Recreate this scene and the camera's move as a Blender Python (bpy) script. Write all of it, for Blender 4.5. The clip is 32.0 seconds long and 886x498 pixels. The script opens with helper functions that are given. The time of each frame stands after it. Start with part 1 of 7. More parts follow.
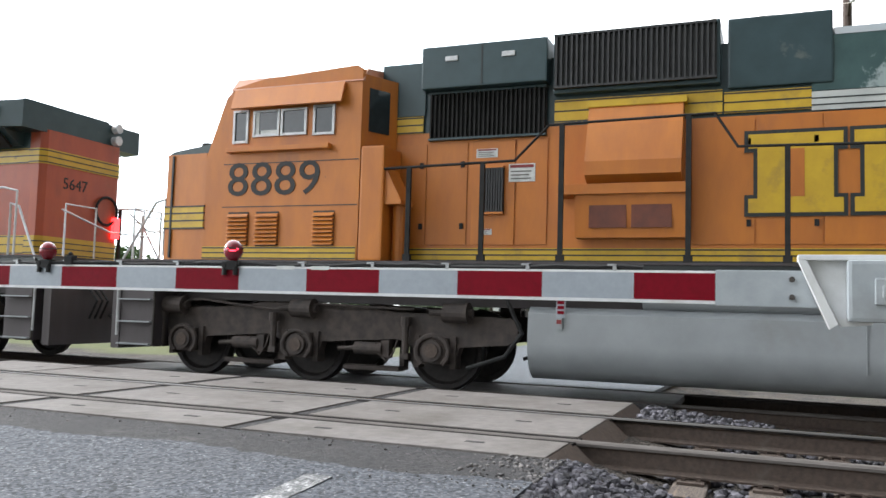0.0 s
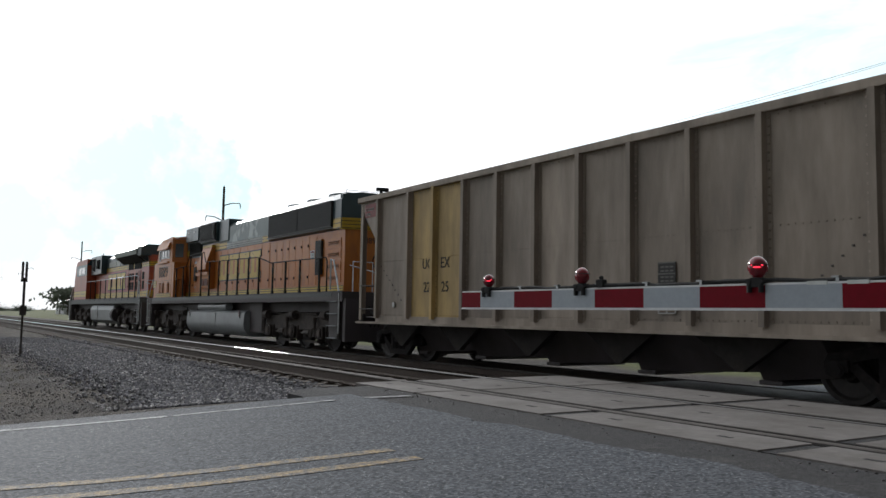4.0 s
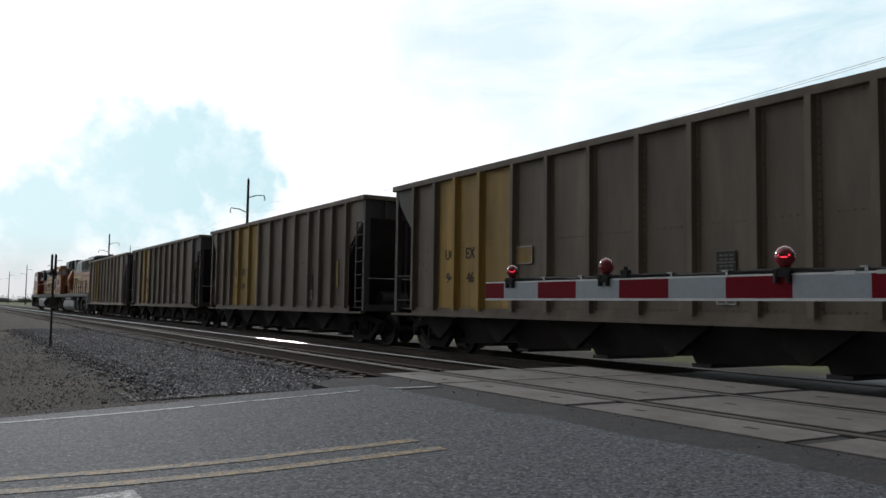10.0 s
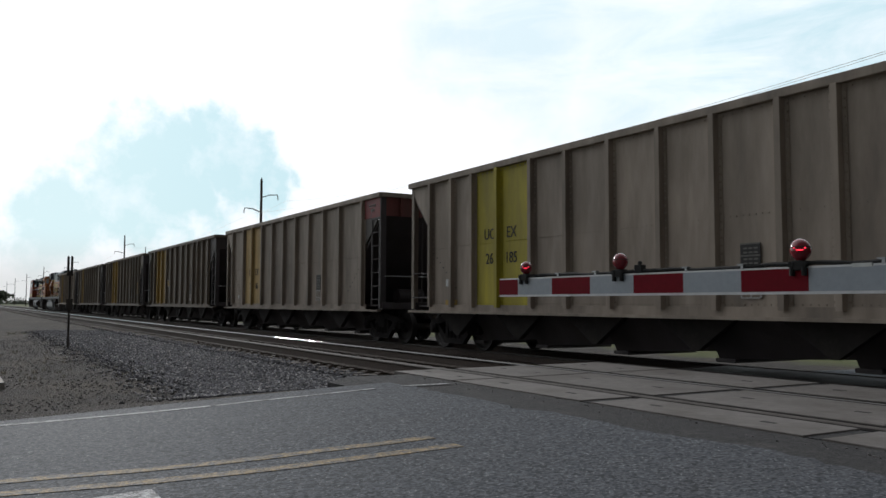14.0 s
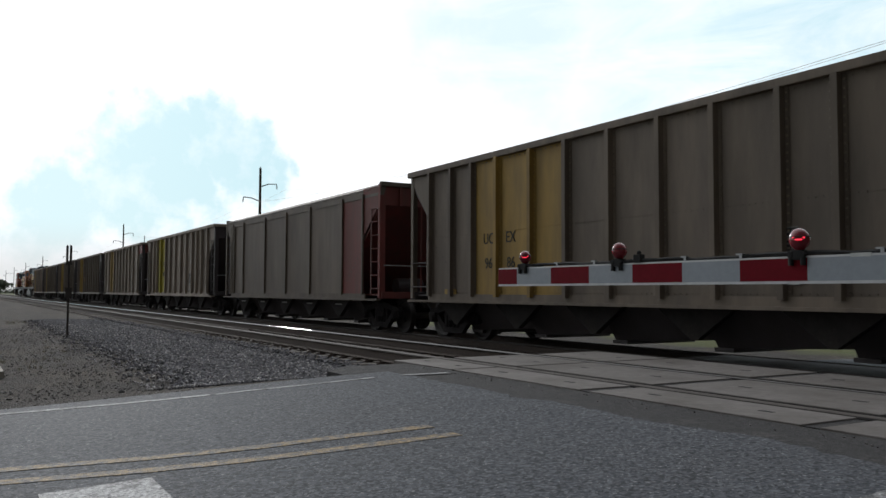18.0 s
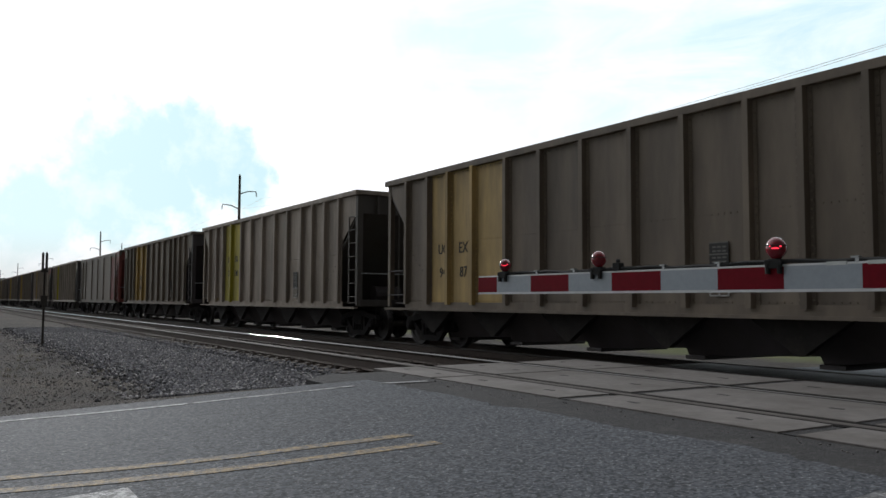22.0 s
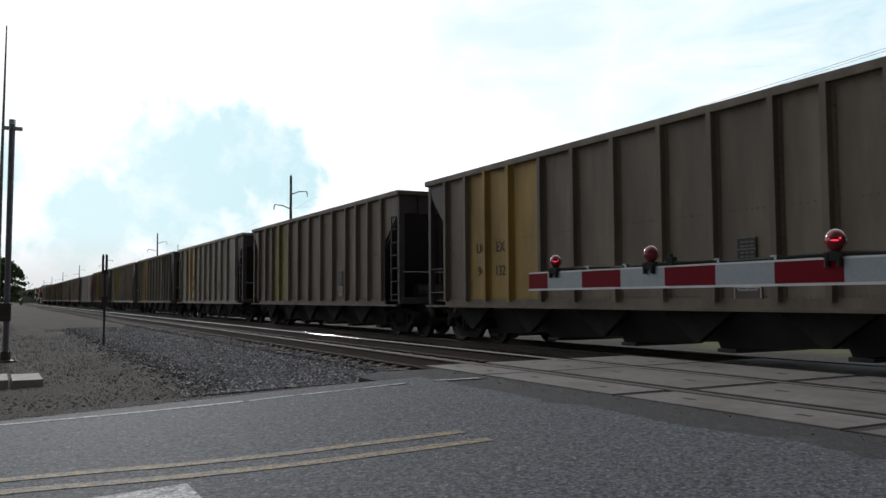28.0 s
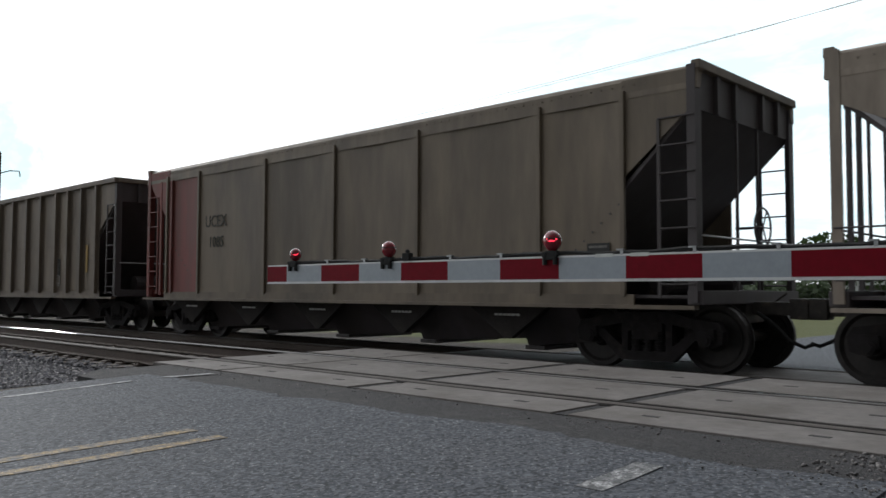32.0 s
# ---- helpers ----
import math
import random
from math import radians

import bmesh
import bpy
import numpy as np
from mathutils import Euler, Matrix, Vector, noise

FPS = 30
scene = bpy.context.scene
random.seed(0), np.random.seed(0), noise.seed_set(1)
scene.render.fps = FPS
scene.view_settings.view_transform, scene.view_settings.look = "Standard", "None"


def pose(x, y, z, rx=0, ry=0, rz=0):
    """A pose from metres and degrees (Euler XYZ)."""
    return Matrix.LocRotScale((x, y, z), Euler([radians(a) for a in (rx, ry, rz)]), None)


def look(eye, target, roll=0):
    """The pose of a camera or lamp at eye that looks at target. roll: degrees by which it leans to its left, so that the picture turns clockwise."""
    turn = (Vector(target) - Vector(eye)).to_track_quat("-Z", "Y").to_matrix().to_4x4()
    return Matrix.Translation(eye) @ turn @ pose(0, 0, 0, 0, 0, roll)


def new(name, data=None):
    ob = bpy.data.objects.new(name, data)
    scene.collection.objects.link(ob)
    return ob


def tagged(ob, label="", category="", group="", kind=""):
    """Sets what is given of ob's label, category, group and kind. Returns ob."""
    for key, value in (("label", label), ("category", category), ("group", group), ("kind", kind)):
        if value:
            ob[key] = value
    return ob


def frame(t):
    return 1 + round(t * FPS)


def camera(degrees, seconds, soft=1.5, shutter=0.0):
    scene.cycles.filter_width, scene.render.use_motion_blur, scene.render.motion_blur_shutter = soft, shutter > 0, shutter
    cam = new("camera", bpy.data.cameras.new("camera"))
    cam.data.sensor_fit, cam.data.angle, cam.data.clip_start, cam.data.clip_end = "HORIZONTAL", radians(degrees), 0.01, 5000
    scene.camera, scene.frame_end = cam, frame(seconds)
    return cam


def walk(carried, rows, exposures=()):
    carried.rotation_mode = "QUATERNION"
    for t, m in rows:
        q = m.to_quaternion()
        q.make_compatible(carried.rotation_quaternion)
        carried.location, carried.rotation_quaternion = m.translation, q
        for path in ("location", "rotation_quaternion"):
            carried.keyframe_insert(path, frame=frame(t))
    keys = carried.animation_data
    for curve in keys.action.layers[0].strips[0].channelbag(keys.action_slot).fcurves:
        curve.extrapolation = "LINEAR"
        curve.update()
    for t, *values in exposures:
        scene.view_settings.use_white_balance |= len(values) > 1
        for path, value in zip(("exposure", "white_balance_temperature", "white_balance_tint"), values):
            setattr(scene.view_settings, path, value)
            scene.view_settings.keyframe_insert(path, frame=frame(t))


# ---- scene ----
# ------------------------------------------------------------------ camera
cam = camera(56.5, 32.0, soft=1.5, shutter=0.05)
EYE = (0.0, 0.0, 0.922)


def view(yaw, pitch, roll):
    a, e = radians(yaw), radians(pitch)
    way = Vector((math.sin(a) * math.cos(e), math.cos(a) * math.cos(e), math.sin(e)))
    return look(EYE, Vector(EYE) + way * 10, roll)


# seconds, heading from the track's line, tilt, lean
PATH = [
    (0.0, 68.29, 4.11, 1.67), (0.1, 64.54, 4.01, 1.65), (0.2, 60.89, 3.90, 1.62), (0.3, 57.16, 3.80, 1.59),
    (0.4, 53.64, 3.69, 1.57), (0.5, 50.93, 3.59, 1.54), (0.6, 49.07, 3.65, 1.31), (0.7, 47.65, 3.71, 1.09),
    (0.8, 46.39, 3.78, 0.87), (1.0, 44.43, 3.91, 0.42), (1.5, 41.08, 4.11, 0.39), (2.0, 39.17, 4.27, 0.67),
    (2.5, 36.18, 4.56, -0.84), (4.5, 32.76, 4.54, 1.22), (5.0, 33.34, 4.28, 0.99), (5.5, 33.56, 4.66, 2.33),
    (6.0, 32.67, 4.67, 1.58), (6.5, 31.67, 4.76, 0.96), (7.0, 31.40, 4.30, 0.10), (7.5, 31.84, 4.14, -0.58),
    (8.0, 32.35, 4.31, 0.02), (8.5, 32.03, 4.31, 0.39), (9.0, 31.63, 4.07, 0.63), (9.5, 31.54, 4.07, 0.78),
    (10.0, 31.45, 3.96, 0.83), (10.5, 31.42, 3.76, 0.63), (11.0, 31.25, 3.80, 0.76), (11.5, 31.01, 4.15, 1.01),
    (12.0, 30.58, 4.57, 0.68), (12.5, 30.80, 4.55, 0.50), (13.0, 30.67, 4.26, 0.50), (13.5, 30.68, 3.80, 0.30),
    (15.5, 30.14, 3.83, 0.02), (16.0, 30.25, 4.05, 0.10), (16.5, 30.38, 4.03, 0.07), (17.0, 30.51, 3.59, 0.17),
    (17.5, 30.52, 3.31, 0.18), (18.0, 30.59, 3.02, 0.22), (18.5, 30.68, 2.98, 0.17), (19.0, 30.97, 3.12, 0.11),
    (19.5, 31.21, 3.45, 0.16), (20.0, 31.21, 3.43, 0.13), (20.5, 31.17, 3.28, 0.06), (21.0, 31.28, 3.22, 0.20),
    (21.5, 31.75, 3.54, 0.22), (22.0, 31.97, 3.58, 0.25), (22.5, 31.84, 3.70, 0.20), (23.0, 31.22, 3.66, -0.59),
    (23.5, 30.16, 3.55, -0.75), (24.0, 29.55, 3.59, -0.59), (24.5, 28.87, 3.63, -0.37), (26.5, 28.31, 3.31, -0.08),
    (27.0, 28.29, 3.37, -0.03), (27.5, 28.30, 3.38, -0.12), (28.0, 28.50, 3.38, -0.33), (28.5, 28.35, 3.48, 0.29),
    (29.0, 28.20, 3.61, -0.02), (29.5, 28.20, 3.62, -0.13), (30.0, 28.70, 3.65, 0.24), (30.5, 29.73, 3.52, -0.00),
    (31.0, 31.75, 3.23, -0.70), (31.5, 37.01, 2.88, -0.45), (32.0, 46.44, 2.91, 0.15),
]
walk(cam, [(t, view(a, e, r)) for t, a, e, r in PATH],
     exposures=[(t, s, 6050, 9) for t, s in ((0.0, 1.97), (0.8, 1.98), (1.5, 1.65), (2.0, 1.32), (2.5, 1.02), (3.6, 0.5), (4.5, 0.12), (6.0, -0.03), (7.0, -0.08), (10.0, -0.07), (11.0, -0.03), (13.0, -0.09), (16.0, -0.07), (17.0, -0.08), (19.0, 0.04), (23.0, 0.03), (24.0, -0.02), (28.0, -0.03), (30.0, -0.06), (30.8, -0.03), (31.4, 0.1), (32.0, 0.38))])

# ------------------------------------------------------------------ light
SUN_AZ, SUN_EL = radians(4), radians(20.4)
SUN_WAY = Vector((math.sin(SUN_AZ) * math.cos(SUN_EL), math.cos(SUN_AZ) * math.cos(SUN_EL), math.sin(SUN_EL)))


def heading(az, el):
    a, e = radians(az), radians(el)
    return (math.sin(a) * math.cos(e), math.cos(a) * math.cos(e), math.sin(e))


def make_world():
    w = bpy.data.worlds.new("sky")
    scene.world = w
    w.use_nodes = True
    nt = w.node_tree
    nt.nodes.clear()
    N, L = nt.nodes.new, nt.links.new
    out, mix = N("ShaderNodeOutputWorld"), N("ShaderNodeMixShader")
    clear, cloud = N("ShaderNodeBackground"), N("ShaderNodeBackground")
    sky = N("ShaderNodeTexSky")
    sky.sky_type, sky.sun_disc, sky.sun_elevation, sky.sun_rotation = "NISHITA", False, SUN_EL, SUN_AZ
    sky.dust_density = 2.0
    L(sky.outputs[0], clear.inputs[0])
    clear.inputs[1].default_value = 0.12
    co = N("ShaderNodeTexCoord")
    n1 = N("ShaderNodeTexNoise")
    n1.inputs["Scale"].default_value, n1.inputs["Detail"].default_value, n1.inputs["Roughness"].default_value = 11.0, 8.0, 0.58
    L(co.outputs["Generated"], n1.inputs["Vector"])
    warp = N("ShaderNodeVectorMath")
    warp.operation = "MULTIPLY_ADD"
    L(n1.outputs["Color"], warp.inputs[0])
    warp.inputs[1].default_value = (0.20, 0.20, 0.20)
    L(co.outputs["Generated"], warp.inputs[2])

    def hole(az, el, r0, r1):
        d = N("ShaderNodeVectorMath")
        d.operation = "DISTANCE"
        L(warp.outputs[0], d.inputs[0])
        d.inputs[1].default_value = Vector(heading(az, el)) + Vector((0.10, 0.10, 0.10))
        m = N("ShaderNodeMapRange")
        m.interpolation_type = "SMOOTHSTEP"
        L(d.outputs["Value"], m.inputs["Value"])
        m.inputs["From Min"].default_value, m.inputs["From Max"].default_value = r0, r1
        m.inputs["To Min"].default_value, m.inputs["To Max"].default_value = 1.0, 0.0
        return m.outputs[0]

    # gaps of pale blue between the clouds
    fac, low = None, None
    for az, el, r0, r1, k in ((11.5, 8.0, 0.062, 0.10, 0.9), (16.5, 9.0, 0.045, 0.078, 0.9), (5.5, 5.0, 0.05, 0.085, 0.85), (-5.0, 7.0, 0.07, 0.12, 0.85), (20.5, 9.5, 0.005, 0.03, 0.8),
                              (36.0, 18.0, 0.05, 0.16, 0.52), (47.0, 16.5, 0.06, 0.2, 0.5), (57.0, 12.0, 0.10, 0.30, 0.75), (68.0, 9.0, 0.15, 0.36, 0.75)):
        if az == 36.0:
            low, fac = fac, None
        h = hole(az, el, r0, r1)
        s = N("ShaderNodeMath")
        s.operation = "MULTIPLY"
        L(h, s.inputs[0])
        s.inputs[1].default_value = k
        if fac is not None:
            a = N("ShaderNodeMath")
            a.operation = "MAXIMUM"
            L(fac, a.inputs[0])
            L(s.outputs[0], a.inputs[1])
            fac = a.outputs[0]
        else:
            fac = s.outputs[0]
    # wisps drawn out sideways across the gaps
    st = N("ShaderNodeMapping")
    st.inputs["Scale"].default_value = (1.0, 1.0, 3.2)
    L(co.outputs["Generated"], st.inputs[0])
    n4 = N("ShaderNodeTexNoise")
    n4.inputs["Scale"].default_value, n4.inputs["Detail"].default_value, n4.inputs["Roughness"].default_value, n4.inputs["Distortion"].default_value = 5.5, 9.0, 0.62, 0.5
    L(st.outputs[0], n4.inputs["Vector"])
    w4 = N("ShaderNodeMapRange")
    L(n4.outputs[0], w4.inputs["Value"])
    w4.inputs["From Min"].default_value, w4.inputs["From Max"].default_value = 0.34, 0.60
    w4.inputs["To Min"].default_value, w4.inputs["To Max"].default_value = 0.30, 1.0
    f4 = N("ShaderNodeMath")
    f4.operation = "MULTIPLY"
    L(fac, f4.inputs[0])
    L(w4.outputs[0], f4.inputs[1])
    # small breaks of cloud inside the low gap
    n6, w6, f6, f7 = N("ShaderNodeTexNoise"), N("ShaderNodeMapRange"), N("ShaderNodeMath"), N("ShaderNodeMath")
    n6.inputs["Scale"].default_value, n6.inputs["Detail"].default_value, n6.inputs["Roughness"].default_value = 16.0, 7.0, 0.6
    L(co.outputs["Generated"], n6.inputs["Vector"])
    L(n6.outputs[0], w6.inputs["Value"])
    w6.inputs["From Min"].default_value, w6.inputs["From Max"].default_value = 0.30, 0.52
    w6.inputs["To Min"].default_value, w6.inputs["To Max"].default_value = 0.45, 1.0
    f6.operation, f7.operation = "MULTIPLY", "MAXIMUM"
    L(low, f6.inputs[0])
    L(w6.outputs[0], f6.inputs[1])
    L(f4.outputs[0], f7.inputs[0])
    L(f6.outputs[0], f7.inputs[1])
    fac = f7.outputs[0]
    # clouds: brightest towards the veiled sun
    dot = N("ShaderNodeVectorMath")
    dot.operation = "DOT_PRODUCT"
    L(co.outputs["Generated"], dot.inputs[0])
    dot.inputs[1].default_value = heading(24, 14)
    mr = N("ShaderNodeMapRange")
    L(dot.outputs["Value"], mr.inputs["Value"])
    mr.interpolation_type = "SMOOTHSTEP"
    mr.inputs["From Min"].default_value, mr.inputs["From Max"].default_value = -0.25, 0.72
    mr.inputs["To Min"].default_value, mr.inputs["To Max"].default_value = 0.09, 1.15
    n2 = N("ShaderNodeTexNoise")
    n2.inputs["Scale"].default_value, n2.inputs["Detail"].default_value = 3.0, 6.0
    L(co.outputs["Generated"], n2.inputs["Vector"])
    m2 = N("ShaderNodeMapRange")
    L(n2.outputs[0], m2.inputs["Value"])
    m2.inputs["From Min"].default_value, m2.inputs["From Max"].default_value = 0.3, 0.7
    m2.inputs["To Min"].default_value, m2.inputs["To Max"].default_value = 0.95, 1.12
    mm = N("ShaderNodeMath")
    mm.operation = "MULTIPLY"
    L(mr.outputs[0], mm.inputs[0])
    L(m2.outputs[0], mm.inputs[1])
    cloud.inputs[0].default_value = (1.0, 0.985, 0.965, 1)
    L(mm.outputs[0], cloud.inputs[1])
    gap = N("ShaderNodeBackground")
    gap.inputs[0].default_value, gap.inputs[1].default_value = (0.63, 0.885, 0.925, 1), 0.92
    blue = N("ShaderNodeMixShader")
    blue.inputs[0].default_value = 0.03
    L(gap.outputs[0], blue.inputs[1])
    L(clear.outputs[0], blue.inputs[2])
    L(fac, mix.inputs[0])
    L(cloud.outputs[0], mix.inputs[1])
    L(blue.outputs[0], mix.inputs[2])
    # haze along the horizon
    haze, veil, up, mz = N("ShaderNodeBackground"), N("ShaderNodeMixShader"), N("ShaderNodeSeparateXYZ"), N("ShaderNodeMapRange")
    haze.inputs[0].default_value, haze.inputs[1].default_value = (0.98, 0.95, 0.89, 1), 0.80
    L(co.outputs["Generated"], up.inputs[0])
    L(up.outputs["Z"], mz.inputs["Value"])
    mz.interpolation_type = "SMOOTHSTEP"
    mz.inputs["From Min"].default_value, mz.inputs["From Max"].default_value = 0.015, 0.085
    mz.inputs["To Min"].default_value, mz.inputs["To Max"].default_value = 0.85, 0.0
    L(mz.outputs[0], veil.inputs[0])
    L(mix.outputs[0], veil.inputs[1])
    L(haze.outputs[0], veil.inputs[2])
    L(veil.outputs[0], out.inputs[0])


make_world()
sun_data = bpy.data.lights.new("sun", "SUN")
sun_data.energy, sun_data.angle, sun_data.color = 1.4, radians(3), (1.0, 0.95, 0.88)
sun = new("sun", sun_data)
sun.matrix_world = look((0, 0, 60), Vector((0, 0, 60)) - SUN_WAY)


# ------------------------------------------------------------------ materials
def mat(name, a, b=None, rough=0.6, metal=0.0, scale=8.0, stretch=(1, 1, 1), contrast=(0.35, 0.65), bump=0.1, fine=60.0,
        c=None, patch=1.2, patch_at=(0.55, 0.72), random_tint=0.0, coat=0.0, emit=None, shift=0.0, chip=None, chip_at=(0.70, 0.73), chip_scale=2.5, cell=0.0, spec=None, island=0.0):
    """Two noises of one surface: grain between colours a and b, and wear towards c in patches."""
    m = bpy.data.materials.new(name)
    m.use_nodes = True
    nt = m.node_tree
    N, L = nt.nodes.new, nt.links.new
    p = nt.nodes["Principled BSDF"]
    p.inputs["Roughness"].default_value, p.inputs["Metallic"].default_value = rough, metal
    co, mp = N("ShaderNodeTexCoord"), N("ShaderNodeMapping")
    L(co.outputs["Object"], mp.inputs[0])
    mp.inputs["Scale"].default_value = stretch
    if spec is not None:
        p.inputs["Specular IOR Level"].default_value = spec
    if shift:       # alike pieces differ
        oi0, sh = N("ShaderNodeObjectInfo"), N("ShaderNodeMath")
        sh.operation = "MULTIPLY"
        L(oi0.outputs["Random"], sh.inputs[0])
        sh.inputs[1].default_value = shift
        L(sh.outputs[0], mp.inputs["Location"])
    n1 = N("ShaderNodeTexNoise")
    n1.inputs["Scale"].default_value, n1.inputs["Detail"].default_value, n1.inputs["Roughness"].default_value = scale, 6, 0.6
    L(mp.outputs[0], n1.inputs[0])
    r = N("ShaderNodeMapRange")
    L(n1.outputs[0], r.inputs[0])
    r.inputs[1].default_value, r.inputs[2].default_value = contrast
    mx = N("ShaderNodeMix")
    mx.data_type = "RGBA"
    L(r.outputs[0], mx.inputs[0])
    b = b or tuple(v * 0.75 for v in a)
    mx.inputs[6].default_value, mx.inputs[7].default_value = (*a, 1), (*b, 1)
    col = mx.outputs[2]
    if c:
        n2 = N("ShaderNodeTexNoise")
        n2.inputs["Scale"].default_value, n2.inputs["Detail"].default_value, n2.inputs["Roughness"].default_value = patch, 8, 0.65
        L(mp.outputs[0], n2.inputs[0])
        r2 = N("ShaderNodeMapRange")
        L(n2.outputs[0], r2.inputs[0])
        r2.inputs[1].default_value, r2.inputs[2].default_value = patch_at
        m2 = N("ShaderNodeMix")
        m2.data_type = "RGBA"
        L(r2.outputs[0], m2.inputs[0])
        L(col, m2.inputs[6])
        m2.inputs[7].default_value = (*c, 1)
        col = m2.outputs[2]
    if chip:        # small flakes and scrapes
        n5, r5, m5 = N("ShaderNodeTexNoise"), N("ShaderNodeMapRange"), N("ShaderNodeMix")
        n5.inputs["Scale"].default_value, n5.inputs["Detail"].default_value, n5.inputs["Roughness"].default_value = chip_scale, 10, 0.7
        L(mp.outputs[0], n5.inputs[0])
        L(n5.outputs[0], r5.inputs[0])
        r5.inputs[1].default_value, r5.inputs[2].default_value = chip_at
        m5.data_type = "RGBA"
        L(r5.outputs[0], m5.inputs[0])
        L(col, m5.inputs[6])
        m5.inputs[7].default_value = (*chip, 1)
        col = m5.outputs[2]
    height = None
    if cell:        # single stones or chips, each of its own brightness
        vo, sp, r6, m6 = N("ShaderNodeTexVoronoi"), N("ShaderNodeSeparateColor"), N("ShaderNodeMapRange"), N("ShaderNodeMix")
        vo.inputs["Scale"].default_value = cell
        L(co.outputs["Object"], vo.inputs["Vector"])
        L(vo.outputs["Color"], sp.inputs[0])
        L(sp.outputs[0], r6.inputs[0])
        r6.inputs[3].default_value, r6.inputs[4].default_value = 0.45, 1.7
        m6.data_type, m6.blend_type = "RGBA", "MULTIPLY"
        m6.inputs[0].default_value = 1.0
        L(col, m6.inputs[6])
        L(r6.outputs[0], m6.inputs[7])
        col, height = m6.outputs[2], vo.outputs["Distance"]
    if island:      # each loose stone of its own brightness
        gi, r7, m7 = N("ShaderNodeNewGeometry"), N("ShaderNodeMapRange"), N("ShaderNodeMix")
        L(gi.outputs["Random Per Island"], r7.inputs[0])
        r7.inputs[3].default_value, r7.inputs[4].default_value = 1 - island, 1 + island
        m7.data_type, m7.blend_type = "RGBA", "MULTIPLY"
        m7.inputs[0].default_value = 1.0
        L(col, m7.inputs[6])
        L(r7.outputs[0], m7.inputs[7])
        col = m7.outputs[2]
    if random_tint:
        oi, hs = N("ShaderNodeObjectInfo"), N("ShaderNodeHueSaturation")
        r3 = N("ShaderNodeMapRange")
        L(oi.outputs["Random"], r3.inputs[0])
        r3.inputs[3].default_value, r3.inputs[4].default_value = 1 - random_tint, 1 + random_tint
        L(r3.outputs[0], hs.inputs["Value"])
        L(col, hs.inputs["Color"])
        col = hs.outputs[0]
    L(col, p.inputs["Base Color"])
    if bump:
        n3, bp = N("ShaderNodeTexNoise"), N("ShaderNodeBump")
        n3.inputs["Scale"].default_value, n3.inputs["Detail"].default_value = fine, 4
        L(co.outputs["Object"], n3.inputs[0])
        L(height or n3.outputs[0], bp.inputs["Height"])
        bp.invert = height is not None
        bp.inputs["Strength"].default_value, bp.inputs["Distance"].default_value = bump, 0.02
        L(bp.outputs[0], p.inputs["Normal"])
    if coat:
        p.inputs["Coat Weight"].default_value = coat
    if emit:
        p.inputs["Emission Color"].default_value, p.inputs["Emission Strength"].default_value = (*emit[:3], 1), emit[3]
    return m


DUST = (0.17, 0.14, 0.11)
GRIME = (0.05, 0.043, 0.036)
ASPHALT = mat("asphalt", (0.051, 0.056, 0.066), (0.097, 0.101, 0.110), 0.8, scale=30, contrast=(0.36, 0.72), bump=0.05, cell=55, spec=0.12, c=(0.070, 0.072, 0.078), patch=0.5, patch_at=(0.5, 0.85), chip=(0.22, 0.22, 0.225), chip_at=(0.585, 0.635), chip_scale=42)
ASPHALT_OLD = mat("old_asphalt", (0.016, 0.016, 0.018), (0.036, 0.034, 0.034), 0.9, scale=25, bump=0.6, cell=85, c=(0.050, 0.047, 0.045), patch=2.0)
CONCRETE = mat("concrete", (0.168, 0.154, 0.144), (0.120, 0.110, 0.104), 0.85, scale=9, bump=0.2, fine=80, shift=9, chip=(0.055, 0.052, 0.05), chip_at=(0.66, 0.72), chip_scale=5, c=(0.082, 0.072, 0.062), patch=1.3, patch_at=(0.44, 0.72), random_tint=0.07)
GRAVEL = mat("gravel", (0.10, 0.095, 0.095), (0.045, 0.043, 0.045), 0.95, scale=22, contrast=(0.42, 0.6), bump=0.9, fine=45, c=(0.12, 0.105, 0.085), patch=0.6)
TRUCK_BLACK = mat("sooty_truck_steel", (0.028, 0.025, 0.026), (0.020, 0.018, 0.018), 0.9, 0.0, scale=9, c=(0.042, 0.036, 0.033), patch=4, bump=0.2, spec=0.15)
# bay facings: soot and underbody shade in one dark colour
BAY_DARK = mat("shaded_sooty_bay_sheet", (0.034, 0.030, 0.029), (0.022, 0.020, 0.019), 0.85, scale=4, c=(0.05, 0.043, 0.038), patch=2, bump=0.1, spec=0.2)
# pale stone whose bright colour also stands in for sun glints
GLINT_STONE = mat("pale_glint_stone", (0.30, 0.285, 0.285), (0.20, 0.19, 0.195), 0.6, scale=6, bump=0.2, fine=60, island=0.6)
PALE_STONE = mat("verge_stone", (0.13, 0.122, 0.118), (0.075, 0.07, 0.07), 0.8, scale=6, bump=0.2, fine=60, island=0.7)
STONE = mat("ballast_stone", (0.080, 0.077, 0.090), (0.038, 0.037, 0.043), 0.7, scale=6, bump=0.2, fine=60, island=0.9, spec=0.35)
RAIL_SIDE = mat("rusty_rail", (0.092, 0.068, 0.053), (0.058, 0.043, 0.035), 0.75, 0.2, scale=30, bump=0.15, c=(0.10, 0.085, 0.07), patch=5)
RAIL_DULL = mat("dull_rail_top", (0.13, 0.118, 0.11), (0.085, 0.076, 0.07), 0.75, 0.0, scale=40, stretch=(1, 0.1, 1), bump=0.05, spec=0.15)
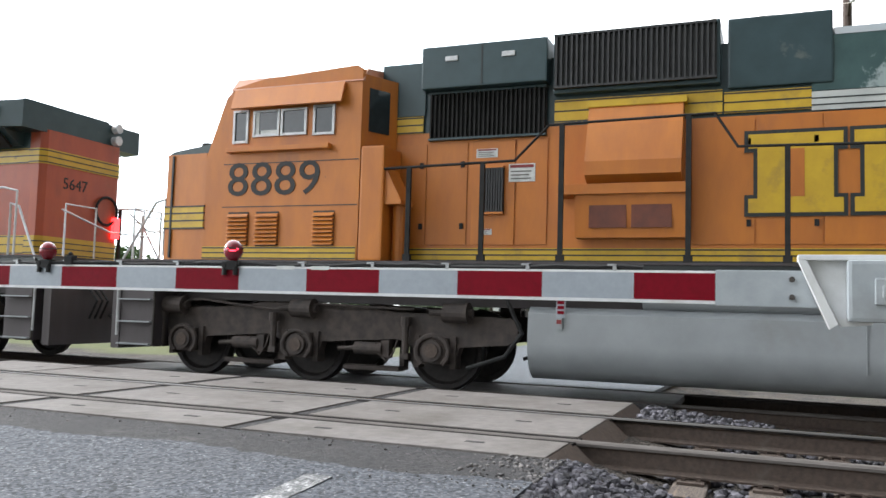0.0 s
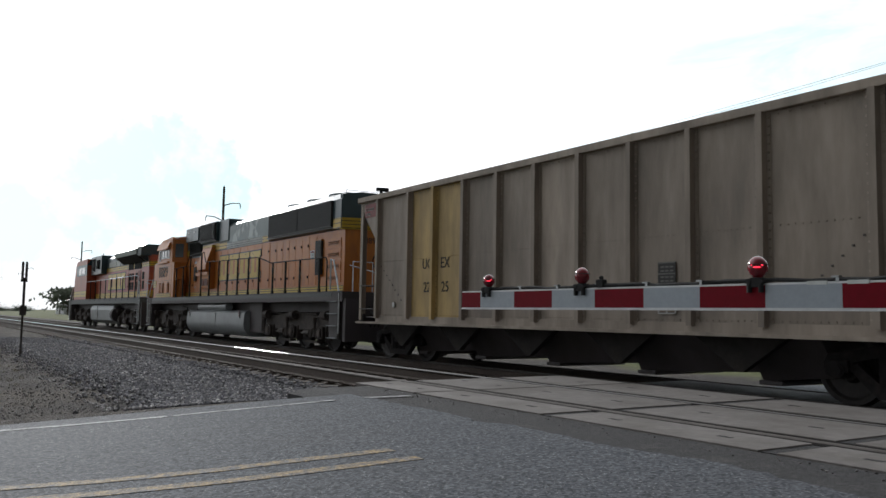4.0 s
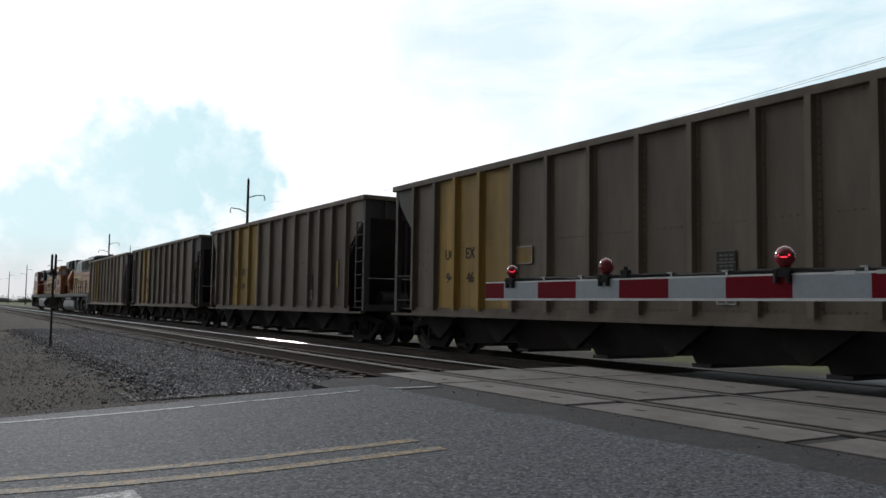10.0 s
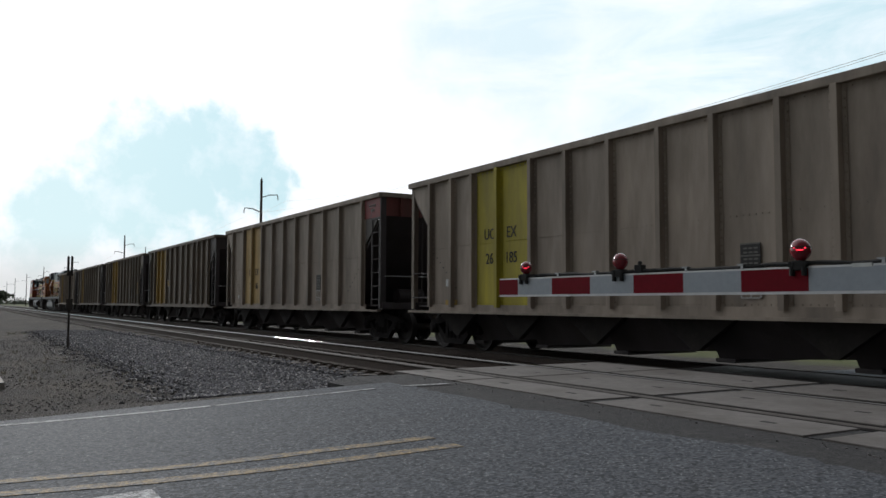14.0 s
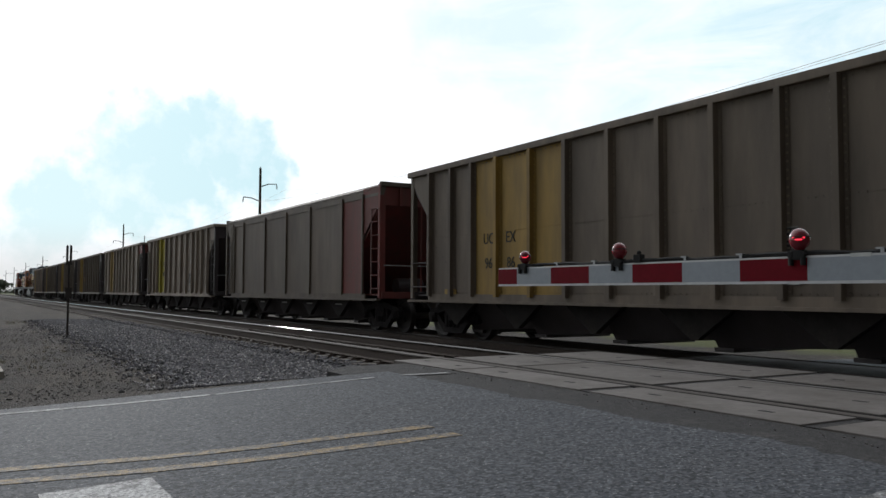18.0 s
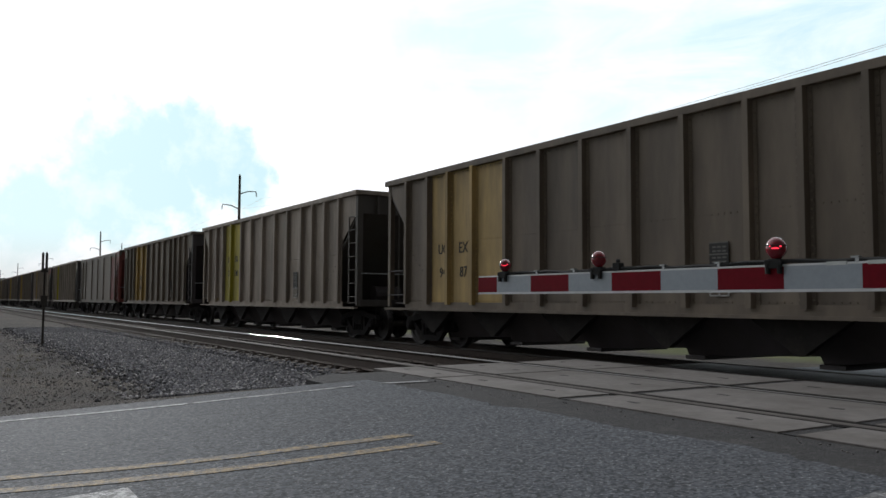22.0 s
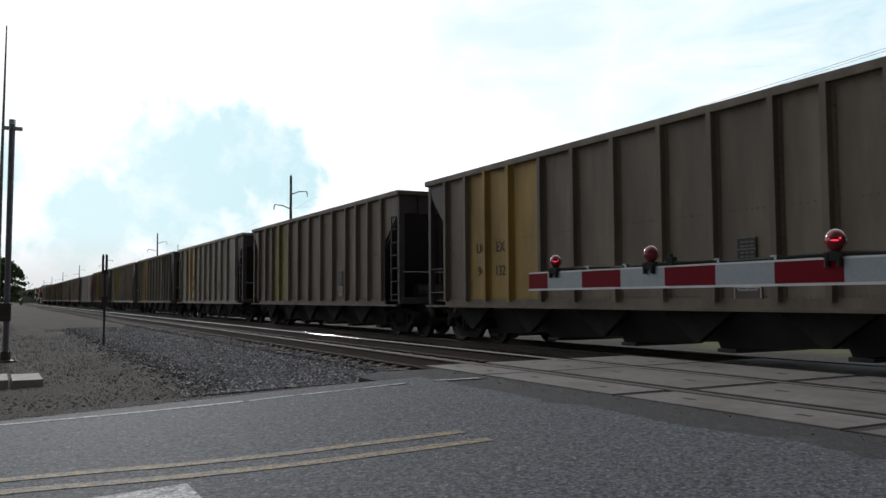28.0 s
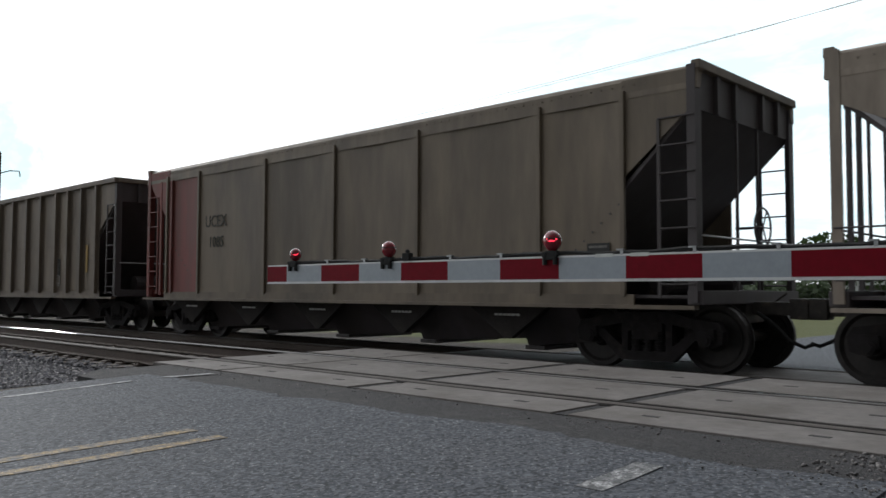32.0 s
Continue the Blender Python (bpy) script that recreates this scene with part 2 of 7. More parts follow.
RAIL_TOP = mat("polished_rail", (0.075, 0.072, 0.069), (0.05, 0.048, 0.045), 0.02, 0.95, scale=60, stretch=(1, 0.05, 1), bump=0.02)
TIE = mat("weathered_tie", (0.115, 0.092, 0.074), (0.055, 0.044, 0.038), 0.9, scale=10, stretch=(0.6, 8, 4), bump=0.5, c=(0.20, 0.15, 0.11), patch=3, random_tint=0.25)
GRASS = mat("grass", (0.10, 0.14, 0.035), (0.05, 0.085, 0.02), 0.9, scale=4, bump=0.5, c=(0.16, 0.15, 0.06), patch=0.4)
# far foliage: distance haze is put into this paler leaf colour
LEAF_HAZED = mat("haze_paled_foliage", (0.10, 0.115, 0.085), (0.075, 0.09, 0.065), 0.8, scale=0.4, bump=0.0, random_tint=0.1)
LEAF = mat("foliage", (0.045, 0.075, 0.022), (0.025, 0.045, 0.014), 0.8, scale=1.5, bump=0.0, random_tint=0.2)
BARK = mat("bark", (0.06, 0.045, 0.035), rough=0.95, scale=20, stretch=(4, 4, 1), bump=0.5)
YELLOW_LINE = mat("yellow_road_paint", (0.235, 0.160, 0.062), (0.150, 0.110, 0.055), 0.75, scale=30, c=(0.085, 0.082, 0.08), patch=11, patch_at=(0.42, 0.60), bump=0.3, cell=75)
WHITE_LINE = mat("white_road_paint", (0.38, 0.38, 0.39), (0.27, 0.27, 0.27), 0.75, scale=30, c=(0.12, 0.12, 0.12), patch=9, patch_at=(0.48, 0.62), bump=0.3, cell=75)
FADED_LINE = mat("faded_road_paint", (0.30, 0.30, 0.30), (0.20, 0.20, 0.20), 0.75, scale=30, c=(0.085, 0.087, 0.09), patch=11, patch_at=(0.42, 0.54), bump=0.3, cell=75)
POLE_WOOD = mat("pole_wood", (0.075, 0.055, 0.045), rough=0.9, scale=12, stretch=(5, 5, 0.4), bump=0.3)
STEEL = mat("galvanised_steel", (0.42, 0.43, 0.44), (0.34, 0.35, 0.36), 0.45, 0.8, scale=20, bump=0.03)
BLACK = mat("black_rubber", (0.02, 0.02, 0.02), (0.03, 0.03, 0.03), 0.8, bump=0.05, spec=0.2)
FLANGE_RUBBER = mat("flangeway_rubber", (0.013, 0.012, 0.012), (0.022, 0.020, 0.019), 0.95, scale=14, stretch=(1, 0.2, 1), bump=0.3, spec=0.05)
ARM_WHITE = mat("arm_grey_sheeting", (0.31, 0.345, 0.385), (0.28, 0.315, 0.35), 0.4, scale=30, bump=0.02, c=(0.25, 0.28, 0.31), patch=3)
ARM_RED = mat("arm_red_sheeting", (0.175, 0.004, 0.013), (0.145, 0.004, 0.011), 0.6, scale=30, bump=0.02, spec=0.1, chip=(0.11, 0.016, 0.02), chip_scale=14)
WIRE = mat("pale_wire", (0.85, 0.78, 0.70), rough=0.6, bump=0.0)
INK_DIM = mat("dim_marking", (0.17, 0.165, 0.15), rough=0.7, bump=0.0)
LOCO_TRUCK = mat("dusty_truck_steel", (0.068, 0.053, 0.045), (0.036, 0.030, 0.027), 0.8, 0.0, scale=7, c=(0.03, 0.027, 0.025), patch=3, bump=0.25)
ARM_EDGE = mat("white_paint", (0.66, 0.67, 0.68), (0.56, 0.57, 0.57), 0.45, scale=12, bump=0.03, c=(0.42, 0.38, 0.32), patch=4, patch_at=(0.6, 0.8))
GATE_GREY = mat("gate_grey_paint", (0.34, 0.37, 0.39), (0.28, 0.31, 0.33), 0.55, scale=9, bump=0.04, c=(0.22, 0.23, 0.23), patch=3, patch_at=(0.55, 0.8))
LENS_ON = mat("lit_red_lens", (0.45, 0.008, 0.015), rough=0.18, bump=0.0, emit=(1.0, 0.03, 0.06, 1.5), coat=0.5)
LENS_OFF = mat("dull_red_lens", (0.22, 0.012, 0.02), rough=0.22, bump=0.0, coat=0.4)
GLASS_DARK = mat("cab_glass", (0.03, 0.04, 0.045), rough=0.06, bump=0.0, coat=0.6)
# locomotive paint
ORANGE = mat("orange_paint", (0.52, 0.178, 0.022), (0.42, 0.138, 0.022), 0.42, scale=3, stretch=(1, 1, 0.35), shift=11, chip=(0.12, 0.06, 0.035), chip_at=(0.69, 0.74), chip_scale=4, c=(0.30, 0.11, 0.04), patch=1.6, patch_at=(0.58, 0.82), bump=0.03)
RED_ORANGE = mat("faded_red_paint", (0.42, 0.085, 0.03), (0.33, 0.065, 0.03), 0.42, scale=3, stretch=(1, 1, 0.35), shift=11, chip=(0.10, 0.05, 0.035), chip_at=(0.69, 0.74), chip_scale=4, c=(0.22, 0.06, 0.03), patch=1.6, bump=0.03)
# chalked orange paled to pink, with the sun on the roof in the colour
ROOF_PINK = mat("sunlit_chalked_roof_paint", (0.50, 0.26, 0.17), (0.40, 0.19, 0.11), 0.6, scale=3, bump=0.03, c=(0.30, 0.12, 0.05), patch=1.5)
GREEN = mat("dark_green_paint", (0.034, 0.064, 0.072), (0.025, 0.050, 0.057), 0.35, scale=3, c=(0.10, 0.12, 0.115), patch=1.4, patch_at=(0.66, 0.72), bump=0.03)
YELLOW = mat("yellow_stripe_paint", (0.58, 0.38, 0.02), (0.50, 0.32, 0.02), 0.42, scale=4, chip=(0.05, 0.045, 0.035), chip_at=(0.66, 0.70), chip_scale=5, c=(0.34, 0.22, 0.04), patch=2.5, bump=0.03)
BLACK_LINE = mat("black_stripe_paint", (0.02, 0.025, 0.025), rough=0.45, bump=0.0)
PRIMER = mat("peeled_primer", (0.52, 0.54, 0.52), (0.42, 0.44, 0.43), 0.6, scale=3, c=(0.10, 0.14, 0.13), patch=2.2, patch_at=(0.62, 0.68), bump=0.05)
GRILLE = mat("dark_grille", (0.022, 0.024, 0.026), (0.035, 0.035, 0.036), 0.55, scale=12, bump=0.1)
TRUCK_GREY = mat("grimy_truck_steel", (0.06, 0.052, 0.046), (0.038, 0.034, 0.031), 0.7, 0.2, scale=9, c=(0.12, 0.095, 0.07), patch=4, bump=0.2)
TANK_GREY = mat("tank_grey_paint", (0.285, 0.305, 0.315), (0.245, 0.262, 0.27), 0.45, scale=4, stretch=(1, 0.6, 0.6), c=(0.19, 0.185, 0.17), patch=1.1, patch_at=(0.55, 0.8), bump=0.03)
SILVER = mat("silver_rail_paint", (0.55, 0.56, 0.57), rough=0.4, metal=0.3, bump=0.0)
WHEEL = mat("wheel_steel", (0.035, 0.03, 0.028), (0.022, 0.02, 0.019), 0.6, 0.4, scale=12, bump=0.1)
WHEEL_RIM = mat("polished_tread", (0.30, 0.29, 0.28), rough=0.35, metal=0.9, bump=0.0)
LAMP_WHITE = mat("headlight_glass", (0.7, 0.72, 0.75), rough=0.15, bump=0.0, coat=0.5)
LABEL_WHITE = mat("white_label", (0.62, 0.64, 0.62), rough=0.6, bump=0.0)
SIGN_RED = mat("red_paint", (0.22, 0.022, 0.022), (0.16, 0.02, 0.02), 0.55, scale=5, c=(0.10, 0.03, 0.03), patch=3, bump=0.03)
INK = mat("black_marking", (0.015, 0.015, 0.015), rough=0.6, bump=0.0)
INK_FADED = mat("faded_marking", (0.05, 0.05, 0.04), rough=0.7, bump=0.0)
INK_WHITE = mat("white_marking", (0.46, 0.45, 0.43), rough=0.6, bump=0.0)


def car_paint(name, base, dirt=0.5):
    b = tuple(base[i] * (1 - dirt) + DUST[i] * dirt * 0.8 for i in range(3))
    return mat(name, tuple(v * 1.12 for v in base), tuple(v * 0.72 for v in b), 0.62, scale=2.1, stretch=(1.0, 1.0, 0.22), contrast=(0.33, 0.70), bump=0.10, fine=9,
               c=tuple(v * 0.5 + d * 0.12 for v, d in zip(b, (0.10, 0.07, 0.045))), patch=1.0, patch_at=(0.47, 0.76), random_tint=0.13, shift=23,
               chip=tuple(0.35 * v + k for v, k in zip(base, (0.13, 0.125, 0.115))) if base[0] > 0.03 else None, chip_at=(0.70, 0.76), chip_scale=1.9)


GREY_CAR = car_paint("grey_car_paint", (0.174, 0.139, 0.103))
TAUPE_CAR = car_paint("taupe_car_paint", (0.175, 0.14, 0.10))
SMOOTH_CAR = car_paint("brown_car_paint", (0.138, 0.108, 0.079))
PALE_CAR = car_paint("pale_car_paint", (0.285, 0.255, 0.205), 0.25)
SAND_PANEL = car_paint("sand_panel_paint", (0.60, 0.43, 0.18), 0.2)
LIGHT_CAR = car_paint("light_grey_car_paint", (0.335, 0.280, 0.228), 0.3)
DARK_CAR = car_paint("dark_car_paint", (0.085, 0.078, 0.07))
TAN_PANEL = car_paint("tan_panel_paint", (0.49, 0.345, 0.13), 0.25)
GOLD_PANEL = car_paint("gold_panel_paint", (0.41, 0.26, 0.05), 0.3)
BRIGHT_PANEL = car_paint("bright_yellow_paint", (0.42, 0.36, 0.02), 0.15)
GREEN_PANEL = car_paint("olive_panel_paint", (0.22, 0.20, 0.05), 0.5)
# Soot black, raised for lens veil; on the bays it also holds shade.
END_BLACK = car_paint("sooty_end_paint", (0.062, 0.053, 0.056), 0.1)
RED_CAR = car_paint("red_end_paint", (0.17, 0.035, 0.03), 0.35)


# ------------------------------------------------------------------ mesh helpers
def box(bm, x0, x1, y0, y1, z0, z1, bevel=0.0):
    m = Matrix.Translation(((x0 + x1) / 2, (y0 + y1) / 2, (z0 + z1) / 2)) @ Matrix.Diagonal((abs(x1 - x0), abs(y1 - y0), abs(z1 - z0), 1))
    r = bmesh.ops.create_cube(bm, size=1, matrix=m)
    if bevel:
        bmesh.ops.bevel(bm, geom=list({e for v in r["verts"] for e in v.link_edges}), offset=bevel, segments=2, affect="EDGES", profile=0.7)


def prism(bm, pts, axis, a, b):
    """A polygon pulled from a to b along an axis; pts are the two other coordinates, in x, y, z order."""
    def at(p, v):
        q = list(p)
        q.insert("xyz".index(axis), v)
        return q
    lo, hi = [bm.verts.new(at(p, a)) for p in pts], [bm.verts.new(at(p, b)) for p in pts]
    fs = [bm.faces.new(lo), bm.faces.new(hi)]
    n = len(pts)
    fs += [bm.faces.new((lo[i], lo[(i + 1) % n], hi[(i + 1) % n], hi[i])) for i in range(n)]
    bmesh.ops.recalc_face_normals(bm, faces=fs)


def rod(bm, p, q, r, n=8, r2=None):
    p, q = Vector(p), Vector(q)
    d = q - p
    m = Matrix.Translation((p + q) / 2) @ d.to_track_quat("Z", "Y").to_matrix().to_4x4()
    bmesh.ops.create_cone(bm, cap_ends=True, segments=n, radius1=r, radius2=r if r2 is None else r2, depth=d.length, matrix=m)


def pipe(bm, pts, r, n=6):
    """One bent tube through the points."""
    P, rings, side = [Vector(p) for p in pts], [], None
    for i, p in enumerate(P):
        way = ((P[min(i + 1, len(P) - 1)] - p).normalized() + (p - P[max(i - 1, 0)]).normalized()).normalized()
        side = (way.orthogonal() if side is None else side - way * side.dot(way)).normalized()
        up = way.cross(side)
        rings.append([bm.verts.new(p + (side * math.cos(6.28319 * k / n) + up * math.sin(6.28319 * k / n)) * r) for k in range(n)])
    for a, b in zip(rings, rings[1:]):
        for k in range(n):
            bm.faces.new((a[k], a[(k + 1) % n], b[(k + 1) % n], b[k]))
    bm.faces.new(list(reversed(rings[0])))
    bm.faces.new(rings[-1])


def ball(bm, c, r, sub=2, squash=(1, 1, 1)):
    bmesh.ops.create_icosphere(bm, subdivisions=sub, radius=r, matrix=Matrix.Translation(c) @ Matrix.Diagonal((*squash, 1)))


MESHES = {}


def mesh_of(key, fill, smooth=False):
    """The mesh under a key, filled once and shared by alike parts."""
    if key not in MESHES:
        bm = bmesh.new()
        fill(bm)
        me = bpy.data.meshes.new(key if isinstance(key, str) else str(key[0]))
        bm.to_mesh(me)
        bm.free()
        if smooth:
            for p in me.polygons:
                p.use_smooth = True
            me.set_sharp_from_angle(angle=radians(40))
        me.materials.append(None)
        MESHES[key] = me
    return MESHES[key]


def put(name, me, material, parent, m=None, label=""):
    ob = new(name, me)
    ob.parent = parent
    if m is not None:
        ob.matrix_basis = m
    ob.material_slots[0].link = "OBJECT"
    ob.material_slots[0].material = material
    if label:
        ob["label"] = label
    return ob


def part(name, bm, material, parent, label="", smooth=False):
    me = bpy.data.meshes.new(name)
    bm.to_mesh(me)
    bm.free()
    me.materials.append(material)
    if smooth:
        for p in me.polygons:
            p.use_smooth = True
        me.set_sharp_from_angle(angle=radians(40))
    ob = new(name, me)
    ob.parent = parent
    if label:
        ob["label"] = label
    return ob


def quick(name, fill, material, parent, label="", smooth=False):
    """A part from a fill function; what stands apart on both sides of the middle becomes two parts."""
    bm = bmesh.new()
    fill(bm)
    lo, hi = [v for v in bm.verts if v.co.x < 0], [v for v in bm.verts if v.co.x > 0]
    if parent is not None and lo and hi and len(lo) == len(hi) and all(f.calc_center_median().x * v.co.x > 0 for f in bm.faces for v in f.verts):
        other = bm.copy()
        bmesh.ops.delete(bm, geom=hi, context="VERTS")
        bmesh.ops.delete(other, geom=[v for v in other.verts if v.co.x < 0], context="VERTS")
        part(name, other, material, parent, label, smooth)
    return part(name, bm, material, parent, label, smooth)


def single(name, fill, material, label, category, group="", kind="", smooth=False):
    return tagged(quick(name, fill, material, None, "", smooth), label, category, group, kind)


def thing(name, m, label, category, group=""):
    ob = new(name)
    ob.empty_display_size = 0.3
    ob.matrix_basis = m
    return tagged(ob, label, category, group)


TEXTS = {}


def make_texts(words):
    obs = []
    for s in words:
        cu = bpy.data.curves.new("writing", "FONT")
        cu.body, cu.align_x, cu.align_y, cu.extrude, cu.resolution_u = s, "CENTER", "CENTER", 0.004, 3
        obs.append((s, new("writing", cu)))
    bpy.context.view_layer.update()
    dg = bpy.context.evaluated_depsgraph_get()
    for s, ob in obs:
        me = bpy.data.meshes.new_from_object(ob.evaluated_get(dg))
        xs, ys = [v.co.x for v in me.vertices], [v.co.y for v in me.vertices]
        w, h = max(xs) - min(xs), max(ys) - min(ys)
        cx, cy = (max(xs) + min(xs)) / 2, (max(ys) + min(ys)) / 2
        for v in me.vertices:
            v.co = ((v.co.x - cx) / h, (v.co.y - cy) / h, v.co.z)
        me.materials.clear()
        me.materials.append(None)
        TEXTS[s] = (me, w / h)
    for s, ob in obs:
        cu = ob.data
        bpy.data.objects.remove(ob)
        bpy.data.curves.remove(cu)


make_texts(["UC", "EX", "8889", "5647", "ROTARY", "END", "LT WT", "49800", "22", "21", "25", "86", "94", "46", "26", "185", "540", "2", "83", "132", "96", "UCEX", "87", "074", "27", "1085"])


def write(s, x, y, z, height, material, parent, squeeze=1.0, end=False):
    """Writing on a side that faces the road (end=False) or on a trailing end."""
    me, _ = TEXTS[s]
    if end:
        rot = Matrix(((1, 0, 0), (0, 0, -1), (0, 1, 0))).to_4x4()
    else:
        rot = Matrix(((0, 0, -1), (-1, 0, 0), (0, 1, 0))).to_4x4()
    return put("marking", me, material, parent, Matrix.Translation((x, y, z)) @ rot @ Matrix.Diagonal((height * squeeze, height, 1, 1)))


# ------------------------------------------------------------------ plan
B, A_, C, D = 6.004, 7.509, 10.541, 12.046      # rail centres across the plan
TRAIN_X, LOW = (C + D) / 2, -0.166              # the train's line, and its rail top
PANEL_Y0, PANEL_Y1 = 1.30, 10.15                # the crossing's concrete panels


def lerp_table(v, table):
    for (a, za), (b, zb) in zip(table, table[1:]):
        if v <= b:
            k = max(0.0, min(1.0, (v - a) / (b - a)))
            return za + (zb - za) * k
    return table[-1][1]


ROAD_X = [(-60, -0.9), (-12, -0.62), (-4, -0.38), (0, -0.20), (4.2, -0.008), (8.85, -0.008), (10.3, LOW - 0.01), (12.4, LOW - 0.01), (20, -0.35), (60, -0.55), (300, -0.6)]
LAND_X = [(-400, -1.0), (-60, -0.95), (-12, -0.72), (-4, -0.48), (0, -0.27), (3.4, -0.19), (4.6, -0.22), (5.25, -0.265), (8.3, -0.265), (9.2, -0.40), (9.8, -0.43), (13.2, -0.43), (15.2, -0.72), (60, -0.85), (400, -0.9)]


def make_ground():
    xs = [-2400, -1000, -400, -150, -60, -30, -18, -12, -8, -6, -4, -3, -2, -1, 0, 0.8, 1.6, 2.4, 3.0, 3.4, 3.8, 4.2, 4.6, 4.9, 5.25, 6, 7, 7.8, 8.3, 8.8, 9.2, 9.8, 10.5, 11.3, 12.1, 13.2, 14, 15.2, 18, 24, 35, 60, 150, 400, 1000, 2400]
    ys = [-2400, -1000, -400, -150, -60, -30, -16, -10, -6] + [-4 + 0.5 * i for i in range(64)] + [30, 34, 38, 44, 52, 62, 80, 120, 200, 400, 1000, 2400]
    verts, faces = [], []
    for y in ys:
        for x in xs:
            z = lerp_table(x, LAND_X)
            road = lerp_table(x, ROAD_X)
            k = max(0.0, 1 - max(0.0, abs(y - 5.3) - 3.6) / 1.1)     # the verge rises to the road's edge
            z = z * (1 - k) + (road - 0.02) * k
            if abs(y) < 60 and -6 < x < 5:
                z += 0.02 * noise.noise((x * 0.9, y * 0.9, 3)) * (1 - k)
            verts.append((x, y, z - (0.03 if k > 0.6 else 0.0)))
    n = len(xs)
    for j in range(len(ys) - 1):
        for i in range(n - 1):
            faces.append((j * n + i, j * n + i + 1, (j + 1) * n + i + 1, (j + 1) * n + i))
    me = bpy.data.meshes.new("ground")
    me.from_pydata(verts, [], faces)
    for p in me.polygons:
        p.use_smooth = True
    m = mat("ground_soil", (0.072, 0.064, 0.058), (0.045, 0.041, 0.038), 0.95, scale=5, spec=0.1, contrast=(0.35, 0.68), bump=0.9, cell=40, c=(0.088, 0.076, 0.062), patch=0.45, patch_at=(0.47, 0.66), chip=(0.024, 0.023, 0.023), chip_at=(0.58, 0.72), chip_scale=1.3)
    nt = m.node_tree
    N, L = nt.nodes.new, nt.links.new
    p = nt.nodes["Principled BSDF"]
    soil = p.inputs["Base Color"].links[0].from_socket
    co, sep = N("ShaderNodeTexCoord"), N("ShaderNodeSeparateXYZ")
    L(co.outputs["Object"], sep.inputs[0])
    n1 = N("ShaderNodeTexNoise")
    n1.inputs["Scale"].default_value, n1.inputs["Detail"].default_value = 0.35, 6
    L(co.outputs["Object"], n1.inputs[0])
    # grass begins beyond the gravelled strip on both sides of the line
    off = N("ShaderNodeMath")
    off.operation = "SUBTRACT"
    L(sep.outputs["X"], off.inputs[0])
    off.inputs[1].default_value = 9.9
    ab = N("ShaderNodeMath")
    ab.operation = "ABSOLUTE"
    L(off.outputs[0], ab.inputs[0])
    ad = N("ShaderNodeMath")
    ad.operation = "MULTIPLY_ADD"
    L(n1.outputs[0], ad.inputs[0])
    ad.inputs[1].default_value = 5.0
    L(ab.outputs[0], ad.inputs[2])
    mr = N("ShaderNodeMapRange")
    L(ad.outputs[0], mr.inputs[0])
    mr.inputs[1].default_value, mr.inputs[2].default_value = 12.7, 14.1
    g1 = N("ShaderNodeTexNoise")
    g1.inputs["Scale"].default_value, g1.inputs["Detail"].default_value = 1.3, 8
    L(co.outputs["Object"], g1.inputs[0])
    gm = N("ShaderNodeMix")
    gm.data_type = "RGBA"
    L(g1.outputs[0], gm.inputs[0])
    gm.inputs[6].default_value, gm.inputs[7].default_value = (0.07, 0.095, 0.035, 1), (0.15, 0.14, 0.075, 1)
    mx = N("ShaderNodeMix")
    mx.data_type = "RGBA"
    L(mr.outputs[0], mx.inputs[0])
    L(soil, mx.inputs[6])
    L(gm.outputs[2], mx.inputs[7])
    L(mx.outputs[2], p.inputs["Base Color"])
    me.materials.append(m)
    tagged(new("ground", me), "dark gravelled right-of-way with grass beyond", "ground", kind="structure")


make_ground()


def ribbon(name, xs, y0, y1, table, material, label, thick=0.05, ragged=0.0, seed=1):
    """A strip of road along x that follows a height table, with worn ends."""
    verts, faces = [], []
    ny = 150
    for i, x in enumerate(xs):
        for j in range(ny + 1):
            y = y0 + (y1 - y0) * j / ny
            xx = x
            if ragged and i in (0, len(xs) - 1):
                xx += ragged * (1.3 * noise.noise((y * 0.7, seed, 0)) + 0.5 * noise.noise((y * 2.9, seed, 4)) + 0.35 * noise.noise((y * 7.3, seed, 7)) + 0.2 * noise.noise((y * 19.0, seed, 9)))
            verts.append((xx, y, lerp_table(xx, table)))
    for i in range(len(xs) - 1):
        for j in range(ny):
            a = i * (ny + 1) + j
            faces.append((a, a + ny + 1, a + ny + 2, a + 1))
    me = bpy.data.meshes.new(name)
    me.from_pydata(verts, [], faces)
    bm = bmesh.new()
    bm.from_mesh(me)
    bmesh.ops.recalc_face_normals(bm, faces=bm.faces)
    if sum(f.normal.z for f in bm.faces) < 0:
        bmesh.ops.reverse_faces(bm, faces=bm.faces)
    r = bmesh.ops.extrude_face_region(bm, geom=list(bm.faces))
    bmesh.ops.translate(bm, verts=[v for v in r["geom"] if isinstance(v, bmesh.types.BMVert)], vec=(0, 0, thick))
    bmesh.ops.translate(bm, verts=bm.verts, vec=(0, 0, -thick))
    bmesh.ops.recalc_face_normals(bm, faces=bm.faces)
    bm.to_mesh(me)
    bm.free()
    me.materials.append(material)
    return tagged(new(name, me), label, "road", kind="structure")


